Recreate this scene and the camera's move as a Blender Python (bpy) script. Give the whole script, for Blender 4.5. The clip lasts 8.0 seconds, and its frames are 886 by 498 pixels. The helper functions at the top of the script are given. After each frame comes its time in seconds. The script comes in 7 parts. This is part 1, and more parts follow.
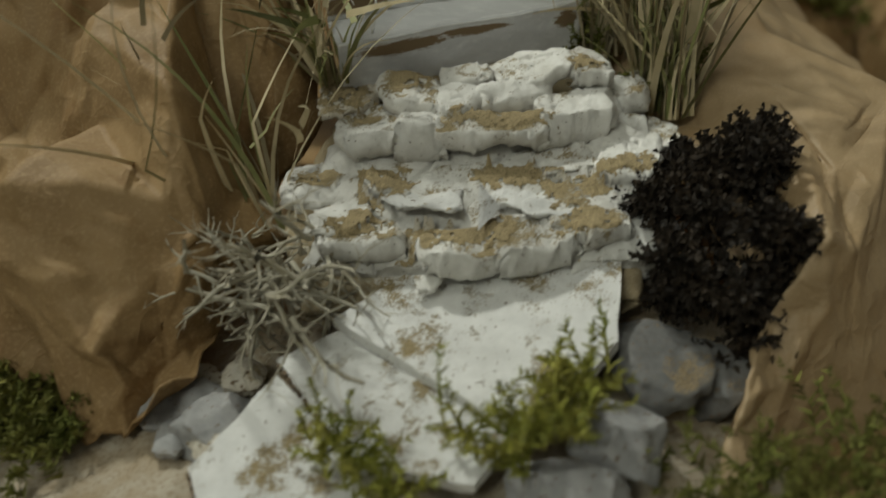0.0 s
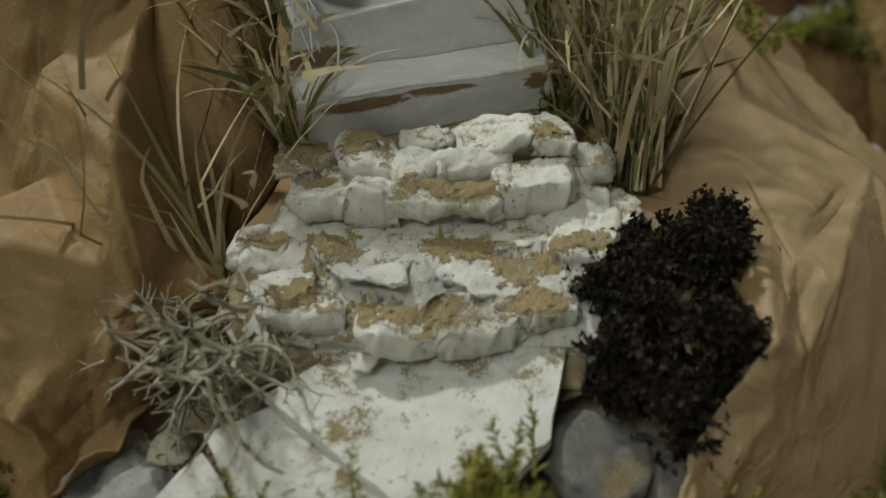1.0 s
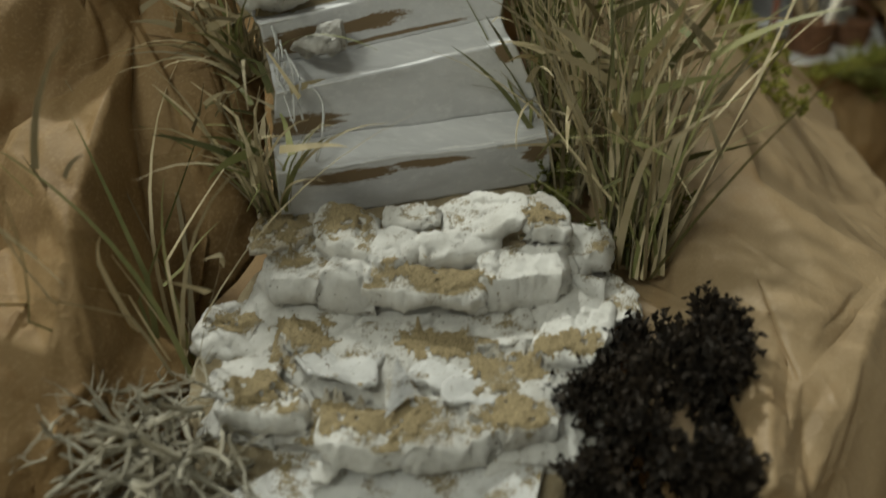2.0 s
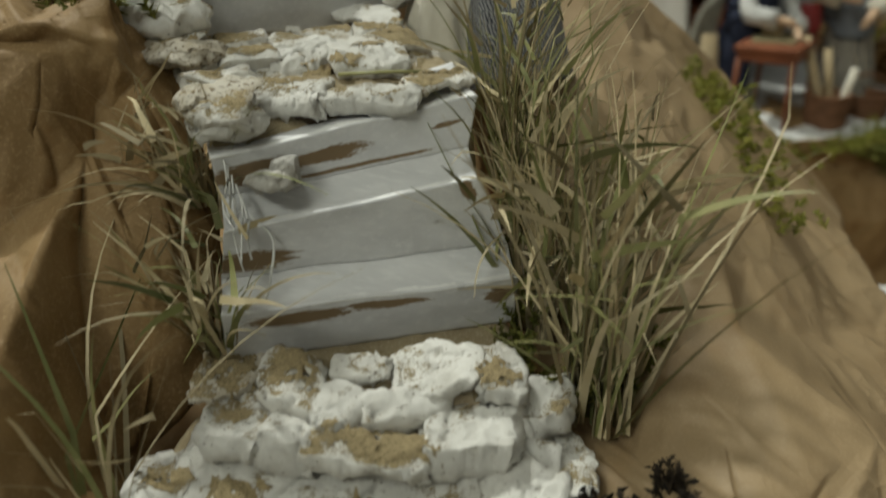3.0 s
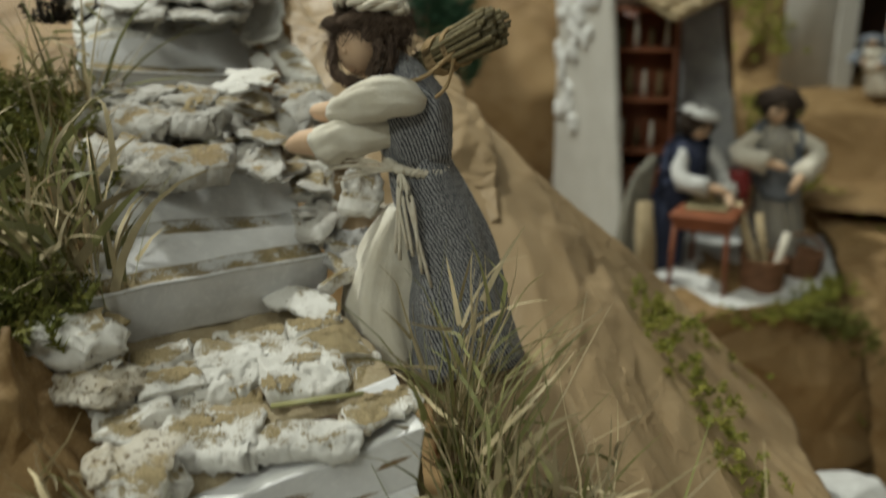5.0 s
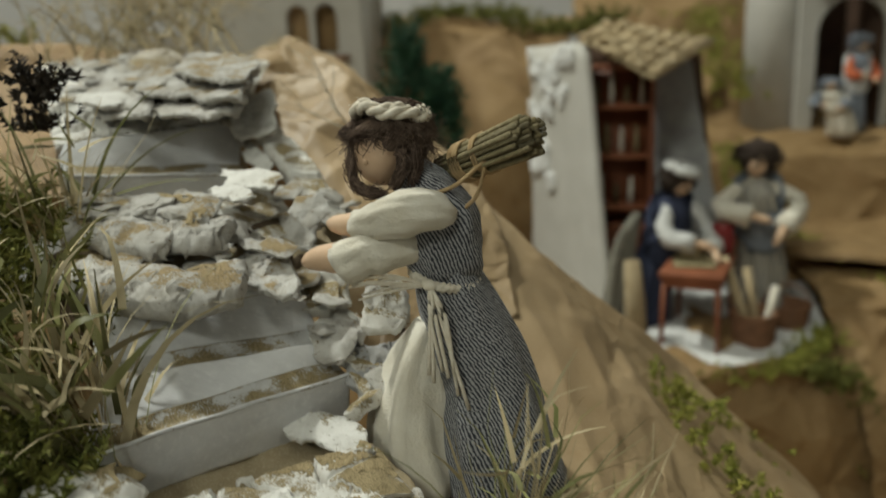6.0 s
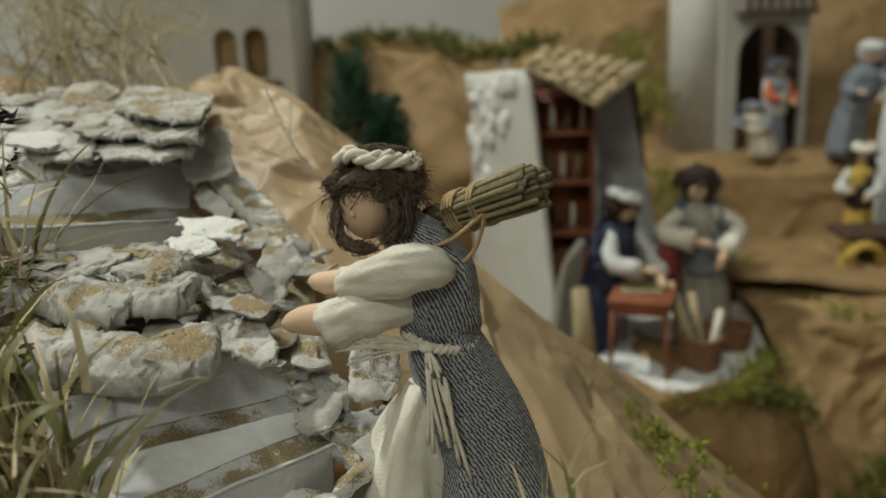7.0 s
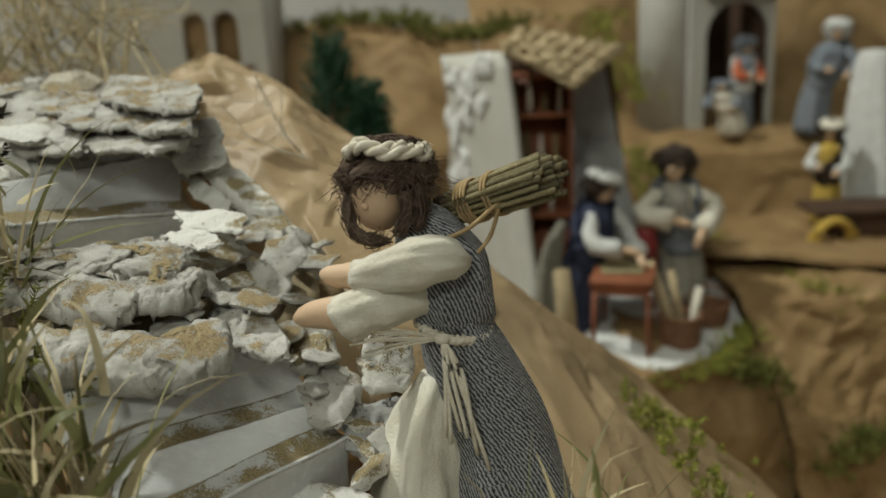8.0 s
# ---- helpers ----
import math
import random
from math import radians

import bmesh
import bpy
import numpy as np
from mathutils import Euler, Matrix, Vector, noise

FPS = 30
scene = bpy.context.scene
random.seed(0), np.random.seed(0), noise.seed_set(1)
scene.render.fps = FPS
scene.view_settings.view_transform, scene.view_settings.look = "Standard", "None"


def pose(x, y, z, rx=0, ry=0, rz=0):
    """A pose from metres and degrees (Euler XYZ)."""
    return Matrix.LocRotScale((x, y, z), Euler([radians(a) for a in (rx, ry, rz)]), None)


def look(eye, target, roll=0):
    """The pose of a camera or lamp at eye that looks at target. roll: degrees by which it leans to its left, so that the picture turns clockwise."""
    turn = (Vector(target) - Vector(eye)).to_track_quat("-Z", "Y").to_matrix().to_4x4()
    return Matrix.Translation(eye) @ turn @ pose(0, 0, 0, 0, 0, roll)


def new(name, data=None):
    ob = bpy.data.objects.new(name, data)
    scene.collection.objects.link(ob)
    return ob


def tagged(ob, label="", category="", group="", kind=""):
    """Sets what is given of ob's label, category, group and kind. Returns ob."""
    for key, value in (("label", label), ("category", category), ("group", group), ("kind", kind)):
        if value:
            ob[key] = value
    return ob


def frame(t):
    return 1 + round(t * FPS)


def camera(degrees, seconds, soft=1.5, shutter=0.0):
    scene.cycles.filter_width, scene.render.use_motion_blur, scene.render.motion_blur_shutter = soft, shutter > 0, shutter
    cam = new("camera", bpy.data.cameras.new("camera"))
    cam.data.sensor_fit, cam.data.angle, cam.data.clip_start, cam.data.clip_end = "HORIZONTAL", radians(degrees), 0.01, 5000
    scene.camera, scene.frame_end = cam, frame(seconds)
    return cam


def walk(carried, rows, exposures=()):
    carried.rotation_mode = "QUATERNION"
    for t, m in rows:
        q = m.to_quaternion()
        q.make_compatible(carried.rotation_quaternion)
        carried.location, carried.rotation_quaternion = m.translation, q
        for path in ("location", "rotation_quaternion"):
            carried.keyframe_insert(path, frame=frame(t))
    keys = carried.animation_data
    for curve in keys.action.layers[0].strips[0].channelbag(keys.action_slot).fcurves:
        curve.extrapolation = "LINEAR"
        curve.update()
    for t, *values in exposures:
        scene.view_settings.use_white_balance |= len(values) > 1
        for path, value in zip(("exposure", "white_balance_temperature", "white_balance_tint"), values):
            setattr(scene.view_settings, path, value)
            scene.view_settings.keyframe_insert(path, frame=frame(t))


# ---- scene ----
from mathutils.bvhtree import BVHTree

cam = camera(58.0, 8.0, soft=1.6, shutter=0.55)
cam.data.dof.use_dof, cam.data.dof.focus_distance, cam.data.dof.aperture_fstop = True, 0.40, 5.2
PATH = [
    (0, (0.0565, 0.108, 0.2124), (-0.0978, 0.9875, -0.2377), -4.74),
    (0.5, (0.0761, 0.1212, 0.2261), (-0.0901, 1.0007, -0.2199), -3.75),
    (1, (0.0871, 0.137, 0.2355), (-0.0886, 1.0149, -0.21), -2.74),
    (2.5, (0.113, 0.2084, 0.2774), (-0.1182, 1.083, -0.1488), -0.85),
    (3, (0.1235, 0.2333, 0.3027), (-0.1195, 1.1118, -0.1087), -0.35),
    (3.5, (0.1217, 0.2486, 0.3226), (-0.1215, 1.1343, -0.073), -0.05),
    (4, (0.1164, 0.2652, 0.3468), (-0.1214, 1.1627, -0.0246), -0.99),
    (4.5, (0.1109, 0.2858, 0.3714), (-0.0953, 1.2048, 0.0353), -0.72),
    (5, (0.1053, 0.3036, 0.3996), (-0.0735, 1.2393, 0.0954), -0.99),
    (6.5, (0.0355, 0.3543, 0.4391), (-0.0454, 1.3201, 0.1927), -3.04),
    (7, (0.0196, 0.3692, 0.4442), (-0.004, 1.3392, 0.2022), -2.62),
    (7.5, (0.0049, 0.374, 0.4457), (0.0103, 1.3395, 0.1852), -3.00),
    (8, (-0.0033, 0.3728, 0.4493), (0.0157, 1.3362, 0.1821), -3.20),
]
walk(cam, [(t, look(eye, target, roll)) for t, eye, target, roll in PATH], exposures=[(0.0, -0.31), (1.0, -0.29), (3.0, -0.07), (5.0, 0.0), (8.0, 0.0)])


# ---- world, lamps ----
world = bpy.data.worlds.new("world")
scene.world = world
world.use_nodes = True
world.node_tree.nodes["Background"].inputs[0].default_value = (0.9, 0.95, 1.0, 1)
world.node_tree.nodes["Background"].inputs[1].default_value = 0.05


def area_lamp(place, target, size, watts, colour):
    data = bpy.data.lights.new("area_lamp", "AREA")
    data.shape, data.size, data.size_y, data.energy, data.color = "RECTANGLE", size[0], size[1], watts, colour
    ob = new("area_lamp", data)
    ob.matrix_world = look(place, target)
    return ob


# key light, placed from the direction of the grass shadows
area_lamp((-1.45, 1.80, 3.05), (-0.1, 0.7, 0.15), (0.30, 0.22), 84, (0.94, 0.97, 0.88))
# two unseen fill lights, added to brighten treads, risers and front faces
area_lamp((-0.3, -0.1, 3.1), (0.0, 0.75, 0.1), (1.0, 0.6), 12, (0.94, 0.98, 0.86))
area_lamp((-1.30, -2.30, 3.05), (0.0, 0.7, 0.1), (1.3, 0.8), 54, (0.94, 0.98, 0.86))


# ---- materials ----
def surface(name, colours, scales=(60, 400), rough=0.85, bump=(500, 0.4), island=0.0, mix=(0.35, 0.65), stretch=(1, 1, 1), spec=0.3, metal=0.0, sheen=0.0):
    """colours: first, second (broad patches), third (fine grain)."""
    m = bpy.data.materials.new(name)
    m.use_nodes = True
    nt = m.node_tree
    n, l = nt.nodes, nt.links
    bs = n["Principled BSDF"]
    bs.inputs["Roughness"].default_value = rough
    bs.inputs["Specular IOR Level"].default_value = spec
    bs.inputs["Metallic"].default_value = metal
    bs.inputs["Sheen Weight"].default_value = sheen
    tc = n.new("ShaderNodeTexCoord")
    mp = n.new("ShaderNodeMapping")
    mp.inputs["Scale"].default_value = stretch
    l.new(tc.outputs["Object"], mp.inputs["Vector"])

    def noise_tex(scale, detail=6, r=0.6):
        t = n.new("ShaderNodeTexNoise")
        t.inputs["Scale"].default_value, t.inputs["Detail"].default_value, t.inputs["Roughness"].default_value = scale, detail, r
        l.new(mp.outputs["Vector"], t.inputs["Vector"])
        return t

    def ramp(src, a, b):
        r = n.new("ShaderNodeMapRange")
        r.inputs["From Min"].default_value, r.inputs["From Max"].default_value = a, b
        l.new(src, r.inputs["Value"])
        return r.outputs["Result"]

    def blend(fac, a, b):
        x = n.new("ShaderNodeMix")
        x.data_type = "RGBA"
        l.new(fac, x.inputs[0]) if not isinstance(fac, float) else None
        if isinstance(fac, float):
            x.inputs[0].default_value = fac
        for k, v in ((6, a), (7, b)):
            if isinstance(v, tuple):
                x.inputs[k].default_value = (*v, 1)
            else:
                l.new(v, x.inputs[k])
        return x.outputs[2]

    big = noise_tex(scales[0])
    col = blend(ramp(big.outputs["Fac"], mix[0], mix[1]), colours[0], colours[1])
    if len(colours) > 2:
        fine = noise_tex(scales[1], 4)
        col = blend(ramp(fine.outputs["Fac"], 0.5, 0.75), col, colours[2])
    if island:
        g = n.new("ShaderNodeNewGeometry")
        oi = n.new("ShaderNodeObjectInfo")
        ad = n.new("ShaderNodeMath")
        ad.operation = "ADD"
        l.new(g.outputs["Random Per Island"], ad.inputs[0])
        l.new(oi.outputs["Random"], ad.inputs[1])
        fr = n.new("ShaderNodeMath")
        fr.operation = "FRACT"
        l.new(ad.outputs[0], fr.inputs[0])
        hs = n.new("ShaderNodeHueSaturation")
        l.new(ramp(fr.outputs[0], 0, 1), hs.inputs["Value"])
        vr = hs.inputs["Value"].links[0].from_node
        vr.inputs["To Min"].default_value, vr.inputs["To Max"].default_value = 1 - island, 1 + island
        l.new(col, hs.inputs["Color"])
        col = hs.outputs["Color"]
    l.new(col, bs.inputs["Base Color"])
    if bump:
        b = noise_tex(bump[0], 5)
        bp = n.new("ShaderNodeBump")
        bp.inputs["Strength"].default_value, bp.inputs["Distance"].default_value = bump[1], 0.001
        l.new(b.outputs["Fac"], bp.inputs["Height"])
        l.new(bp.outputs["Normal"], bs.inputs["Normal"])
    return m


KRAFT = surface("kraft_paper", [(0.315, 0.205, 0.094), (0.215, 0.130, 0.053), (0.36, 0.245, 0.12)], (16, 500), 0.66, (90, 0.12), spec=0.30)
KRAFT_PALE = surface("kraft_paper_pale", [(0.385, 0.276, 0.154), (0.335, 0.232, 0.123), (0.42, 0.305, 0.18)], (14, 700), 0.55, (80, 0.10), spec=0.45)


def wrinkled(m, stain):
    """Adds fine wrinkle lines, fibres and a few darker stains to a paper."""
    n, l = m.node_tree.nodes, m.node_tree.links
    bs = n["Principled BSDF"]
    tc = n.new("ShaderNodeTexCoord")

    def tex(scale, detail=5, r=0.6):
        t = n.new("ShaderNodeTexNoise")
        t.inputs["Scale"].default_value, t.inputs["Detail"].default_value, t.inputs["Roughness"].default_value = scale, detail, r
        l.new(tc.outputs["Object"], t.inputs["Vector"])
        return t

    def ramp(src, a, b, lo=0.0, hi=1.0):
        r = n.new("ShaderNodeMapRange")
        for key, v in zip(("From Min", "From Max", "To Min", "To Max"), (a, b, lo, hi)):
            r.inputs[key].default_value = v
        l.new(src, r.inputs["Value"])
        return r.outputs["Result"]

    bend = n.new("ShaderNodeVectorMath")
    bend.operation = "MULTIPLY_ADD"
    bend.inputs[1].default_value = (0.03, 0.03, 0.03)
    l.new(tex(22, 3).outputs["Color"], bend.inputs[0])
    l.new(tc.outputs["Object"], bend.inputs[2])
    heights = []
    for scale, weight in ((34, 1.0), (85, 0.45)):
        v = n.new("ShaderNodeTexVoronoi")
        v.feature = "DISTANCE_TO_EDGE"
        v.inputs["Scale"].default_value = scale
        l.new(bend.outputs[0], v.inputs["Vector"])
        heights.append(ramp(v.outputs["Distance"], 0.0, 0.09, weight, 0.0))
    add = n.new("ShaderNodeMath")
    l.new(heights[0], add.inputs[0])
    l.new(heights[1], add.inputs[1])
    fade = n.new("ShaderNodeMath")
    fade.operation = "MULTIPLY"
    l.new(add.outputs[0], fade.inputs[0])
    l.new(ramp(tex(9, 2).outputs["Fac"], 0.42, 0.62), fade.inputs[1])
    bp = n.new("ShaderNodeBump")
    bp.inputs["Strength"].default_value, bp.inputs["Distance"].default_value = 0.32, 0.0015
    l.new(fade.outputs[0], bp.inputs["Height"])
    l.new(bs.inputs["Normal"].links[0].from_socket, bp.inputs["Normal"])
    l.new(bp.outputs["Normal"], bs.inputs["Normal"])
    mx = n.new("ShaderNodeMix")
    mx.data_type = "RGBA"
    l.new(ramp(tex(27, 6, 0.65).outputs["Fac"], 0.58, 0.72, 0.0, 0.7), mx.inputs[0])
    l.new(bs.inputs["Base Color"].links[0].from_socket, mx.inputs[6])
    mx.inputs[7].default_value = (*stain, 1)
    l.new(mx.outputs[2], bs.inputs["Base Color"])


wrinkled(KRAFT, (0.20, 0.105, 0.035))
wrinkled(KRAFT_PALE, (0.33, 0.215, 0.105))


def plaster(name, white, grey, sand, cover, specks=0.70):
    """Chalky white plaster with grey patches, brown specks, and sand that lies where the surface is level."""
    m = bpy.data.materials.new(name)
    m.use_nodes = True
    n, l = m.node_tree.nodes, m.node_tree.links
    bs = n["Principled BSDF"]
    bs.inputs["Roughness"].default_value, bs.inputs["Specular IOR Level"].default_value = 0.93, 0.25
    tc = n.new("ShaderNodeTexCoord")

    def tex(scale, detail=5, r=0.6):
        t = n.new("ShaderNodeTexNoise")
        t.inputs["Scale"].default_value, t.inputs["Detail"].default_value, t.inputs["Roughness"].default_value = scale, detail, r
        l.new(tc.outputs["Object"], t.inputs["Vector"])
        return t.outputs["Fac"]

    def calc(op, a, b):
        x = n.new("ShaderNodeMath")
        x.operation = op
        for k, v in enumerate((a, b)):
            if isinstance(v, (int, float)):
                x.inputs[k].default_value = v
            else:
                l.new(v, x.inputs[k])
        return x.outputs[0]

    def ramp(src, a, b, lo=0.0, hi=1.0):
        r = n.new("ShaderNodeMapRange")
        for key, v in zip(("From Min", "From Max", "To Min", "To Max"), (a, b, lo, hi)):
            r.inputs[key].default_value = v
        l.new(src, r.inputs["Value"])
        return r.outputs["Result"]

    def blend(fac, a, b):
        x = n.new("ShaderNodeMix")
        x.data_type = "RGBA"
        l.new(fac, x.inputs[0])
        for k, v in ((6, a), (7, b)):
            if isinstance(v, tuple):
                x.inputs[k].default_value = (*v, 1)
            else:
                l.new(v, x.inputs[k])
        return x.outputs[2]

    grain = tex(1300, 3)
    col = blend(ramp(tex(70, 6, 0.7), 0.40, 0.66), white, grey)
    col = blend(ramp(tex(420, 3), specks - 0.04, specks), col, (0.17, 0.12, 0.07))
    geo = n.new("ShaderNodeNewGeometry")
    sp = n.new("ShaderNodeSeparateXYZ")
    l.new(geo.outputs["Normal"], sp.inputs[0])
    level = ramp(sp.outputs[2], 0.55, 0.95, -0.10, 0.03)
    mask = calc("ADD", calc("ADD", tex(30, 7, 0.68), calc("MULTIPLY", calc("SUBTRACT", grain, 0.5), 0.34)), level)
    mask = ramp(mask, cover, cover + 0.035)
    dark = tuple(0.42 * c for c in sand)
    pale = tuple(min(1.0, 1.55 * c) for c in sand)
    grains = blend(ramp(tex(1700, 2), 0.42, 0.62), blend(ramp(tex(900, 2), 0.35, 0.55), dark, sand), pale)
    col = blend(mask, col, grains)
    oi = n.new("ShaderNodeObjectInfo")
    hs = n.new("ShaderNodeHueSaturation")
    l.new(ramp(oi.outputs["Random"], 0, 1, 0.90, 1.06), hs.inputs["Value"])
    l.new(col, hs.inputs["Color"])
    l.new(hs.outputs["Color"], bs.inputs["Base Color"])
    height = calc("ADD", calc("ADD", tex(300, 6, 0.75), calc("MULTIPLY", tex(1100, 4), 0.6)), calc("MULTIPLY", calc("MULTIPLY", grain, mask), 0.5))
    bp = n.new("ShaderNodeBump")
    bp.inputs["Strength"].default_value, bp.inputs["Distance"].default_value = 0.85, 0.0011
    l.new(height, bp.inputs["Height"])
    l.new(bp.outputs["Normal"], bs.inputs["Normal"])
    return m


SANDC = (0.275, 0.218, 0.122)
PLASTER = plaster("plaster_bark", (0.79, 0.775, 0.73), (0.64, 0.62, 0.57), SANDC, 0.60)
CRUST = plaster("crusted_plaster", (0.79, 0.775, 0.73), (0.63, 0.61, 0.56), SANDC, 0.565)
CRUST_SAND = plaster("sanded_plaster", (0.79, 0.775, 0.73), (0.62, 0.59, 0.53), SANDC, 0.49)
BARK = plaster("brown_plastered_bark", (0.62, 0.58, 0.50), (0.44, 0.38, 0.28), (0.34, 0.27, 0.16), 0.57, 0.62)
WEATHERED = plaster("weathered_plaster", (0.57, 0.555, 0.52), (0.38, 0.355, 0.31), (0.31, 0.235, 0.13), 0.555, 0.69)
# near-black brown that paints the shade under the overhanging lips
LIP_SHADE = plaster("lip_shade_bark", (0.13, 0.095, 0.06), (0.08, 0.058, 0.038), (0.20, 0.15, 0.085), 0.60, 0.70)
SANDY = plaster("plaster_with_sand", (0.64, 0.635, 0.625), (0.55, 0.545, 0.53), SANDC, 0.485)
SANDED = surface("sand_grains", [(0.38, 0.31, 0.195), (0.30, 0.235, 0.14), (0.50, 0.43, 0.31)], (60, 900), 0.95, (900, 1.0))
CARD = surface("grey_painted_card", [(0.72, 0.72, 0.725), (0.62, 0.62, 0.625), (0.78, 0.78, 0.78)], (34, 210), 0.72, (260, 0.5), stretch=(0.35, 1.6, 1.6), spec=0.25)
CARD_RAW = surface("bare_brown_card", [(0.26, 0.185, 0.105), (0.20, 0.135, 0.07), (0.36, 0.30, 0.22)], (40, 260), 0.75, (300, 0.4))
SLAB = plaster("white_painted_cardboard", (0.78, 0.775, 0.75), (0.67, 0.665, 0.64), SANDC, 0.60, 0.70)
FLUTE = surface("cardboard_flute", [(0.20, 0.15, 0.10), (0.10, 0.075, 0.05)], (90, 300), 0.9, None)
GROUND = surface("sandy_ground", [(0.33, 0.26, 0.17), (0.44, 0.39, 0.31), (0.22, 0.16, 0.09)], (60, 500), 0.95, (500, 1.0))
# grey stone with the dried plant's shade put into its colour
SHADED_STONE = plaster("shaded_grey_stone", (0.15, 0.148, 0.143), (0.24, 0.235, 0.225), (0.26, 0.20, 0.12), 0.58, 0.66)
SAND = plaster("loose_sand", (0.60, 0.57, 0.50), (0.48, 0.43, 0.34), (0.30, 0.236, 0.132), 0.36, 0.70)
STONE = plaster("grey_stone", (0.33, 0.33, 0.325), (0.46, 0.45, 0.44), SANDC, 0.60, 0.66)
STRAW = surface("dry_grass", [(0.42, 0.35, 0.205), (0.54, 0.46, 0.30)], (30, 300), 0.8, None, island=0.48)
GREEN = surface("green_grass", [(0.16, 0.172, 0.06), (0.28, 0.265, 0.12)], (25, 300), 0.5, None, island=0.55)
TWIG = surface("pale_lichen_twig", [(0.50, 0.47, 0.38), (0.38, 0.34, 0.25)], (60, 300), 0.8, (500, 0.5), island=0.2)
MOSS = surface("green_moss", [(0.20, 0.22, 0.035), (0.33, 0.31, 0.07)], (50, 300), 0.7, None, island=0.45)
MOSS_DARK = surface("dark_moss", [(0.10, 0.115, 0.022), (0.19, 0.18, 0.045)], (50, 300), 0.8, None, island=0.45)
DARK = surface("dried_dark_plant", [(0.018, 0.014, 0.010), (0.042, 0.030, 0.019)], (60, 300), 0.7, None, island=0.6)
NEEDLE = surface("cypress_needles", [(0.025, 0.075, 0.045), (0.04, 0.10, 0.05)], (30, 200), 0.6, None, island=0.4)
CREAM = surface("cream_cloth", [(0.74, 0.70, 0.60), (0.65, 0.60, 0.49)], (70, 900), 0.9, (700, 0.8), sheen=0.2)
CLAY = surface("painted_clay", [(0.66, 0.47, 0.32), (0.59, 0.40, 0.26)], (60, 300), 0.6, (300, 0.15))
WOOL = surface("brown_wool", [(0.085, 0.055, 0.040), (0.20, 0.142, 0.105)], (150, 900), 0.9, (900, 1.0), island=0.3)
ROPE = surface("cotton_rope", [(0.76, 0.71, 0.60), (0.66, 0.59, 0.47)], (200, 900), 0.9, (900, 0.8))
TWINE = surface("jute_twine", [(0.50, 0.36, 0.20), (0.40, 0.28, 0.14)], (200, 900), 0.9, (900, 0.8))
REED = surface("dry_reed", [(0.24, 0.205, 0.115), (0.14, 0.115, 0.06), (0.30, 0.25, 0.15)], (110, 500), 0.78, (500, 0.8), island=0.45)
WOOD = surface("red_brown_wood", [(0.30, 0.105, 0.05), (0.20, 0.07, 0.035)], (20, 200), 0.5, (120, 0.3), stretch=(1, 1, 0.2))
WICKER = surface("brown_wicker", [(0.26, 0.13, 0.07), (0.17, 0.085, 0.045)], (90, 400), 0.7, (300, 0.6))
SNOW = surface("white_fleece", [(0.70, 0.70, 0.68), (0.58, 0.58, 0.56)], (50, 400), 0.95, (300, 1.0))
LIME = surface("white_board_wall", [(0.52, 0.505, 0.46), (0.46, 0.445, 0.40)], (18, 300), 0.85, (150, 0.3))
GREYWALL = surface("grey_plastered_board", [(0.36, 0.36, 0.35), (0.26, 0.26, 0.26), (0.45, 0.45, 0.44)], (40, 200), 0.9, (160, 0.9))
CORK = surface("cork_shingle", [(0.50, 0.40, 0.25), (0.40, 0.31, 0.18)], (60, 500), 0.9, (300, 0.7), island=0.2)
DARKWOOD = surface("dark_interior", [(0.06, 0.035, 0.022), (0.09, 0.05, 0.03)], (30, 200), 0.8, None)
BLUE = surface("navy_cloth", [(0.022, 0.028, 0.055), (0.035, 0.042, 0.075)], (60, 600), 0.9, (900, 0.4))
FLAX = surface("faded_grey_flax", [(0.24, 0.225, 0.18), (0.17, 0.16, 0.13)], (60, 600), 0.9, (900, 0.4))
DARKHAIR = surface("dark_brown_wool", [(0.035, 0.024, 0.018), (0.06, 0.042, 0.03)], (150, 900), 0.9, (900, 0.8), island=0.3)
GREYCLOTH = surface("grey_blue_cloth", [(0.16, 0.18, 0.21), (0.22, 0.24, 0.27)], (60, 600), 0.9, (900, 0.4))
WHITECLOTH = surface("white_cloth", [(0.62, 0.62, 0.60), (0.52, 0.52, 0.50)], (60, 600), 0.9, (900, 0.4))
RED = surface("red_glaze", [(0.22, 0.03, 0.03), (0.16, 0.02, 0.02)], (60, 600), 0.4, None)
OCHRE = surface("ochre_cloth", [(0.50, 0.34, 0.07), (0.42, 0.28, 0.06)], (60, 600), 0.9, None)
ORANGE = surface("orange_cloth", [(0.52, 0.14, 0.06), (0.44, 0.11, 0.05)], (60, 600), 0.9, None)
WALLPAINT = surface("white_wall_paint", [(0.48, 0.475, 0.45), (0.45, 0.44, 0.42)], (3, 60), 0.9, (60, 0.1))
FLOORING = surface("grey_floor", [(0.20, 0.19, 0.18), (0.17, 0.165, 0.155)], (3, 60), 0.6, None)


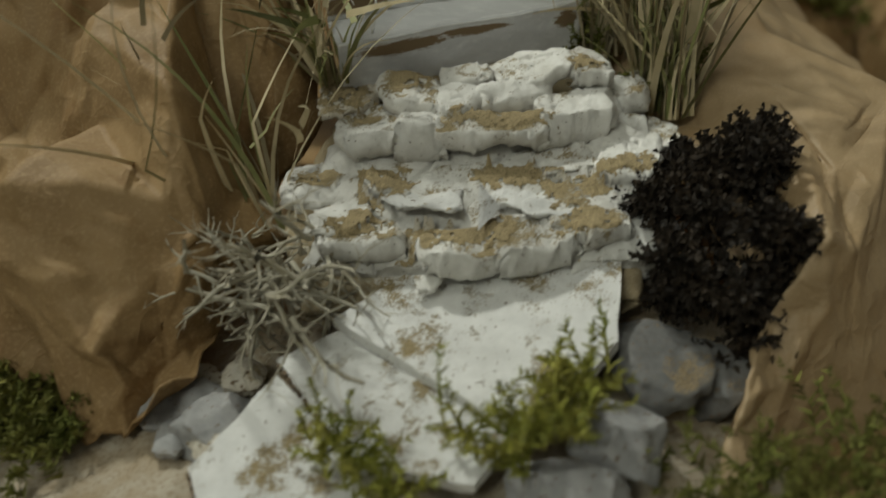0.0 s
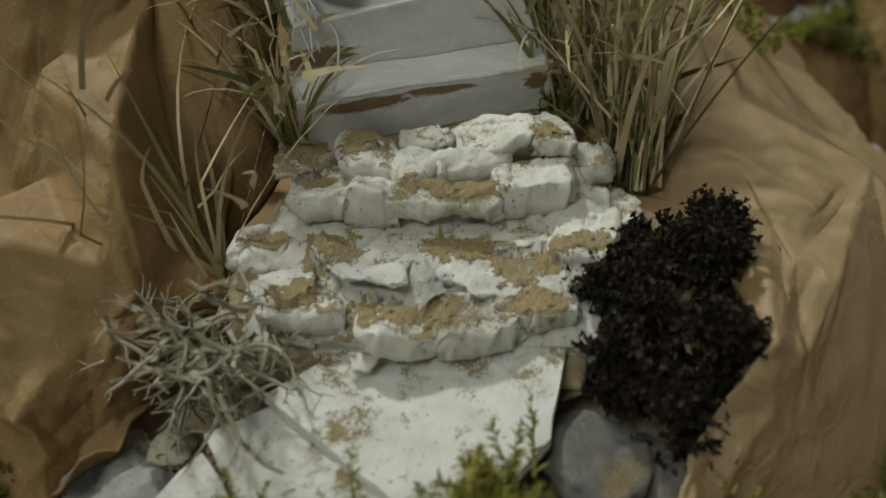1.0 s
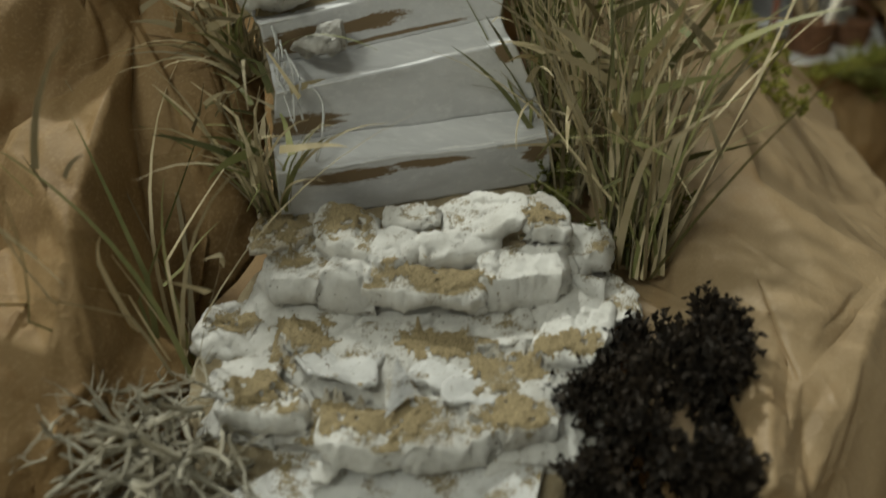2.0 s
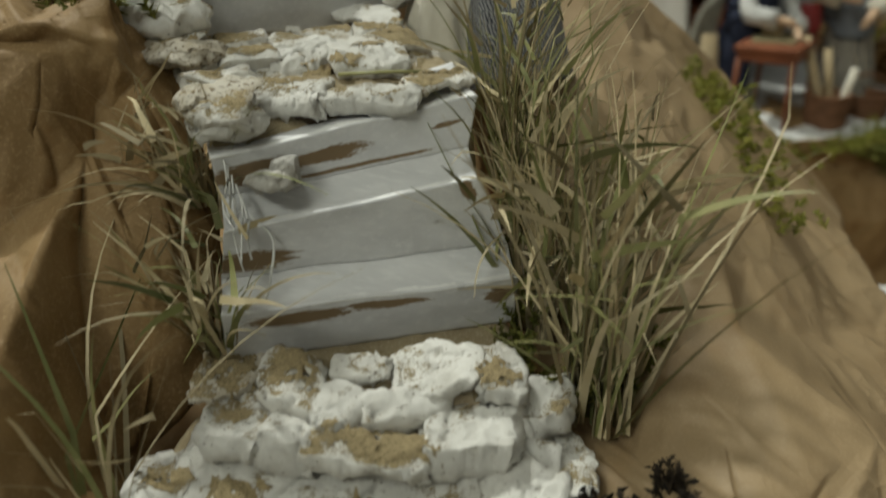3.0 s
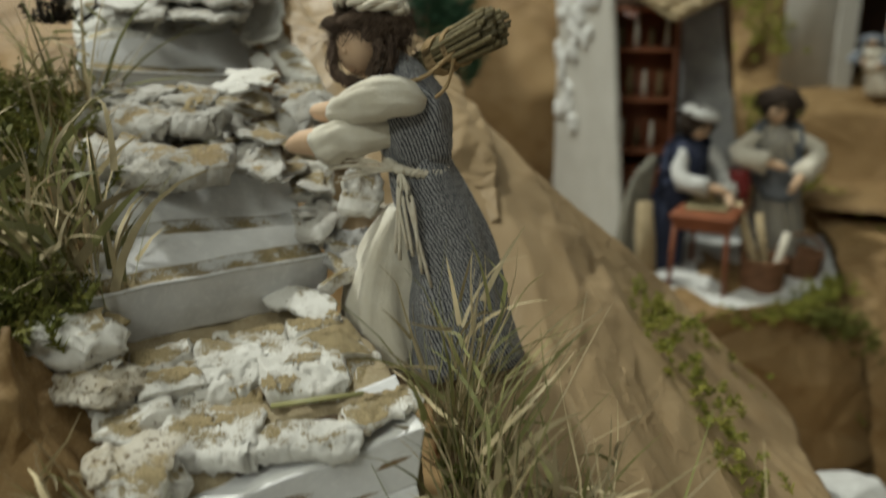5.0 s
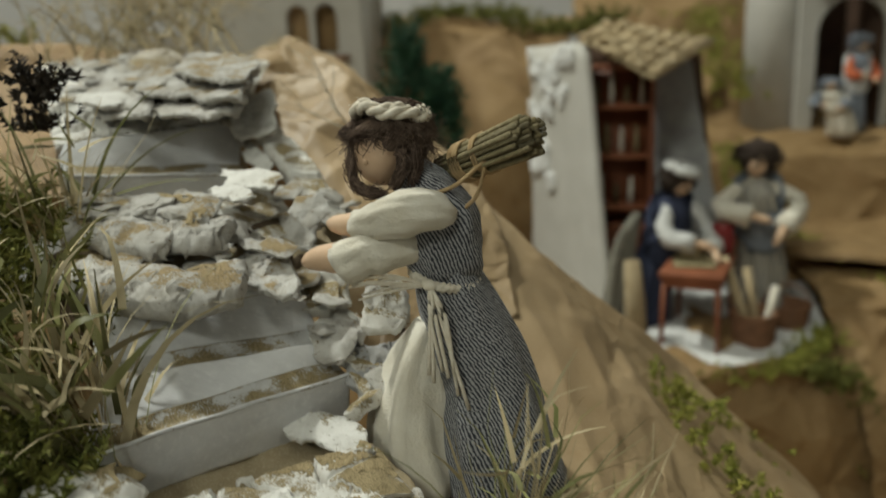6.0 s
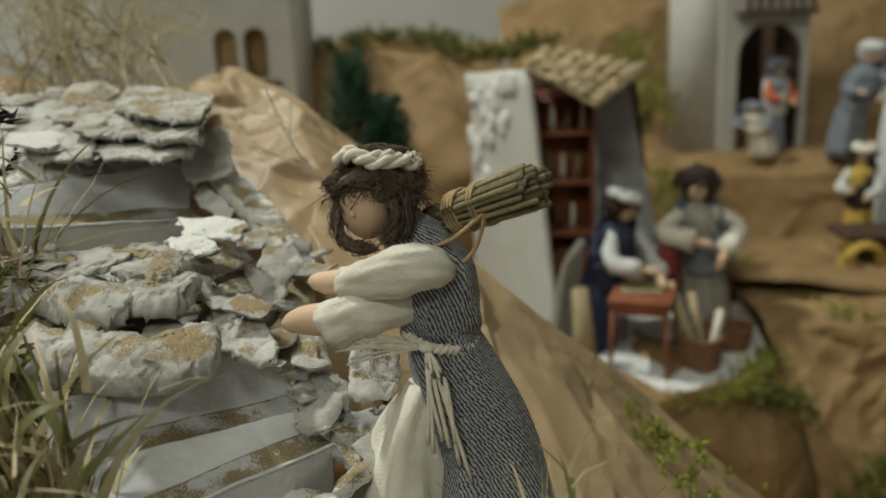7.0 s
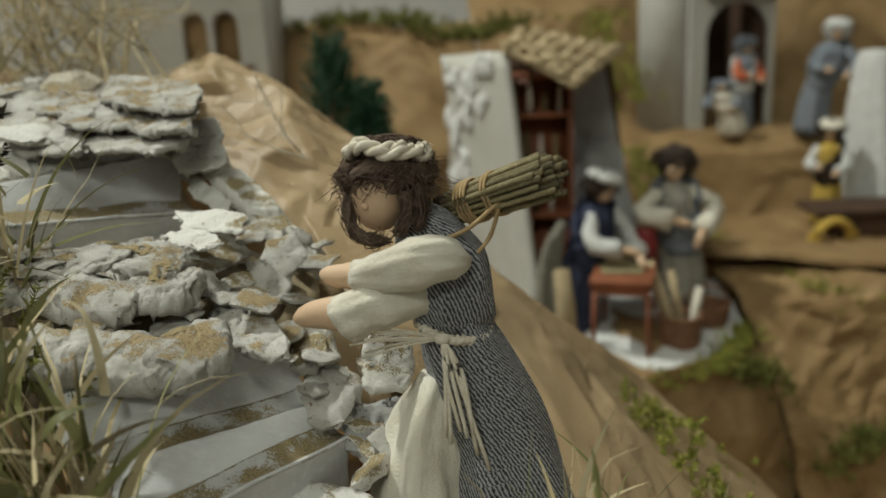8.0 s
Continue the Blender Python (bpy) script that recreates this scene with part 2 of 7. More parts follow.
def striped():
    """Cream cloth with dark stripes down its length."""
    m = surface("striped_cloth", [(0.5, 0.45, 0.35), (0.45, 0.40, 0.30)], (60, 600), 0.9, (900, 0.4))
    n, l = m.node_tree.nodes, m.node_tree.links
    uv = n.new("ShaderNodeUVMap")
    w = n.new("ShaderNodeTexWave")
    w.inputs["Scale"].default_value, w.inputs["Distortion"].default_value = 38, 1.0
    l.new(uv.outputs["UV"], w.inputs["Vector"])
    mx = n.new("ShaderNodeMix")
    mx.data_type = "RGBA"
    r = n.new("ShaderNodeMapRange")
    r.inputs["From Min"].default_value, r.inputs["From Max"].default_value = 0.45, 0.6
    l.new(w.outputs["Fac"], r.inputs["Value"])
    l.new(r.outputs["Result"], mx.inputs[0])
    mx.inputs[6].default_value, mx.inputs[7].default_value = (0.52, 0.47, 0.37, 1), (0.12, 0.13, 0.15, 1)
    l.new(mx.outputs[2], n["Principled BSDF"].inputs["Base Color"])
    return m


STRIPED = striped()


def twill():
    m = surface("dark_twill_cloth", [(0.06, 0.065, 0.08), (0.05, 0.05, 0.065)], (60, 600), 0.9, (1500, 0.4), sheen=0.2)
    n, l = m.node_tree.nodes, m.node_tree.links
    bs = n["Principled BSDF"]
    uv = n.new("ShaderNodeUVMap")
    sp = n.new("ShaderNodeSeparateXYZ")
    l.new(uv.outputs["UV"], sp.inputs[0])

    def math_node(op, a, b):
        x = n.new("ShaderNodeMath")
        x.operation = op
        for k, v in enumerate((a, b)):
            if isinstance(v, (int, float)):
                x.inputs[k].default_value = v
            else:
                l.new(v, x.inputs[k])
        return x.outputs[0]

    warp = n.new("ShaderNodeTexNoise")
    warp.inputs["Scale"].default_value = 90
    slant = math_node("ADD", math_node("ADD", math_node("MULTIPLY", sp.outputs[1], 0.35), math_node("MULTIPLY", sp.outputs[0], 0.94)), math_node("MULTIPLY", warp.outputs["Fac"], 0.0022))
    wave = math_node("SINE", math_node("MULTIPLY", slant, 6.283 / 0.0019), 0)
    nz = n.new("ShaderNodeTexNoise")
    nz.inputs["Scale"].default_value = 900
    f = math_node("ADD", math_node("MULTIPLY", wave, 0.5), math_node("MULTIPLY", nz.outputs["Fac"], 0.5))
    mr = n.new("ShaderNodeMapRange")
    mr.inputs["From Min"].default_value, mr.inputs["From Max"].default_value = 0.0, 0.5
    l.new(f, mr.inputs["Value"])
    mx = n.new("ShaderNodeMix")
    mx.data_type = "RGBA"
    l.new(mr.outputs["Result"], mx.inputs[0])
    mx.inputs[6].default_value, mx.inputs[7].default_value = (0.025, 0.028, 0.038, 1), (0.33, 0.33, 0.335, 1)
    l.new(mx.outputs[2], bs.inputs["Base Color"])
    return m


TWILL = twill()


# ---- mesh helpers ----
def mesh_object(name, bm, materials, smooth=True):
    me = bpy.data.meshes.new(name)
    bm.to_mesh(me)
    bm.free()
    for m in materials if isinstance(materials, (list, tuple)) else [materials]:
        me.materials.append(m)
    if smooth:
        me.polygons.foreach_set("use_smooth", [True] * len(me.polygons))
    return new(name, me)


def part(name, bm, material, parent, label="", smooth=True):
    ob = mesh_object(name, bm, material, smooth)
    if parent is not None:
        ob.parent = parent
        ob.matrix_parent_inverse = parent.matrix_world.inverted()
    return tagged(ob, label)


def thing(name, place, label, category, group="", kind=""):
    ob = new(name)
    ob.location = place
    ob.matrix_world = Matrix.Translation(place)
    ob.empty_display_size = 0.01
    return tagged(ob, label, category, group, kind)


def from_arrays(name, verts, faces, materials, smooth=True):
    me = bpy.data.meshes.new(name)
    me.from_pydata([tuple(map(float, v)) for v in verts], [], faces)
    for m in materials if isinstance(materials, (list, tuple)) else [materials]:
        me.materials.append(m)
    if smooth:
        me.polygons.foreach_set("use_smooth", [True] * len(me.polygons))
    me.update()
    return new(name, me)


def box(bm, size, m=Matrix(), bevel=0.0, slot=0):
    made = bmesh.ops.create_cube(bm, size=1, matrix=m @ Matrix.Diagonal((*size, 1)))["verts"]
    faces = {f for v in made for f in v.link_faces}
    for f in faces:
        f.material_index = slot
    if bevel:
        bmesh.ops.bevel(bm, geom=list({e for f in faces for e in f.edges}), offset=bevel, segments=2, affect="EDGES", profile=0.5)


def tube(bm, pts, radii, seg=10, slot=0, ends=True, wobble=None, flat=1.0, side=None):
    """A round tube through pts; radii per point (or (across, deep)); wobble(i, angle) scales the radius; writes a UV in metres."""
    uv = bm.loops.layers.uv.verify()
    pts = [Vector(p) for p in pts]
    rings, length = [], 0.0
    for i, p in enumerate(pts):
        d = (pts[min(i + 1, len(pts) - 1)] - pts[max(i - 1, 0)])
        d = d.normalized() if d.length > 1e-9 else Vector((0, 0, 1))
        ref = Vector(side) if side else (Vector((0, 0, 1)) if abs(d.z) < 0.9 else Vector((0, 1, 0)))
        a = (ref - d * ref.dot(d)).normalized()
        b = d.cross(a)
        r = radii[i] if isinstance(radii, (list, tuple)) else radii
        ra, rb = r if isinstance(r, tuple) else (r, r * flat)
        if i:
            length += (p - pts[i - 1]).length
        ring = []
        for k in range(seg):
            ang = 2 * math.pi * k / seg
            s = wobble(i, ang) if wobble else 1.0
            ring.append(bm.verts.new(p + a * math.cos(ang) * ra * s + b * math.sin(ang) * rb * s))
        rings.append((ring, length, max(ra, rb)))
    for i in range(len(rings) - 1):
        (r0, l0, w0), (r1, l1, w1) = rings[i], rings[i + 1]
        for k in range(seg):
            f = bm.faces.new((r0[k], r0[(k + 1) % seg], r1[(k + 1) % seg], r1[k]))
            f.material_index = slot
            w = max(w0, w1) * 2 * math.pi / seg
            for loop, (u, v) in zip(f.loops, ((k * w, l0), ((k + 1) * w, l0), ((k + 1) * w, l1), (k * w, l1))):
                loop[uv].uv = (u, v)
    if ends:
        for ring, back in ((rings[0][0], True), (rings[-1][0], False)):
            f = bm.faces.new(ring[::-1] if back else ring)
            f.material_index = slot
    return rings


def blob(bm, centre, radii, slot=0, m=None, noise_amp=0.0, noise_size=0.01, sub=3):
    made = bmesh.ops.create_icosphere(bm, subdivisions=sub, radius=1)["verts"]
    rot = m.to_3x3() if m else Matrix.Identity(3)
    for v in made:
        p = Vector((v.co.x * radii[0], v.co.y * radii[1], v.co.z * radii[2]))
        if noise_amp:
            p *= 1 + noise_amp * noise.noise((p + Vector(centre)) / noise_size)
        v.co = Vector(centre) + rot @ p
    for f in {f for v in made for f in v.link_faces}:
        f.material_index = slot


def spline(pts, n):
    """Catmull-Rom through pts, n samples."""
    p = np.array(pts, float)
    p = np.vstack([2 * p[0] - p[1], p, 2 * p[-1] - p[-2]])
    out = []
    for t in np.linspace(0, len(p) - 3 - 1e-6, n):
        i = int(t)
        f = t - i
        a, b, c, d = p[i:i + 4]
        out.append(0.5 * (2 * b + (c - a) * f + (2 * a - 5 * b + 4 * c - d) * f ** 2 + (3 * b - a - 3 * c + d) * f ** 3))
    return np.array(out)


def facets(x, y, seed):
    """Heights, -1 to 1, that run straight between the corners of a net of triangles: flat facets with sharp folds."""
    table = np.random.default_rng(seed).uniform(-1, 1, (64, 64))
    i, j = np.floor(x).astype(int), np.floor(y).astype(int)
    fx, fy = x - i, y - j
    at = lambda p, q: table[p % 64, q % 64]
    low, high = np.minimum(fx, fy), np.maximum(fx, fy)
    corner = np.where(fx > fy, at(i + 1, j), at(i, j + 1))
    return at(i, j) * (1 - high) + corner * (high - low) + at(i + 1, j + 1) * low


def crumple(x, y, size, seed):
    """Creased paper over metres x, y: flat facets of three sizes, and sharp pinched folds between them."""
    k = int(seed * 10)
    wx = x / size + 0.16 * np.sin(y / size * 1.1 + k)
    wy = y / size + 0.16 * np.sin(x / size * 0.9 + 3 * k)
    c, s_ = math.cos(k), math.sin(k)
    px, py = c * wx + s_ * wy, 0.62 * (c * wy - s_ * wx)
    total = 0.9 * facets(px, py, k)
    total += 0.70 * facets(1.9 * (c * wx - s_ * wy), 1.4 * (c * wy + s_ * wx), k + 1)
    total += 0.13 * facets(4.6 * wx + 0.5, 4.6 * (0.7 * wy + 0.4 * wx), k + 2)
    total += 0.05 * facets(9.3 * wy + 0.2, 8.1 * (0.8 * wx + 0.5 * wy), k + 6)
    pinch = np.abs(facets(0.9 * px + 0.3, 1.5 * py, k + 3))
    total += 0.45 * np.maximum(0, 1 - pinch / 0.15) * np.clip(0.5 + facets(2 * px, 2 * py, k + 4), 0, 1)
    pinch = np.abs(facets(1.7 * py + 0.3, 1.3 * px, k + 5))
    total -= 0.35 * np.maximum(0, 1 - pinch / 0.12) * np.clip(0.4 + facets(2.3 * py, 2.3 * px, k + 7), 0, 1)
    return total


def tents(grid, creases):
    """Straight ridges (or, with a negative height, valleys) along polylines: (height, width, points)."""
    lift = np.zeros(grid.shape[:2])
    for height, width, pts in creases:
        best = np.full(grid.shape[:2], 1e9)
        for a, b in zip(pts, pts[1:]):
            a, b = np.array(a), np.array(b)
            f = np.clip(((grid - a) @ (b - a)) / ((b - a) @ (b - a)), 0, 1)
            best = np.minimum(best, np.linalg.norm(grid - a - f[..., None] * (b - a), axis=2))
        lift += height * np.maximum(0, 1 - best / width)
    return lift


def crushed(name, grid, length, width, facet, seed, material, pinch):
    """Crushed paper: flat triangles between scattered corners, each broken once more, with sharp folds between them."""
    rng = np.random.default_rng(seed)
    nv, nu = grid.shape[:2]
    cu, cv = max(4, int(length / facet)), max(4, int(width / facet))
    corner = {}
    for j in range(cv + 1):
        for i in range(cu + 1):
            fi = (i + (rng.uniform(-0.36, 0.36) if 0 < i < cu else 0)) * (nu - 1) / cu
            fj = (j + (rng.uniform(-0.36, 0.36) if 0 < j < cv else 0)) * (nv - 1) / cv
            corner[i, j] = Vector(grid[int(round(fj)), int(round(fi))])
    verts, faces, known = [], [], {}

    def bend(p):
        return p + noise.noise_vector(p / (facet * 0.45) + Vector((seed, 0, 0))) * facet * pinch * (0.2 + abs(noise.noise(p / (facet * 2))) * 2)

    def fine(a, b, c, k):
        at = {}
        up = (c - a).cross(b - a).normalized()
        for i in range(k + 1):
            for j in range(k + 1 - i):
                p = a + (b - a) * (i / k) + (c - a) * (j / k)
                key = (round(p.x, 5), round(p.y, 5), round(p.z, 5))
                if key not in known:
                    known[key] = len(verts)
                    verts.append(p + noise.noise_vector(p / (facet * 0.5)) * facet * 0.016 + up * facet * 0.02 * max(0.0, 1 - abs(noise.noise(p / (facet * 1.3) + Vector((seed, 2, 0)))) / 0.16))
                at[i, j] = known[key]
        for i in range(k):
            for j in range(k - i):
                faces.append((at[i, j], at[i + 1, j], at[i, j + 1]))
                if i + j < k - 1:
                    faces.append((at[i + 1, j], at[i + 1, j + 1], at[i, j + 1]))

    def broken(a, b, c):
        ab, bc, ca = bend((a + b) / 2), bend((b + c) / 2), bend((c + a) / 2)
        for p, q, r in ((a, ab, ca), (ab, b, bc), (ca, bc, c), (ab, bc, ca)):
            pq, qr, rp = [(u + v) / 2 for u, v in ((p, q), (q, r), (r, p))]
            pq, qr, rp = [m + noise.noise_vector(m / (facet * 0.3)) * facet * 0.3 * pinch for m in (pq, qr, rp)]
            for tri in ((p, pq, rp), (pq, q, qr), (rp, qr, r), (pq, qr, rp)):
                fine(*tri, 4)

    for j in range(cv):
        for i in range(cu):
            p, q, r, t = corner[i, j], corner[i + 1, j], corner[i + 1, j + 1], corner[i, j + 1]
            if rng.random() < 0.5:
                broken(p, q, r)
                broken(p, r, t)
            else:
                broken(p, q, t)
                broken(q, r, t)
    return from_arrays(name, verts, faces, material)


def sheet(name, rows, nu, nv, material, amp=0.008, size=0.06, seed=0.0, thick=0.0006, label="", category="paper terrain", kind="structure", edge=0.0, creases=(), facet=0.0, long=1.0, pinch=0.17):
    """A creased sheet lofted through rows of places; facet: the size of its flat faces (0: soft), long: how far the folds run along it."""
    cross = [spline(r, nv) for r in rows]
    grid = np.array([spline([c[j] for c in cross], nu) for j in range(nv)])
    du = np.gradient(grid, axis=1)
    dv = np.gradient(grid, axis=0)
    nrm = np.cross(dv, du)
    nrm /= np.linalg.norm(nrm, axis=2, keepdims=True) + 1e-12
    along_u = np.concatenate([np.zeros((nv, 1)), np.cumsum(np.linalg.norm(np.diff(grid, axis=1), axis=2), axis=1)], axis=1).mean(axis=0)
    along_v = np.concatenate([np.zeros((1, nu)), np.cumsum(np.linalg.norm(np.diff(grid, axis=0), axis=2), axis=0)], axis=0).mean(axis=1)
    gx, gy = np.meshgrid(along_u, along_v)
    fold = tents(grid, creases) + amp * crumple(gx / long, gy, size, seed)
    if facet:
        ob = crushed(name, grid + nrm * fold[..., None], along_u[-1] / long, along_v[-1], facet, int(seed * 10), material, pinch)
        ob.modifiers.new("thickness", "SOLIDIFY").thickness = thick
        return tagged(ob, label, category, "", kind)
    verts, faces = [], []
    for j in range(nv):
        for i in range(nu):
            p = Vector(grid[j, i])
            q = p + Vector(nrm[j, i]) * fold[j, i]
            if edge and (i in (0, nu - 1) or j in (0, nv - 1)):
                q += edge * noise.noise_vector(p / 0.02)
            verts.append(q)
    for j in range(nv - 1):
        for i in range(nu - 1):
            a = j * nu + i
            faces.append((a, a + 1, a + nu + 1, a + nu))
    ob = from_arrays(name, verts, faces, material)
    so = ob.modifiers.new("thickness", "SOLIDIFY")
    so.thickness = thick
    return tagged(ob, label, category, "", kind)


# ---- the hall round the display ----
def panel(name, a, b, material, label, category):
    bm = bmesh.new()
    a, b = Vector(a), Vector(b)
    box(bm, b - a, Matrix.Translation((a + b) / 2))
    return tagged(mesh_object(name, bm, material, False), label, category, "", "structure")


panel("floor", (-3.0, -3.0, -0.95), (3.2, 3.4, -0.85), FLOORING, "plain grey hall floor under the display", "floor")
panel("ceiling", (-3.0, -3.0, 3.2), (3.2, 3.4, 3.3), WALLPAINT, "plain white hall ceiling", "ceiling")
panel("wall_north", (-3.0, 3.2, -0.85), (3.2, 3.4, 3.2), WALLPAINT, "white painted wall behind the display", "wall")
panel("wall_south", (-3.0, -3.0, -0.85), (3.2, -2.8, 3.2), WALLPAINT, "white painted hall wall", "wall")
panel("wall_west", (-3.0, -2.8, -0.85), (-2.8, 3.2, 3.2), WALLPAINT, "white painted hall wall", "wall")
panel("wall_east", (3.0, -2.8, -0.85), (3.2, 3.2, 3.2), WALLPAINT, "white painted hall wall", "wall")

# the table that carries the landscape
display_table = thing("display_table", (0.2, 1.4, -0.85), "large table covered with brown paper that carries the landscape", "table")
bm = bmesh.new()
box(bm, (3.4, 2.9, 0.04), Matrix.Translation((0.2, 1.55, -0.36)), 0.004)
part("tabletop", bm, KRAFT, display_table, "table top covered with brown paper")
for x in (-1.4, 1.8):
    for y in (0.2, 2.9):
        bm = bmesh.new()
        box(bm, (0.06, 0.06, 0.47), Matrix.Translation((x, y, -0.615)), 0.003)
        part("leg", bm, WOOD, display_table)

# ---- paper terrain ----
LEFT = [
    [(-0.27, 0.44, -0.03), (-0.20, 0.40, -0.01), (-0.145, 0.365, -0.012), (-0.105, 0.365, 0.0)],
    [(-0.27, 0.45, 0.05), (-0.20, 0.425, 0.055), (-0.125, 0.392, 0.062), (-0.094, 0.402, 0.030)],
    [(-0.26, 0.50, 0.11), (-0.20, 0.465, 0.105), (-0.137, 0.465, 0.112), (-0.092, 0.480, 0.042)],
    [(-0.27, 0.55, 0.20), (-0.20, 0.53, 0.19), (-0.135, 0.545, 0.205), (-0.086, 0.538, 0.082)],
    [(-0.29, 0.62, 0.29), (-0.22, 0.59, 0.26), (-0.150, 0.585, 0.245), (-0.092, 0.575, 0.175)],
    [(-0.33, 0.72, 0.36), (-0.26, 0.66, 0.31), (-0.19, 0.64, 0.275), (-0.145, 0.64, 0.235)],
    [(-0.40, 0.85, 0.42), (-0.33, 0.78, 0.36), (-0.25, 0.74, 0.315), (-0.20, 0.72, 0.285)],
]
LEFT_FOLDS = [
    (0.014, 0.032, [(-0.139, 0.488, 0.142), (-0.153, 0.443, 0.102), (-0.165, 0.408, 0.064)]),
    (0.010, 0.022, [(-0.100, 0.480, 0.120), (-0.129, 0.441, 0.096)]),
    (0.013, 0.020, [(-0.218, 0.403, 0.010), (-0.169, 0.389, 0.020), (-0.109, 0.379, 0.039)]),
    (0.008, 0.015, [(-0.137, 0.397, 0.065), (-0.148, 0.391, 0.046)]),
    (0.010, 0.020, [(-0.230, 0.517, 0.155), (-0.204, 0.485, 0.137), (-0.202, 0.473, 0.117), (-0.214, 0.468, 0.098)]),
    (0.010, 0.018, [(-0.175, 0.505, 0.190), (-0.126, 0.528, 0.172), (-0.120, 0.515, 0.152)]),
    (0.009, 0.016, [(-0.117, 0.484, 0.116), (-0.125, 0.460, 0.107), (-0.150, 0.470, 0.130)]),
    (-0.009, 0.020, [(-0.160, 0.540, 0.225), (-0.129, 0.551, 0.209)]),
    (0.010, 0.020, [(-0.161, 0.585, 0.255), (-0.150, 0.620, 0.262)]),
]
sheet("paper_slope_left", LEFT, 460, 320, KRAFT, 0.030, 0.062, 1.3, creases=[(1.7 * h, 1.2 * w, p) for h, w, p in LEFT_FOLDS], facet=0.036, pinch=0.42, long=1.15, label="crumpled brown kraft paper slope beside the stairs")

RIGHT = [
    [(0.098, 0.335, -0.070), (0.110, 0.322, -0.032), (0.122, 0.310, -0.08), (0.16, 0.285, -0.17)],
    [(0.114, 0.370, -0.045), (0.124, 0.362, 0.000), (0.140, 0.350, -0.055), (0.185, 0.32, -0.17)],
    [(0.130, 0.406, -0.030), (0.142, 0.398, 0.022), (0.162, 0.386, -0.04), (0.205, 0.35, -0.17)],
    [(0.144, 0.440, 0.005), (0.168, 0.424, 0.054), (0.190, 0.412, -0.01), (0.235, 0.385, -0.16)],
    [(0.118, 0.490, 0.045), (0.172, 0.486, 0.070), (0.222, 0.482, 0.052), (0.260, 0.450, -0.12)],
    [(0.108, 0.535, 0.062), (0.176, 0.550, 0.084), (0.25, 0.565, 0.070), (0.34, 0.56, -0.02)],
    [(0.078, 0.600, 0.060), (0.145, 0.640, 0.113), (0.22, 0.69, 0.065), (0.33, 0.73, 0.01)],
    [(0.032, 0.668, 0.165), (0.105, 0.720, 0.170), (0.19, 0.79, 0.09), (0.30, 0.83, 0.01)],
    [(0.000, 0.753, 0.215), (0.070, 0.830, 0.205), (0.165, 0.90, 0.125), (0.29, 0.91, 0.025)],
    [(-0.060, 0.850, 0.295), (0.040, 0.930, 0.255), (0.150, 0.965, 0.150), (0.285, 0.955, 0.03)],
    [(-0.100, 0.950, 0.335), (0.015, 1.010, 0.290), (0.135, 1.010, 0.165), (0.285, 0.99, 0.02)],
    [(-0.100, 1.010, 0.30), (0.03, 1.060, 0.22), (0.15, 1.06, 0.08), (0.29, 1.03, -0.06)],
    [(-0.060, 1.06, 0.0), (0.06, 1.10, -0.08), (0.17, 1.10, -0.14), (0.30, 1.07, -0.20)],
]
RIGHT_FOLDS = [
    (0.020, 0.026, [(0.030, 0.930, 0.270), (0.084, 0.960, 0.217), (0.136, 0.983, 0.167), (0.20, 0.985, 0.100), (0.275, 0.975, 0.030)]),
    (0.026, 0.024, [(0.050, 0.845, 0.215), (0.095, 0.848, 0.186), (0.139, 0.872, 0.147), (0.172, 0.857, 0.109), (0.200, 0.800, 0.085), (0.225, 0.785, 0.065), (0.290, 0.837, 0.020)]),
    (-0.003, 0.022, [(0.060, 0.890, 0.225), (0.110, 0.910, 0.180), (0.160, 0.920, 0.130), (0.205, 0.900, 0.085), (0.260, 0.900, 0.045)]),
    (-0.008, 0.030, [(0.141, 0.630, 0.112), (0.175, 0.652, 0.097), (0.211, 0.690, 0.073), (0.290, 0.760, 0.030)]),
    (0.008, 0.022, [(0.172, 0.430, 0.058), (0.196, 0.459, 0.063), (0.240, 0.540, 0.060), (0.30, 0.64, 0.03)]),
    (0.008, 0.009, [(0.166, 0.419, 0.053), (0.142, 0.398, 0.022), (0.124, 0.362, 0.000)]),
]
sheet("paper_slope_right", RIGHT, 360, 220, KRAFT_PALE, 0.006, 0.085, 4.2, facet=0.046, pinch=0.17, long=1.6, creases=[(0.6 * h, w, p) for h, w, p in RIGHT_FOLDS], label="brown kraft paper slope with soft folds")

UPPER = [
    [(-0.050, 0.760, 0.235), (-0.01, 0.800, 0.235), (0.04, 0.86, 0.24)],
    [(-0.085, 0.830, 0.285), (-0.03, 0.880, 0.285), (0.02, 0.94, 0.28)],
    [(-0.130, 0.920, 0.330), (-0.07, 0.960, 0.335), (-0.01, 1.00, 0.315)],
    [(-0.165, 1.010, 0.370), (-0.11, 1.040, 0.385), (-0.05, 1.05, 0.345)],
    [(-0.215, 1.080, 0.400), (-0.17, 1.100, 0.420), (-0.10, 1.11, 0.375)],
    [(-0.260, 1.170, 0.400), (-0.21, 1.190, 0.400), (-0.15, 1.20, 0.34)],
    [(-0.260, 1.250, 0.15), (-0.20, 1.260, 0.10), (-0.13, 1.26, 0.05)],
]
sheet("paper_ridge", UPPER, 220, 160, KRAFT_PALE, 0.014, 0.062, 7.7, facet=0.034, pinch=0.30, long=1.5, label="brown kraft paper ridge behind the figure")

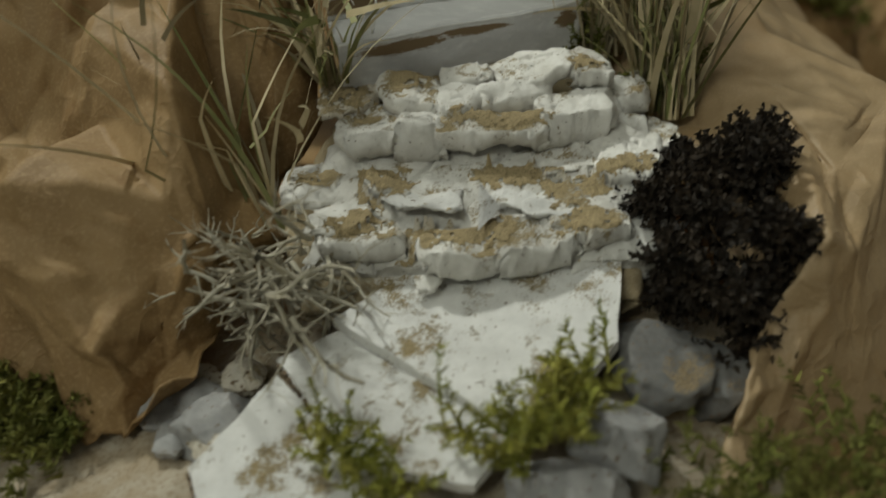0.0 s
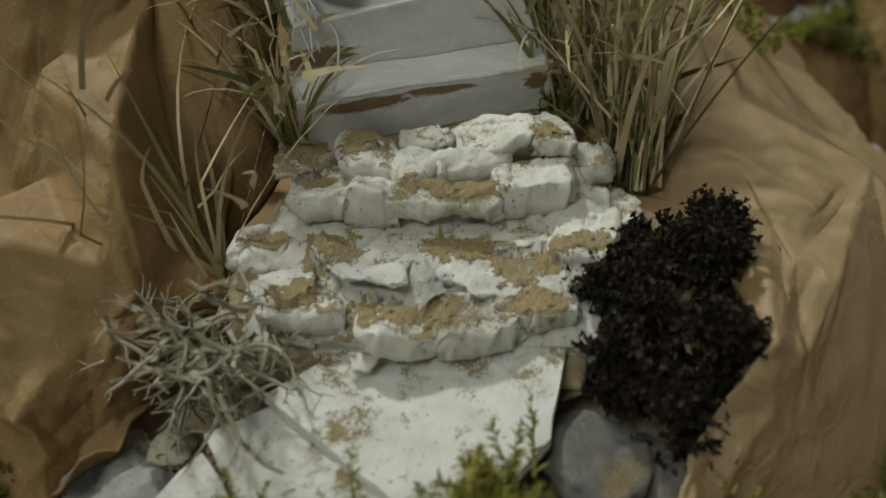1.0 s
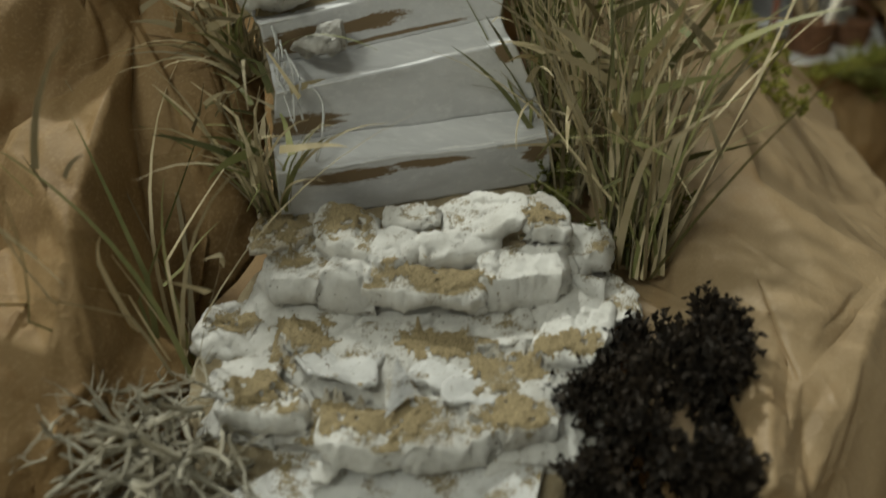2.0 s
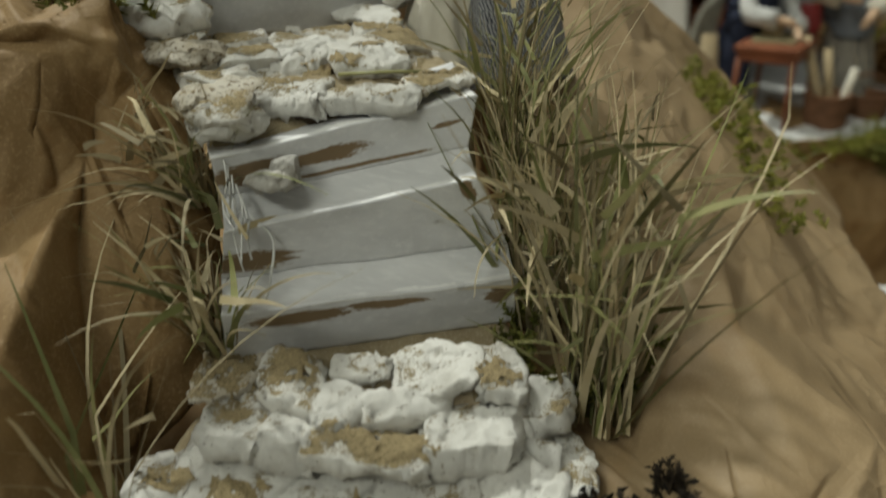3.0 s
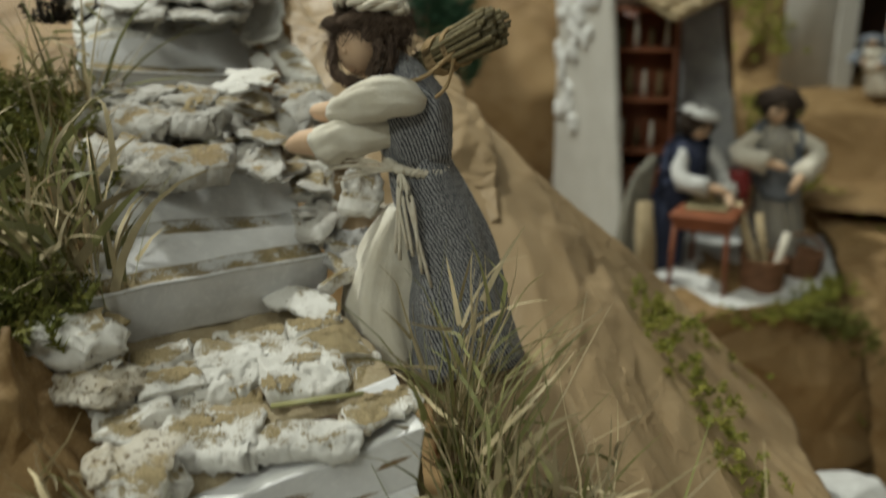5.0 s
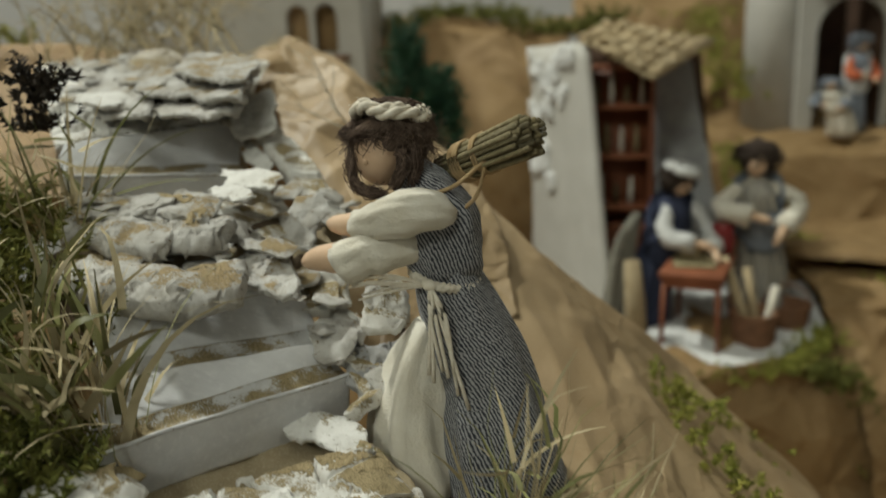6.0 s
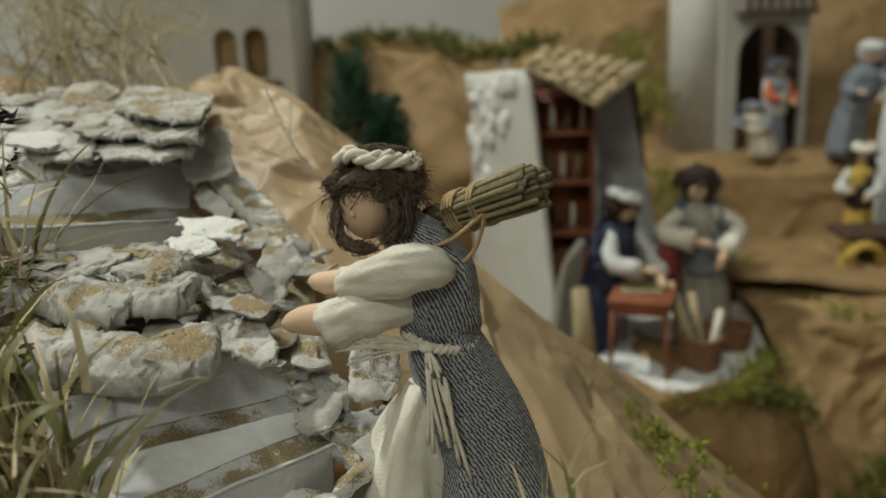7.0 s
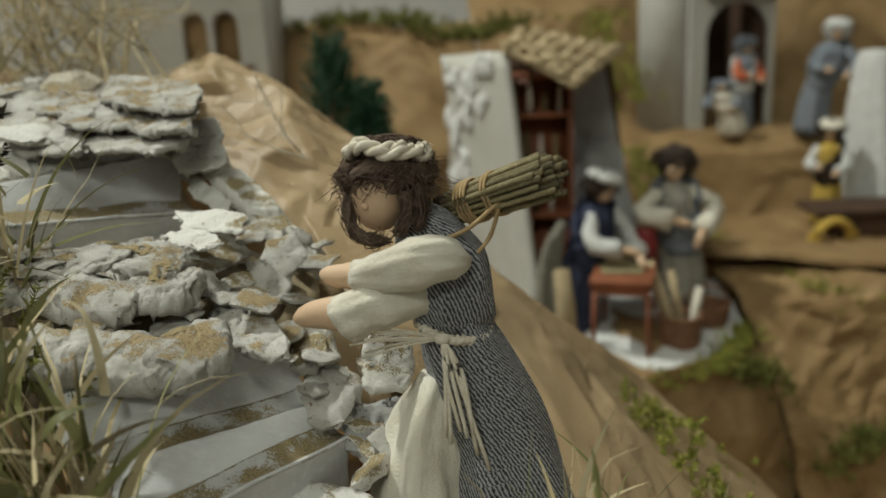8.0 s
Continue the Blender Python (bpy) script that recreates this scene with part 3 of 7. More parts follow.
TOP = [
    [(-0.55, 0.86, 0.30), (-0.45, 0.87, 0.33), (-0.33, 0.86, 0.33), (-0.22, 0.93, 0.33)],
    [(-0.60, 1.00, 0.40), (-0.48, 1.02, 0.41), (-0.34, 1.05, 0.40), (-0.20, 1.06, 0.39)],
    [(-0.65, 1.15, 0.43), (-0.50, 1.17, 0.43), (-0.36, 1.20, 0.42), (-0.22, 1.20, 0.40)],
    [(-0.65, 1.30, 0.20), (-0.50, 1.32, 0.20), (-0.36, 1.33, 0.20), (-0.22, 1.30, 0.20)],
]
sheet("paper_hilltop", TOP, 60, 80, KRAFT, 0.010, 0.07, 9.1, facet=0.06, label="brown kraft paper hilltop above the stairs")

VALLEY = [
    [(-0.6, 0.35, -0.03), (-0.25, 0.25, -0.03), (0.1, 0.20, -0.03), (0.5, 0.25, -0.05), (0.9, 0.4, -0.10)],
    [(-0.6, 0.60, -0.02), (-0.25, 0.42, -0.02), (0.1, 0.40, -0.02), (0.45, 0.55, -0.09), (0.9, 0.7, -0.16)],
    [(-0.6, 0.95, -0.10), (-0.25, 0.8, -0.05), (0.1, 0.75, -0.06), (0.45, 0.90, -0.17), (0.9, 1.0, -0.20)],
    [(-0.6, 1.30, -0.25), (-0.25, 1.2, -0.25), (0.1, 1.15, -0.22), (0.45, 1.15, -0.24), (0.9, 1.2, -0.24)],
    [(-0.6, 1.45, -0.27), (-0.25, 1.40, -0.27), (0.1, 1.30, -0.26), (0.45, 1.30, -0.26), (0.9, 1.3, -0.26)],
]
sheet("ground", VALLEY, 120, 140, KRAFT, 0.008, 0.09, 3.3, label="brown paper ground of the valley", category="ground")

CLIFF = [
    [(0.10, 1.36, -0.27), (0.28, 1.30, -0.27), (0.44, 1.34, -0.27), (0.56, 1.42, -0.27), (0.68, 1.52, -0.27)],
    [(0.09, 1.36, -0.14), (0.26, 1.31, -0.14), (0.42, 1.34, -0.14), (0.53, 1.43, -0.14), (0.64, 1.56, -0.14)],
    [(0.08, 1.355, -0.03), (0.26, 1.325, -0.03), (0.40, 1.36, -0.03), (0.50, 1.46, -0.03), (0.60, 1.60, -0.03)],
    [(0.06, 1.40, -0.008), (0.25, 1.365, -0.008), (0.38, 1.40, -0.008), (0.46, 1.50, -0.008), (0.54, 1.62, -0.008)],
    [(0.00, 1.75, -0.008), (0.20, 1.80, -0.008), (0.38, 1.82, -0.008), (0.48, 1.80, -0.008), (0.58, 1.78, -0.008)],
]
sheet("paper_terrace", CLIFF, 130, 130, KRAFT, 0.022, 0.09, 2.2, facet=0.065, label="brown kraft paper terrace under the workshop")

HILL = [
    [(-0.75, 1.72, -0.27), (-0.45, 1.66, -0.27), (-0.15, 1.62, -0.27), (0.15, 1.80, -0.27)],
    [(-0.75, 1.85, 0.10), (-0.45, 1.80, 0.10), (-0.15, 1.78, 0.10), (0.15, 1.86, 0.10)],
    [(-0.75, 1.97, 0.36), (-0.42, 1.93, 0.37), (-0.16, 1.92, 0.43), (0.12, 1.93, 0.38)],
    [(-0.75, 2.10, 0.40), (-0.42, 2.05, 0.40), (-0.13, 2.02, 0.47), (0.12, 2.05, 0.42)],
    [(-0.75, 2.40, 0.38), (-0.42, 2.40, 0.40), (-0.10, 2.40, 0.44), (0.18, 2.40, 0.42)],
]
sheet("paper_hill", HILL, 130, 130, KRAFT, 0.028, 0.16, 6.1, facet=0.13, label="brown kraft paper hill in the distance")

BACK = [
    [(0.15, 1.98, -0.27), (0.45, 2.02, -0.27), (0.75, 2.00, -0.27), (1.05, 1.98, -0.27), (1.5, 1.95, -0.27)],
    [(0.15, 2.02, 0.05), (0.45, 2.06, 0.05), (0.75, 2.06, 0.05), (1.05, 2.02, 0.05), (1.5, 2.0, 0.05)],
    [(0.15, 2.08, 0.16), (0.45, 2.10, 0.165), (0.75, 2.10, 0.17), (1.05, 2.08, 0.17), (1.5, 2.05, 0.17)],
    [(0.15, 2.20, 0.18), (0.45, 2.22, 0.19), (0.75, 2.3, 0.19), (1.05, 2.25, 0.19), (1.5, 2.2, 0.19)],
    [(0.15, 2.50, 0.30), (0.45, 2.52, 0.28), (0.75, 2.55, 0.20), (1.05, 2.5, 0.25), (1.5, 2.4, 0.3)],
    [(0.15, 2.62, 0.52), (0.45, 2.64, 0.56), (0.75, 2.7, 0.5), (1.05, 2.65, 0.5), (1.5, 2.6, 0.55)],
    [(0.15, 2.9, 0.55), (0.45, 2.9, 0.6), (0.75, 2.9, 0.55), (1.05, 2.9, 0.55), (1.5, 2.9, 0.6)],
]
sheet("paper_cliff", BACK, 140, 140, KRAFT, 0.026, 0.16, 8.8, facet=0.14, label="brown kraft paper cliff below the white tower")

TERRACE2 = [
    [(0.50, 1.34, -0.27), (0.62, 1.33, -0.27), (0.80, 1.32, -0.27), (1.1, 1.32, -0.27)],
    [(0.49, 1.39, -0.12), (0.60, 1.39, -0.11), (0.78, 1.38, -0.10), (1.1, 1.36, -0.10)],
    [(0.465, 1.46, 0.0), (0.60, 1.43, 0.01), (0.78, 1.42, 0.0), (1.1, 1.40, 0.0)],
    [(0.455, 1.50, 0.045), (0.62, 1.455, 0.050), (0.80, 1.45, 0.05), (1.1, 1.43, 0.05)],
    [(0.46, 1.60, 0.045), (0.62, 1.58, 0.048), (0.80, 1.57, 0.05), (1.1, 1.56, 0.05)],
    [(0.46, 1.95, 0.035), (0.62, 1.95, 0.04), (0.80, 1.95, 0.045), (1.1, 1.95, 0.05)],
    [(0.46, 2.05, 0.0), (0.62, 2.06, 0.0), (0.80, 2.06, 0.0), (1.1, 2.06, 0.0)],
]
sheet("paper_ledge", TERRACE2, 200, 160, KRAFT, 0.014, 0.11, 5.5, facet=0.07, pinch=0.24, long=0.8, label="folded brown paper ledge beside the workshop")

SHELF = [
    [(0.425, 1.575, 0.078), (0.55, 1.535, 0.076), (0.66, 1.505, 0.066), (0.90, 1.47, 0.064)],
    [(0.430, 1.585, 0.090), (0.555, 1.545, 0.087), (0.665, 1.515, 0.076), (0.90, 1.48, 0.074)],
    [(0.440, 1.63, 0.090), (0.56, 1.60, 0.086), (0.68, 1.58, 0.076), (0.92, 1.55, 0.074)],
    [(0.450, 1.72, 0.038), (0.57, 1.70, 0.040), (0.70, 1.69, 0.042), (0.94, 1.68, 0.044)],
]
sheet("paper_shelf", SHELF, 120, 120, KRAFT, 0.004, 0.06, 5.9, thick=0.0015, long=1.8, label="folded brown paper edge lying on the ledge")

# ---- staircase ----
SECTIONS = [
    [(-0.10, 0.33, 0.0), (0.09, 0.34, 0.0)], [(-0.06, 0.41, 0.033), (0.085, 0.42, 0.036)], [(-0.075, 0.445, 0.065), (0.085, 0.46, 0.06)],
    [(-0.072, 0.48, 0.085), (0.085, 0.50, 0.085)], [(-0.065, 0.505, 0.11), (0.07, 0.55, 0.11)], [(-0.058, 0.522, 0.123), (0.06, 0.581, 0.1285)],
    [(-0.0617, 0.538, 0.159), (0.0377, 0.5955, 0.172)], [(-0.0734, 0.553, 0.189), (0.03, 0.623, 0.206)], [(-0.085, 0.575, 0.207), (0.02, 0.64, 0.212)],
    [(-0.125, 0.635, 0.225), (-0.02, 0.70, 0.228)], [(-0.14, 0.645, 0.2557), (-0.053, 0.737, 0.252)], [(-0.1535, 0.68, 0.274), (-0.067, 0.749, 0.267)],
    [(-0.175, 0.715, 0.3), (-0.09, 0.775, 0.297)], [(-0.2, 0.75, 0.318), (-0.075, 0.83, 0.318)], [(-0.25, 0.83, 0.345), (-0.15, 0.905, 0.343)],
    [(-0.268, 0.865, 0.372), (-0.181, 0.95, 0.374)], [(-0.31, 0.93, 0.40), (-0.19, 0.98, 0.395)], [(-0.38, 1.05, 0.425), (-0.2, 1.07, 0.42)],
]
CARD_RISER = surface("grey_painted_card_streaked", [(0.73, 0.73, 0.735), (0.63, 0.63, 0.635), (0.78, 0.78, 0.78)], (34, 210), 0.72, (260, 0.5), stretch=(0.35, 1.6, 1.6), spec=0.25)


def brushed(m, bare, sharp):
    """Lets a second colour through the paint in streaks along the card, where its vertex attribute (along, up, amount)
    says so: bare patches on risers, a painted-in nose highlight on treads.
    """
    n, l = m.node_tree.nodes, m.node_tree.links
    bs = n["Principled BSDF"]
    at = n.new("ShaderNodeAttribute")
    at.attribute_name = "wear_and_glint"
    sp = n.new("ShaderNodeSeparateXYZ")
    l.new(at.outputs["Vector"], sp.inputs[0])
    total = sp.outputs[2]
    for stretch, scale, weight in (((1.0, 9.0, 0.0), 60, 0.9), ((1.0, 3.0, 0.0), 420, 0.55)):
        mp = n.new("ShaderNodeMapping")
        mp.inputs["Scale"].default_value = stretch
        l.new(at.outputs["Vector"], mp.inputs["Vector"])
        t = n.new("ShaderNodeTexNoise")
        t.inputs["Scale"].default_value, t.inputs["Detail"].default_value = scale, 4
        l.new(mp.outputs["Vector"], t.inputs["Vector"])
        ma = n.new("ShaderNodeMath")
        ma.operation = "MULTIPLY_ADD"
        l.new(t.outputs["Fac"], ma.inputs[0])
        ma.inputs[1].default_value = weight
        l.new(total, ma.inputs[2])
        total = ma.outputs[0]
    mr = n.new("ShaderNodeMapRange")
    mr.inputs["From Min"].default_value, mr.inputs["From Max"].default_value = 1.02, 1.02 + sharp
    l.new(total, mr.inputs["Value"])
    mx = n.new("ShaderNodeMix")
    mx.data_type = "RGBA"
    l.new(mr.outputs["Result"], mx.inputs[0])
    l.new(bs.inputs["Base Color"].links[0].from_socket, mx.inputs[6])
    mx.inputs[7].default_value = (*bare, 1)
    l.new(mx.outputs[2], bs.inputs["Base Color"])


brushed(CARD_RISER, (0.235, 0.165, 0.095), 0.16)
# near-white streaks paint the lamp's highlight into the tread noses
brushed(CARD, (0.88, 0.88, 0.87), 0.10)
staircase = thing("staircase", (0.0, 0.45, 0.0), "model staircase of grey painted folded card and plastered bark pieces, strewn with sand", "staircase", "", "structure")


def on_stairs(s, u):
    """The place at section s (may lie between two) and share u of the width."""
    k = max(0, min(len(SECTIONS) - 2, int(s)))
    f = s - k
    a, b = [Vector(p) for p in SECTIONS[k]], [Vector(p) for p in SECTIONS[k + 1]]
    return a[0].lerp(a[1], u).lerp(b[0].lerp(b[1], u), f)


def widened(k, by):
    row = SECTIONS[k]
    sink = {2: 0.012, 3: 0.020, 4: 0.030, 5: 0.036, 6: 0.048, 7: 0.042, 9: 0.010, 10: 0.036, 11: 0.030, 12: 0.020, 14: 0.026, 15: 0.024}.get(k, 0.009)
    a, b = Vector(row[0]), Vector(row[1])
    d = (b - a) * by
    return [a - d - Vector((0, 0, sink + 0.006)), a - d * 0.3 - Vector((0, 0, sink)), (a + b) / 2 - Vector((0, 0, sink)), b + d * 0.3 - Vector((0, 0, sink)), b + d - Vector((0, 0, sink + 0.006))]


bed = sheet("bed", [widened(k, -0.04) for k in range(1, len(SECTIONS))], 320, 70, SANDED, 0.0012, 0.012, 2.0, thick=0.002, label="plaster bed strewn with sand", category="", kind="")
bed.parent = staircase
bed.matrix_parent_inverse = staircase.matrix_world.inverted()


# bare brown patches on the risers of the lowest flight: (share of width, share of height, half width, half height)
BARE = {0: [(0.22, 0.74, 0.24, 0.17), (0.55, 0.80, 0.20, 0.11), (0.97, 0.66, 0.07, 0.22)],
        2: [(0.06, 0.30, 0.22, 0.26), (0.97, 0.85, 0.04, 0.2)],
        4: [(0.12, 0.42, 0.24, 0.36), (0.40, 0.50, 0.24, 0.22), (0.50, 0.12, 0.5, 0.06), (0.92, 0.55, 0.09, 0.07)]}


def flight(lines, wear_and_glint, sand=False, strip=0.22):
    """Folded card: lines are the folds from below upwards, each (left, right); a fold's parts are its treads and risers."""
    n, rows = 110, 22
    for k in range(len(lines) - 1):
        (a0, a1), (b0, b1) = [[Vector(p) for p in ln] for ln in (lines[k], lines[k + 1])]
        riser = k % 2 == 0
        verts, faces, wear_and_glint_at = [], [], []
        long, deep = (a1 - a0).length, (b0 - a0).length
        for i in range(rows + 1):
            f = i / rows
            for j in range(n + 1):
                u = -0.04 + 1.08 * j / n
                p = (a0.lerp(a1, u)).lerp(b0.lerp(b1, u), f)
                if not riser:
                    p.z += -0.0030 * math.sin(math.pi * f) - 0.0006 * max(0.0, 1 - f * 9)
                p += Vector((0, 0, 0.0016)) * noise.noise(p / 0.035) + noise.noise_vector(p / 0.012) * 0.0004
                verts.append(p)
                amount = 0.0
                if riser and wear_and_glint:
                    amount = max([0.0] + [min(0.75, 1.15 - math.hypot((u - c[0]) / c[2], (f - c[1]) / c[3])) for c in BARE.get(k, ())])
                elif not riser:
                    # amount of white highlight painted along the nose
                    edge = strip * (0.55 + 0.6 * u + 0.35 * noise.noise(Vector((u * 7, k, 3))))
                    amount = 0.55 * min(1.0, max(0.0, 1.4 - f / max(edge, 0.02))) * (noise.noise(Vector((u * 3.1, k, 9))) > -0.30)
                wear_and_glint_at.extend((u * long, f * deep + 0.1 * k, amount))
        for i in range(rows):
            for j in range(n):
                a = i * (n + 1) + j
                faces.append((a, a + 1, a + n + 2, a + n + 1))
        ob = from_arrays("riser" if riser else "tread", verts, faces, CARD_RISER if riser else (SANDY if sand else CARD))
        ob.data.attributes.new("wear_and_glint", "FLOAT_VECTOR", "POINT").data.foreach_set("vector", wear_and_glint_at)
        ob.modifiers.new("thickness", "SOLIDIFY").thickness = 0.0012
        ob.parent = staircase
        ob.matrix_parent_inverse = staircase.matrix_world.inverted()


def folds(noses, run, rise, foot, last):
    """Fold lines from the noses: each tread goes back by run and up by rise."""
    lines = []
    for k, (l, r) in enumerate(noses):
        l, r = Vector(l), Vector(r)
        across = (r - l)
        back = Vector((-across.y, across.x, 0)).normalized()
        if k == 0:
            lines.append((l + back * 0.004 - Vector((0, 0, foot)), r + back * 0.004 - Vector((0, 0, foot))))
        lines.append((l, r))
        d = run if k < len(noses) - 1 else last
        lines.append((l + back * d + Vector((0, 0, rise)), r + back * d + Vector((0, 0, rise))))
    return lines


N1 = [((-0.058, 0.522, 0.1227), (0.0603, 0.5811, 0.1285)), ((-0.0617, 0.5382, 0.1589), (0.0377, 0.5955, 0.1721)), ((-0.0734, 0.5532, 0.1893), (0.0299, 0.623, 0.206))]
flight(folds(N1, 0.021, 0.009, 0.028, 0.04), True)
N2 = [((-0.1398, 0.6451, 0.2557), (-0.0527, 0.7373, 0.2521)), ((-0.1535, 0.6801, 0.2743), (-0.0674, 0.7491, 0.2669)), ((-0.172, 0.708, 0.300), (-0.088, 0.768, 0.297))]
flight(folds(N2, 0.014, 0.004, 0.032, 0.016), False, True, 0.40)
NOSE7 = ((-0.2515, 0.8283, 0.3525), (-0.1572, 0.901, 0.3407))
NOSE8 = ((-0.2723, 0.8698, 0.3695), (-0.1833, 0.9552, 0.3734))
N3 = [NOSE7, NOSE8]
flight(folds(N3, 0.034, 0.002, 0.022, 0.04), False, True)


def child(name, verts, faces, material, parent, label=""):
    ob = from_arrays(name, verts, faces, material)
    ob.parent = parent
    ob.matrix_parent_inverse = parent.matrix_world.inverted()
    return tagged(ob, label)


def ground_under(obs):
    """What a ray from above meets first among these meshes."""
    verts, faces = [], []
    for ob in obs:
        base = len(verts)
        verts.extend(v.co.copy() for v in ob.data.vertices)
        faces.extend([base + k for k in p.vertices] for p in ob.data.polygons)
    return BVHTree.FromPolygons(verts, faces)


def clip(poly, p, n):
    """The part of a flat polygon on the side of p away from n."""
    out = []
    for a, b in zip(poly, poly[1:] + poly[:1]):
        da, db = (a - p).dot(n), (b - p).dot(n)
        if da <= 0:
            out.append(a)
        if (da < 0 < db) or (db < 0 < da):
            out.append(a.lerp(b, da / (da - db)))
    return out


def plate_mesh(outline, lift, thick, top, rng, bulge):
    """A broken plate: outline in the flat, top(x, y) gives its place in space and its upright."""
    off = Vector((rng.uniform(0, 99), rng.uniform(0, 99), rng.uniform(0, 99)))
    ring = []
    for a, b in zip(outline, outline[1:] + outline[:1]):
        k = max(1, int((b - a).length / 0.0026))
        for i in range(k):
            p = a.lerp(b, i / k)
            q = Vector((p.x, p.y, 0)) + off
            j = noise.noise_vector(q / 0.007) * 0.0016 + noise.noise_vector(q / 0.0026) * 0.0007
            ring.append(p + Vector((j.x, j.y)))
    mid = sum(ring, Vector((0, 0))) / len(ring)
    size = max((p - mid).length for p in ring)
    tilt = Vector((rng.gauss(0, 0.07), rng.gauss(0, 0.07)))
    n = len(ring)
    verts, faces = [], []

    def put(p, down, f):
        base, up = top(p.x, p.y)
        q = Vector((p.x, p.y, 0)) + off
        h = lift + tilt.dot(p - mid) + bulge * (1 - f * f) - 0.0010 * f ** 8
        h += 0.0016 * noise.noise(q / 0.011) + 0.0009 * noise.noise(q / 0.0045) + 0.0005 * noise.noise(q / 0.0019)
        return base + up * (h - down)

    steps = (0.25, 0.5, 0.72, 0.9, 1.0)
    verts.append(put(mid, 0, 0))
    for f in steps:
        verts.extend(put(mid.lerp(p, f), 0, f) for p in ring)
    for k in range(n):
        faces.append((0, 1 + k, 1 + (k + 1) % n))
    for r in range(len(steps) - 1):
        for k in range(n):
            a, b = 1 + r * n + k, 1 + r * n + (k + 1) % n
            faces.append((a, a + n, b + n, b))
    start = len(verts)
    for d in (0.0, 0.35, 0.7, 1.0):
        for p in ring:
            q = Vector((p.x, p.y, d * 0.01)) + off
            v = put(p.lerp(mid, 0.10 * d), d * thick, 1.0)
            verts.append(v + noise.noise_vector(q / 0.0035) * 0.0008 * (d > 0))
    for r in range(3):
        for k in range(n):
            a, b = start + r * n + k, start + r * n + (k + 1) % n
            faces.append((a, a + n, b + n, b))
    return verts, faces


def flakes(spots, size, thick, seed, material=None):
    """Loose flakes lying on the steps: spots are (section, share of the width, lift, length)."""
    rng = random.Random(seed)
    for s_, u, lift, length in spots:
        c = on_stairs(s_, u)
        turn = pose(c.x, c.y, c.z + lift, rng.gauss(14, size), rng.gauss(0, size), rng.uniform(-10, 50))
        n = rng.choice((4, 5, 5, 6))
        poly = [Vector((math.cos(6.283 * k / n) * length / 2 * rng.uniform(0.65, 1.2), math.sin(6.283 * k / n) * length * 0.40 * rng.uniform(0.6, 1.3))) for k in range(n)]
        v, f = plate_mesh(poly, 0.001, thick, lambda x, y: (turn @ Vector((x, y, 0)), (turn.to_3x3() @ Vector((0, 0, 1)))), rng, 0.0004)
        child("bark_piece", v, f, material or rng.choice((PLASTER, CRUST_SAND, CRUST_SAND, BARK)), staircase)


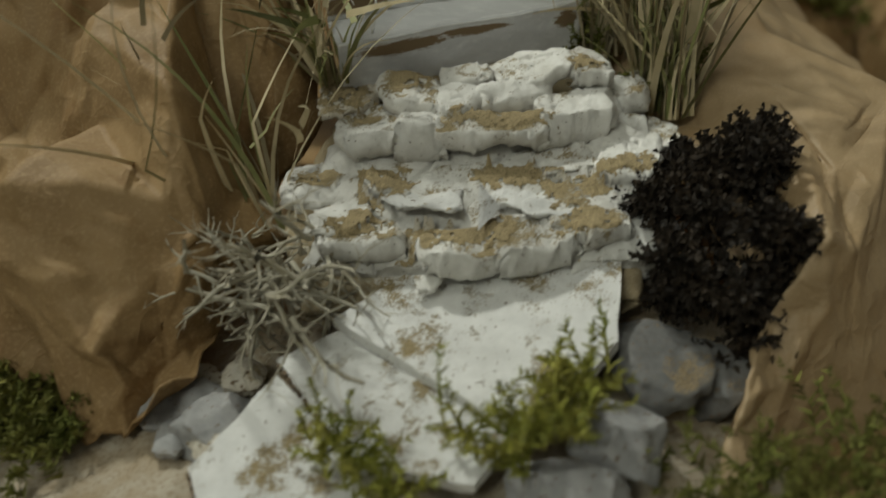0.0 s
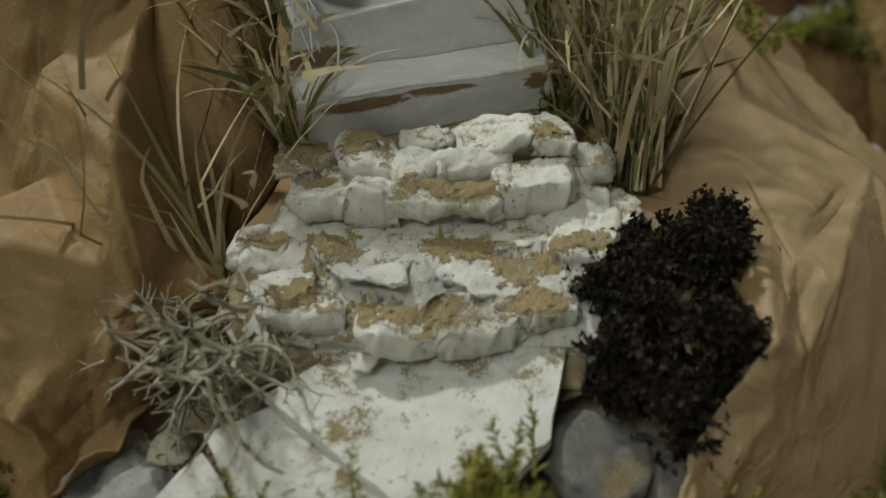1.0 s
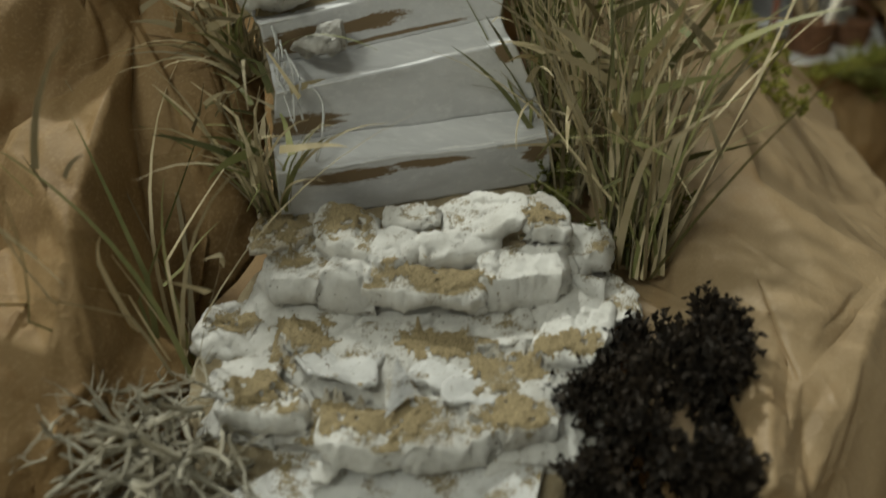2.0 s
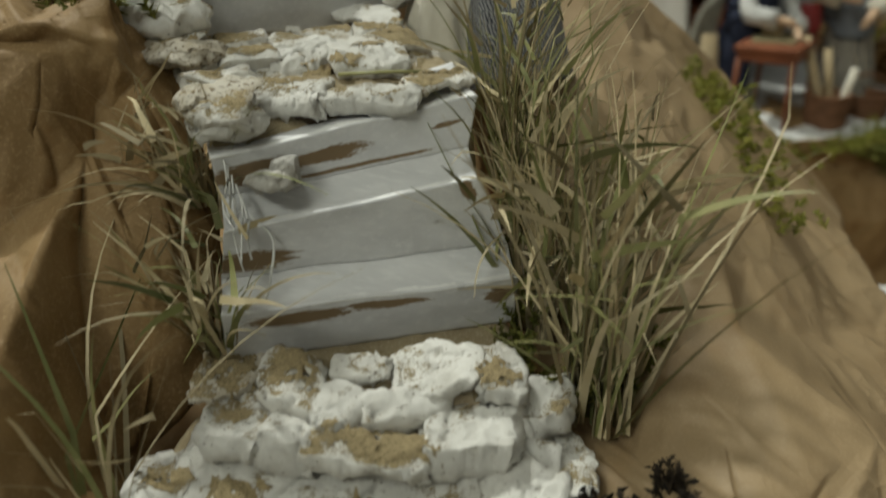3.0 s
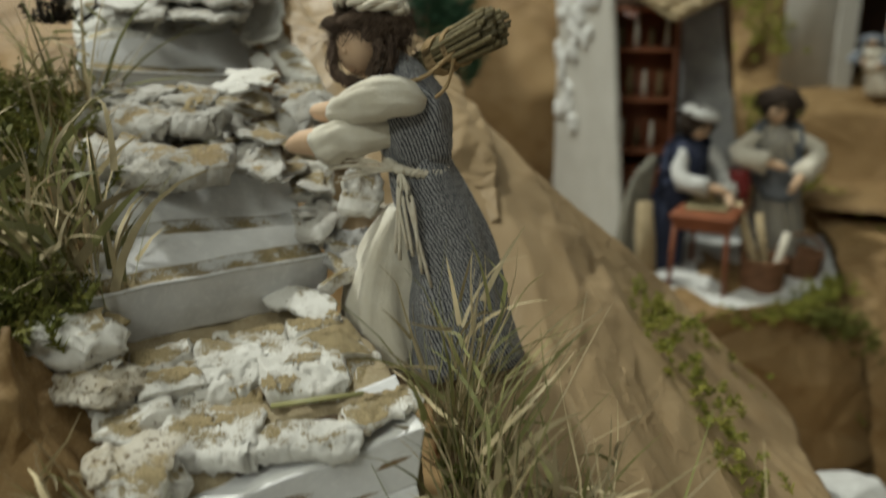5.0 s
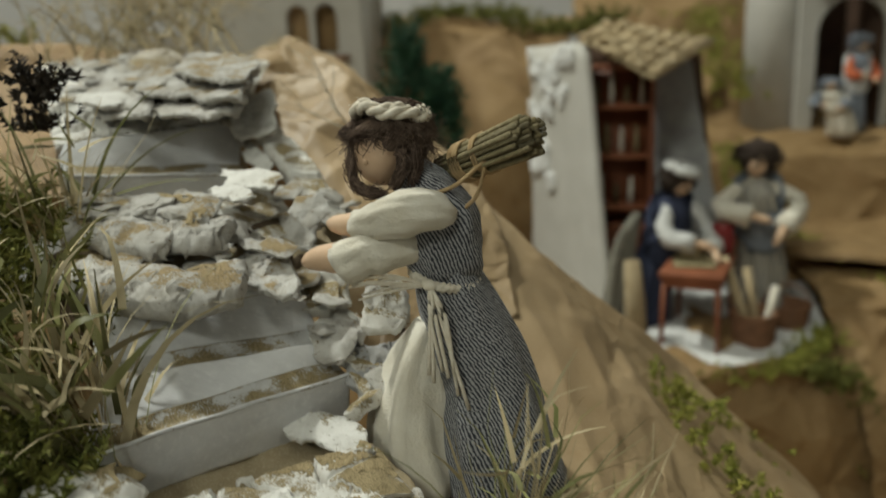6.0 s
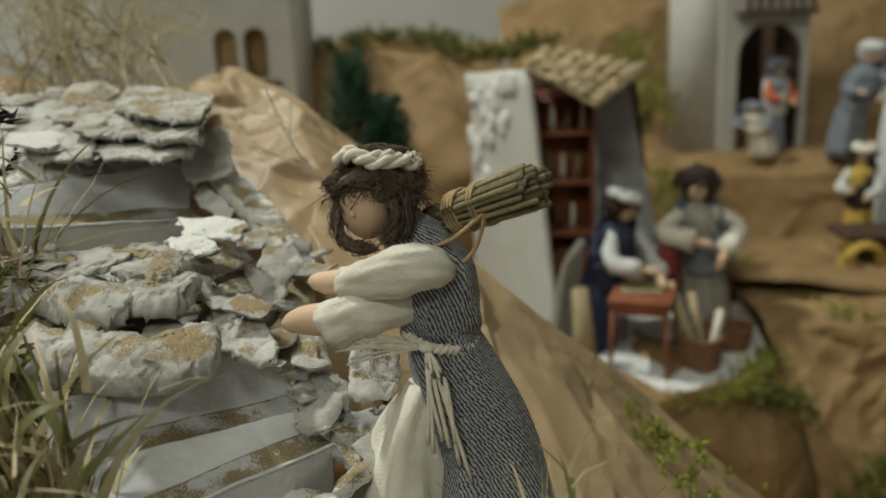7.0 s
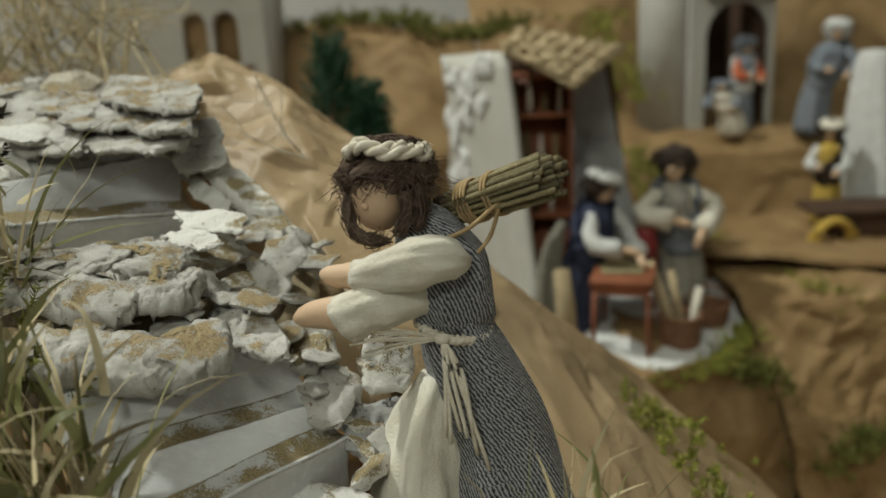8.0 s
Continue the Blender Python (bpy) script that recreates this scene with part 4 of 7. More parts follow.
def bark(place, size, turn, skew, drop, seed, material, curl=0.0, thin=False):
    """A broken piece of plastered bark: ragged outline, lumpy cracked top, and edges that turn down, most of all its front lip."""
    w, d = size[0] * 1.08, size[1] * 1.12
    off = Vector((seed * 1.37, seed * 2.11, seed * 0.73))
    nu, nv, k = max(10, int(w / 0.0011)), max(8, int(d / 0.0011)), 5
    rock = random.Random(seed)
    m = pose(*place, turn[0] + rock.gauss(0, 3.5), turn[1] + rock.gauss(0, 4.0), turn[2] + rock.gauss(0, 4.0))
    flat = lambda x, y: Vector((x, y, 0)) + off
    verts, faces = [], []
    axis = lambda n: [(-1 + i / k, 0.0) for i in range(k)] + [(0.0, i / n) for i in range(n + 1)] + [((i + 1) / k, 1.0) for i in range(k)]
    rows, cols = axis(nv), axis(nu)
    for sv, v in rows:
        for su, u in cols:
            x, y = (u - 0.5) * w, (v - 0.5) * d
            near = min(u * w, (1 - u) * w, v * d, (1 - v) * d)
            rag = max(0.0, 1 - near / (0.28 * min(w, d)))
            cut = 0.10 * min(w, d) * max(0.0, (abs(2 * u - 1) ** 4 * abs(2 * v - 1) ** 4))
            e = flat(x, y) + Vector((0, 0, (abs(sv) + abs(su)) * (drop + 0.002)))
            r = noise.noise_vector(e / 0.018) * 0.0060 + (noise.noise_vector(e / 0.006) * 0.0030 + noise.noise_vector(e / 0.0024) * 0.0014) * (1.0 if thin else 0.8)
            r *= min(1.0, min(w, d) / 0.026) * (1 - 0.45 * min(1.0, abs(sv) + abs(su)))
            px = x + skew * y * 0.8 + r.x * rag - math.copysign(cut, x)
            py = y + r.y * rag - math.copysign(cut, y)
            q = flat(px, py)
            z = 0.0022 * noise.noise(q / 0.018) + 0.0009 * noise.noise(q / 0.006) + 0.0006 * abs(noise.noise(q / 0.0034)) + 0.0003 * noise.noise(q / 0.0016)
            crack = abs(noise.noise(q / 0.017 + Vector((7, 3, 1))) + 0.25 * noise.noise(q / 0.005))
            z -= (0.0006 if thin else 0.0042) * max(0.0, 1 - crack / 0.035)
            soft = 0.0013 if not thin else 0.0008
            z -= 0.5 * soft * max(0.0, 1 - near / soft) ** 2
            z += curl * (v - 0.5) ** 2 * d
            fall, inward = 0.0, Vector((0, 0, 0))
            for s_, amount, way in ((sv, drop if sv < 0 else 0.5 * drop, Vector((0, 1, 0))), (su, 0.75 * drop, Vector((1, 0, 0)))):
                if s_:
                    bite = 1 + 0.30 * noise.noise(flat(px, py) / 0.018 + Vector((0, 0, 5)))
                    fall = max(fall, amount * bite * (0.5 - 0.5 * math.cos(3.14159 * abs(s_) ** 0.8)))
                    inward += way * math.copysign(1, -s_) * (-0.22 * drop * math.sin(3.14159 * abs(s_)) + 0.0045 * abs(s_) ** 3)
            p = Vector((px, py, z - fall)) + inward
            if fall:
                p += noise.noise_vector((p + off) / 0.006) * 0.0007 + noise.noise_vector((p + off) / 0.0022) * 0.0003
            verts.append(m @ p)
    n = len(cols)
    for j in range(len(rows) - 1):
        for i in range(n - 1):
            a = j * n + i
            faces.append((a, a + 1, a + n + 1, a + n))
    child("bark_piece", verts, faces, material, staircase)


def ledge(s0, s1, u0, u1, lip, drop, cell, seed, material=None, ragged=0.006, overhang=0.004, bow=0.0, step=0.0026, depth=0.0055, dome=0.0, down=0.0):
    """A crusted ledge in one piece: broken lip that overhangs, top cracked into flat blocks that fit together."""
    fl, fr, bl, br = on_stairs(s0, u0), on_stairs(s0, u1), on_stairs(s1, u0), on_stairs(s1, u1)
    w, d = ((fr - fl).length + (br - bl).length) / 2, ((bl - fl).length + (br - fr).length) / 2
    n = max(60, int(w / 0.0006))
    m = max(16, int(d / 0.0007))
    ahead = ((fl - bl) + (fr - br))
    ahead.z = 0
    ahead.normalize()
    verts, faces = [], []
    face_rows = 12

    def block(u, g):
        q = Vector((u * w, g * d, 0)) / cell + Vector((seed * 3.7, seed * 1.3, 0))
        q = q + 0.22 * noise.noise_vector(q * 1.7) + 0.07 * noise.noise_vector(q * 6.0)
        near, at = noise.voronoi(Vector((q.x * 0.8, q.y * 1.1, 0.5)))
        return near[1] - near[0], at[0]

    for i in range(n + 1):
        u = i / n
        end = min(1.0, min(u, 1 - u) * 9) ** 0.6
        gap, at = block(u, 0.02)
        notch = max(0.0, 1 - gap / 0.07)
        jut = ragged * (0.55 * noise.noise(at * 5.1) + 0.35 * noise.noise(Vector((u * w / 0.03, seed, 0)))) - 0.15 * ragged * notch
        bite = noise.noise(at * 9.7)
        for j in range(face_rows + m + 1):
            if j < face_rows:
                f, g = j / face_rows, 0.0
            else:
                f, g = 1.0, (j - face_rows) / m
            p = fl.lerp(fr, u).lerp(bl.lerp(br, u), g)
            gap, at = block(u, max(g, 0.02))
            crack = max(0.0, 1 - gap / 0.055)
            tilt = noise.noise(at * 3.1), noise.noise(at * 4.3 + Vector((5, 0, 0)))
            h = step * noise.noise(at * 7.3) - depth * crack ** 0.7 * (1.0 if j >= face_rows else 0.15) - 0.0012 * max(0.0, 1 - gap / 0.20)
            h += 0.045 * cell * (1.6 * tilt[0] * math.sin(u * w / cell * 2.2) + tilt[1] * math.sin(g * d / cell * 4.0))
            p.z += lip * (1 - g) - down + h * end - 0.006 * (1 - end) + dome * math.sin(math.pi * g) * end
            p += ahead * ((jut + 0.10 * ragged * noise.noise(Vector((u * w / 0.0045, f * drop / 0.0045, seed))) + overhang * 0.5) * max(0.0, 1 - g * 4) + bow * (1 - (2 * u - 1) ** 2) * (1 - g))
            if j < face_rows:
                p.z -= drop * (1 - f) * (1 + 0.25 * bite)
                p -= ahead * overhang * max(0.0, 1.25 * (1 - f) - 0.25) ** 0.7 * (1 + 0.5 * bite)
            elif g < 0.10:
                p.z -= 0.0012 * (1 - g / 0.10)
            r = Vector((u * w, g * d - (1 - f) * drop, seed))
            p += noise.noise_vector(r / 0.011) * 0.0011 + noise.noise_vector(r / 0.0042) * 0.0004 + noise.noise_vector(r / 0.0018) * 0.0002
            verts.append(p)
    k = face_rows + m + 1
    for i in range(n):
        for j in range(k - 1):
            a = i * k + j
            faces.append((a, a + k, a + k + 1, a + 1))
    child("ledge", verts, faces, material or PLASTER, staircase)


# lower ledges: the bed under the pieces
ledge(2.50, 3.40, 0.02, 1.12, 0.002, 0.010, 0.040, 5, CRUST, 0.006, 0.003, 0.004, depth=0.0025, down=0.012)
ledge(1.40, 2.70, -0.02, 1.12, 0.007, 0.012, 0.046, 6, CRUST, 0.006, 0.004, 0.006, step=0.0022, depth=0.0022, dome=0.002, down=0.0095)
ledge(1.30, 1.62, 0.06, 1.02, -0.008, 0.014, 0.036, 8, CRUST_SAND, 0.006, 0.004, 0.004)
# lower ledges: upper shelf, second shelf, sanded shelf, front lip
bark((-0.060, 0.524, 0.098), (0.032, 0.045), (12, 0, 19), 0.4, 0.004, 101, BARK)
bark((-0.024, 0.510, 0.103), (0.031, 0.024), (12, 0, -15), -0.5, 0.011, 102, CRUST_SAND)
bark((0.000, 0.500, 0.099), (0.020, 0.021), (14, 0, -9), -0.1, 0.011, 103, CRUST)
bark((0.005, 0.522, 0.105), (0.026, 0.011), (22, 0, 12), 0.0, 0.007, 104, CRUST)
bark((0.031, 0.508, 0.100), (0.035, 0.013), (22, 0, 30), 0.3, 0.012, 105, CRUST)
bark((0.037, 0.530, 0.106), (0.039, 0.026), (11, 0, 2), -0.2, 0.008, 106, CRUST)
bark((0.066, 0.534, 0.106), (0.020, 0.025), (12, 0, 11), 0.0, 0.01, 107, CRUST_SAND)
bark((-0.043, 0.493, 0.090), (0.027, 0.031), (7, 0, -4), -0.2, 0.012, 111, CRUST)
bark((-0.017, 0.487, 0.092), (0.021, 0.016), (10, 0, 5), -0.1, 0.021, 112, PLASTER)
bark((0.019, 0.487, 0.090), (0.053, 0.016), (14, 0, 7), -0.1, 0.012, 113, CRUST_SAND)
bark((0.060, 0.507, 0.092), (0.039, 0.021), (11, 0, 31), 0.3, 0.018, 114, PLASTER)
bark((0.085, 0.539, 0.091), (0.031, 0.022), (10, 0, 43), 0.5, 0.014, 115, CRUST)
bark((0.018, 0.494, 0.067), (0.096, 0.039), (4, 0, 7), -0.1, 0.004, 117, CRUST)
bark((-0.064, 0.468, 0.066), (0.034, 0.032), (11, 0, 17), 0.0, 0.01, 121, CRUST)
bark((-0.013, 0.459, 0.0635), (0.034, 0.032), (8, 0, -8), -0.5, 0.003, 122, SLAB, 0.25, thin=True)
bark((0.036, 0.464, 0.0625), (0.029, 0.024), (12, 0, 21), 0.3, 0.003, 123, SLAB, 0.2, thin=True)
bark((0.049, 0.449, 0.0605), (0.022, 0.013), (14, 0, 18), 0.3, 0.0025, 156, SLAB, 0.2, thin=True)
bark((0.059, 0.469, 0.062), (0.025, 0.023), (13, 0, 25), 0.5, 0.003, 124, CRUST_SAND, thin=True)
bark((0.087, 0.490, 0.070), (0.032, 0.025), (9, 0, 27), 0.7, 0.008, 125, CRUST)
bark((-0.039, 0.430, 0.057), (0.036, 0.016), (14, 0, 9), -0.4, 0.012, 126, CRUST)
bark((0.011, 0.421, 0.055), (0.032, 0.018), (13, 0, 8), -0.1, 0.014, 131, CRUST)
bark((0.042, 0.434, 0.056), (0.037, 0.024), (12, 0, 22), 0.1, 0.014, 132, CRUST)
bark((0.073, 0.447, 0.056), (0.024, 0.022), (13, 0, 27), 0.4, 0.009, 133, CRUST_SAND)
bark((-0.005, 0.409, 0.042), (0.010, 0.009), (26, 0, 14), 0.2, 0.003, 134, PLASTER, thin=True)
bark((0.067, 0.431, 0.042), (0.017, 0.008), (22, 0, 34), 0.9, 0.003, 135, PLASTER, thin=True)
bark((-0.049, 0.441, 0.060), (0.028, 0.024), (10, 0, 21), 0.0, 0.003, 136, CRUST, thin=True)
bark((0.004, 0.466, 0.062), (0.014, 0.023), (10, 0, 30), 0.3, 0.003, 137, CRUST_SAND, thin=True)
bark((0.062, 0.448, 0.057), (0.028, 0.020), (11, 0, 24), 0.3, 0.003, 138, CRUST_SAND, thin=True)
bark((0.019, 0.483, 0.068), (0.041, 0.022), (8, 0, 14), 0.1, 0.003, 139, CRUST, thin=True)
bark((0.059, 0.489, 0.070), (0.034, 0.019), (9, 0, 31), 0.5, 0.003, 140, CRUST, thin=True)
bark((-0.031, 0.472, 0.068), (0.022, 0.026), (7, 0, 13), -0.1, 0.003, 154, CRUST, thin=True)
bark((0.092, 0.518, 0.071), (0.034, 0.038), (8, 0, 32), 0.2, 0.006, 155, CRUST)


def sand_patch(centre, size, yaw, top, seed, deep=0.0012):
    """Loose sand that fills the hollows between the pieces under it, thin and broken at its rim."""
    off = Vector((seed * 3.1, seed * 1.7, 0))
    step = 0.0007
    nx, ny = int(1.3 * size[0] / step), int(1.3 * size[1] / step)
    turn = Matrix.Rotation(radians(yaw), 3, "Z")
    spot, high, mask = {}, np.full((ny + 1, nx + 1), -1.0), np.full((ny + 1, nx + 1), -1.0)
    for j in range(ny + 1):
        for i in range(nx + 1):
            a, b = 1.3 * (2 * i / nx - 1), 1.3 * (2 * j / ny - 1)
            q = turn @ Vector((a * size[0] / 2, b * size[1] / 2, 0)) + Vector((centre[0], centre[1], top))
            hit = under.ray_cast(q, Vector((0, 0, -1)), 0.05)
            e = q + off
            rim = 0.55 * noise.noise(e / 0.011) + 0.35 * noise.noise(e / 0.004) + 0.30 * noise.noise(e / 0.0016)
            spot[j, i] = q
            if hit[0] is not None and hit[1].z > 0.35:
                high[j, i], mask[j, i] = hit[0].z, 1 - math.sqrt(a * a + b * b) + rim
    filled = high.copy()
    for _ in range(14):
        pad = np.pad(filled, 1, mode="edge")
        mean = (pad[:-2, 1:-1] + pad[2:, 1:-1] + pad[1:-1, :-2] + pad[1:-1, 2:]) / 4
        filled = np.where(high > 0, np.maximum(high, np.where(mean > high - 0.006, mean, high)), high)
    number, verts, faces = {}, [], []
    for key, q in spot.items():
        if mask[key] > 0 and high[key] > 0:
            number[key] = len(verts)
            thick = min(1.0, mask[key] / 0.35)
            z = high[key] + (filled[key] - high[key]) * thick + deep * thick * (0.7 + 0.5 * noise.noise((q + off) / 0.004)) + 0.0004 * noise.noise((q + off) / 0.0014)
            verts.append(Vector((q.x, q.y, z)))
    for j in range(ny):
        for i in range(nx):
            ring = [(j, i), (j, i + 1), (j + 1, i + 1), (j + 1, i)]
            if all(k in number for k in ring) and max(high[k] for k in ring) - min(high[k] for k in ring) < 0.004:
                faces.append([number[k] for k in ring])
    child("sand_patch", verts, faces, SAND, staircase, "loose ochre sand")


# loose sand on the lower ledges
under = ground_under([ob for ob in staircase.children if ob.name.startswith(("bark_piece", "ledge"))])
for k, (x, y, w, d, yaw, top) in enumerate((
        (-0.034, 0.463, 0.030, 0.026, 20, 0.084), (-0.037, 0.434, 0.034, 0.018, 10, 0.080), (-0.006, 0.428, 0.044, 0.022, -8, 0.080), (0.018, 0.432, 0.034, 0.026, 10, 0.080),
        (0.030, 0.471, 0.040, 0.014, 8, 0.084), (0.054, 0.461, 0.021, 0.026, 20, 0.084), (0.068, 0.442, 0.032, 0.020, 24, 0.080), (0.074, 0.470, 0.030, 0.014, 30, 0.086),
        (0.024, 0.488, 0.050, 0.014, 7, 0.130), (-0.028, 0.512, 0.030, 0.020, -10, 0.130), (-0.062, 0.518, 0.030, 0.036, 20, 0.130), (0.066, 0.530, 0.020, 0.020, 10, 0.130),
        (-0.066, 0.468, 0.024, 0.014, 15, 0.084), (0.090, 0.482, 0.018, 0.016, 30, 0.086), (-0.046, 0.492, 0.016, 0.010, 0, 0.11))):
    sand_patch((x, y), (w, d), yaw, top, 40 + k)

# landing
# dark ledge deepens the shade under the front pieces by its colour
ledge(7.70, 8.06, 0.10, 1.00, -0.008, 0.010, 0.040, 10, LIP_SHADE, 0.004, 0.004)
ledge(8.20, 8.66, 0.00, 1.04, -0.008, 0.012, 0.030, 11, CRUST_SAND, 0.005, 0.004)
ledge(8.58, 9.15, -0.05, 0.98, 0.004, 0.010, 0.024, 12, CRUST_SAND, 0.004)
# bark pieces of the landing
bark((-0.062, 0.604, 0.214), (0.041, 0.036), (3, 0, 7), -0.3, 0.009, 141, CRUST, -0.5)
bark((-0.018, 0.609, 0.212), (0.041, 0.022), (5, 0, 21), 0.0, 0.009, 142, CRUST, -0.5)
bark((0.002, 0.620, 0.2125), (0.013, 0.017), (8, 0, 35), 0.3, 0.004, 143, BARK)
bark((0.013, 0.633, 0.2135), (0.036, 0.018), (6, 0, 42), 0.2, 0.004, 144, CRUST_SAND)
bark((-0.074, 0.643, 0.226), (0.033, 0.034), (3, 0, 19), -0.1, 0.011, 145, CRUST, -0.5)
bark((-0.034, 0.652, 0.225), (0.038, 0.037), (3, 0, 22), -0.1, 0.012, 146, CRUST, -0.5)
bark((-0.056, 0.646, 0.218), (0.010, 0.025), (7, 0, -6), -0.6, 0.005, 147, CARD_RAW)
bark((-0.099, 0.644, 0.219), (0.014, 0.021), (11, 0, 24), 0.0, 0.005, 148, CARD_RAW)
bark((-0.113, 0.636, 0.224), (0.021, 0.030), (8, 0, 15), -0.2, 0.008, 149, CRUST, -0.5)
bark((-0.080, 0.564, 0.207), (0.029, 0.029), (29, 0, 2), -0.1, 0.007, 150, CRUST)
bark((-0.107, 0.611, 0.216), (0.036, 0.029), (10, 0, 20), -0.2, 0.008, 151, CRUST_SAND)
bark((-0.140, 0.623, 0.217), (0.021, 0.020), (17, 0, 12), -0.3, 0.005, 152, BARK)
bark((-0.059, 0.710, 0.234), (0.053, 0.018), (20, 0, -18), -0.8, 0.004, 153, PLASTER, thin=True)
flakes([(9.2, -0.28, 0.008, 0.036), (9.45, -0.05, 0.006, 0.034)], 9, 0.003, 23)


def lump(s_, u, radii, seed, material, lift=0.0):
    """A rounded clod pressed against the steps."""
    bm = bmesh.new()
    made = bmesh.ops.create_icosphere(bm, subdivisions=5, radius=1)["verts"]
    c = on_stairs(s_, u) + Vector((0, 0, lift))
    off = Vector((seed * 1.9, seed, seed * 0.7))
    for v in made:
        p = v.co * (1 + 0.26 * noise.noise(v.co * 0.9 + off) - 0.08 * max(0.0, 1 - abs(noise.noise(v.co * 1.6 + off * 2)) / 0.08))
        p = Vector((p.x * radii[0], p.y * radii[1], p.z * radii[2]))
        v.co = c + p + noise.noise_vector(p / 0.006 + off) * 0.0018 + noise.noise_vector(p / 0.011 + off) * 0.003 + noise.noise_vector(p / 0.002 + off) * 0.0006
    part("plaster_lump", bm, material, staircase)


lump(7.60, 0.04, (0.022, 0.017, 0.010), 3, CRUST_SAND, 0.003)
lump(8.00, -0.03, (0.018, 0.017, 0.008), 4, BARK, 0.003)
lump(9.20, -0.16, (0.028, 0.020, 0.013), 5, PLASTER, 0.008)
lump(8.75, -0.10, (0.024, 0.018, 0.008), 6, BARK, 0.003)
flakes([(7.70, 0.05, 0.013, 0.034), (8.8, -0.12, 0.010, 0.036), (9.15, -0.14, 0.018, 0.036), (8.1, -0.02, 0.010, 0.028)], 9, 0.0018, 95)
flakes([(11.3, 1.12, 0.012, 0.034), (10.9, 1.18, 0.008, 0.030), (12.0, 0.95, 0.020, 0.038), (12.65, 0.96, 0.020, 0.036)], 9, 0.0018, 96, WEATHERED)
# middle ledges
# the two lowest are coloured dark for the shade between the tiers
ledge(12.10, 12.52, -0.25, 0.98, -0.014, 0.020, 0.038, 14, LIP_SHADE, 0.006, 0.004, 0.004)
ledge(12.75, 13.16, -0.16, 0.95, -0.012, 0.018, 0.036, 15, LIP_SHADE, 0.006, 0.004, 0.004)
ledge(13.05, 13.70, -0.10, 0.95, -0.004, 0.012, 0.034, 16, CRUST_SAND, 0.008, 0.006, 0.004)
# middle ledges and the broken edge beside them
bark((-0.193, 0.734, 0.316), (0.058, 0.020), (18, 0, -31), -1.1, 0.013, 161, WEATHERED, -0.5)
bark((-0.150, 0.721, 0.316), (0.042, 0.032), (11, 0, -12), -0.6, 0.013, 162, WEATHERED, -0.5)
bark((-0.118, 0.728, 0.316), (0.032, 0.033), (11, 0, 48), 0.4, 0.013, 163, WEATHERED, -0.5)
bark((-0.099, 0.766, 0.307), (0.043, 0.035), (17, 0, -29), -1.0, 0.005, 164, WEATHERED)
bark((-0.209, 0.775, 0.334), (0.056, 0.020), (14, 0, -31), -1.0, 0.012, 165, WEATHERED, -0.5)
bark((-0.169, 0.760, 0.334), (0.037, 0.029), (10, 0, -5), -0.4, 0.012, 166, WEATHERED, -0.5)
bark((-0.138, 0.768, 0.334), (0.032, 0.026), (11, 0, 25), 0.1, 0.012, 167, WEATHERED, -0.5)
bark((-0.191, 0.787, 0.341), (0.052, 0.026), (15, 0, -3), -0.1, 0.004, 168, WEATHERED)
bark((-0.150, 0.784, 0.341), (0.031, 0.031), (13, 0, -5), -0.4, 0.004, 169, WEATHERED)
bark((-0.228, 0.806, 0.341), (0.035, 0.014), (30, 0, -12), -0.5, 0.004, 170, WEATHERED)
bark((-0.134, 0.809, 0.344), (0.028, 0.022), (16, 0, -16), -0.8, 0.003, 171, PLASTER, thin=True)
bark((-0.128, 0.830, 0.348), (0.043, 0.019), (18, 0, -20), -0.8, 0.003, 172, PLASTER, thin=True)
bark((-0.143, 0.885, 0.353), (0.071, 0.011), (32, 0, -59), -1.7, 0.003, 173, PLASTER, thin=True)
bark((-0.157, 0.926, 0.382), (0.036, 0.046), (32, 0, -20), -0.6, 0.004, 174, PLASTER)
bark((-0.103, 0.817, 0.315), (0.040, 0.024), (48, 0, -15), -0.2, 0.006, 175, WEATHERED)
bark((-0.072, 0.779, 0.289), (0.028, 0.023), (44, 0, 1), -0.1, 0.007, 176, CRUST_SAND)
bark((-0.061, 0.766, 0.273), (0.027, 0.014), (36, 0, -24), -0.3, 0.003, 177, PLASTER, thin=True)
bark((-0.035, 0.742, 0.254), (0.026, 0.026), (39, 0, -2), -0.1, 0.006, 178, STONE)
bark((-0.027, 0.741, 0.292), (0.020, 0.024), (54, 0, -3), -0.1, 0.007, 179, CRUST_SAND)
# top ledges
ledge(15.26, 15.80, -0.10, 1.04, -0.006, 0.014, 0.036, 18, CRUST, 0.006)
ledge(15.76, 16.34, -0.10, 1.06, -0.004, 0.014, 0.036, 19, CRUST, 0.006)
ledge(16.30, 17.0, -0.15, 1.06, -0.002, 0.012, 0.040, 20, CRUST, 0.006)
bark((-0.252, 0.914, 0.393), (0.066, 0.034), (23, 0, -25), -0.9, 0.004, 181, WEATHERED)
bark((-0.193, 0.905, 0.393), (0.065, 0.053), (14, 0, -7), -0.5, 0.004, 182, WEATHERED)
bark((-0.275, 0.948, 0.407), (0.071, 0.060), (13, 0, -27), -1.2, 0.004, 183, WEATHERED)
bark((-0.219, 0.931, 0.407), (0.049, 0.069), (11, 0, 1), -0.4, 0.004, 184, WEATHERED)
bark((-0.178, 0.934, 0.407), (0.050, 0.084), (9, 0, -29), -1.0, 0.004, 185, WEATHERED)
bark((-0.289, 1.022, 0.418), (0.137, 0.079), (8, 0, -37), -1.7, 0.004, 186, WEATHERED)
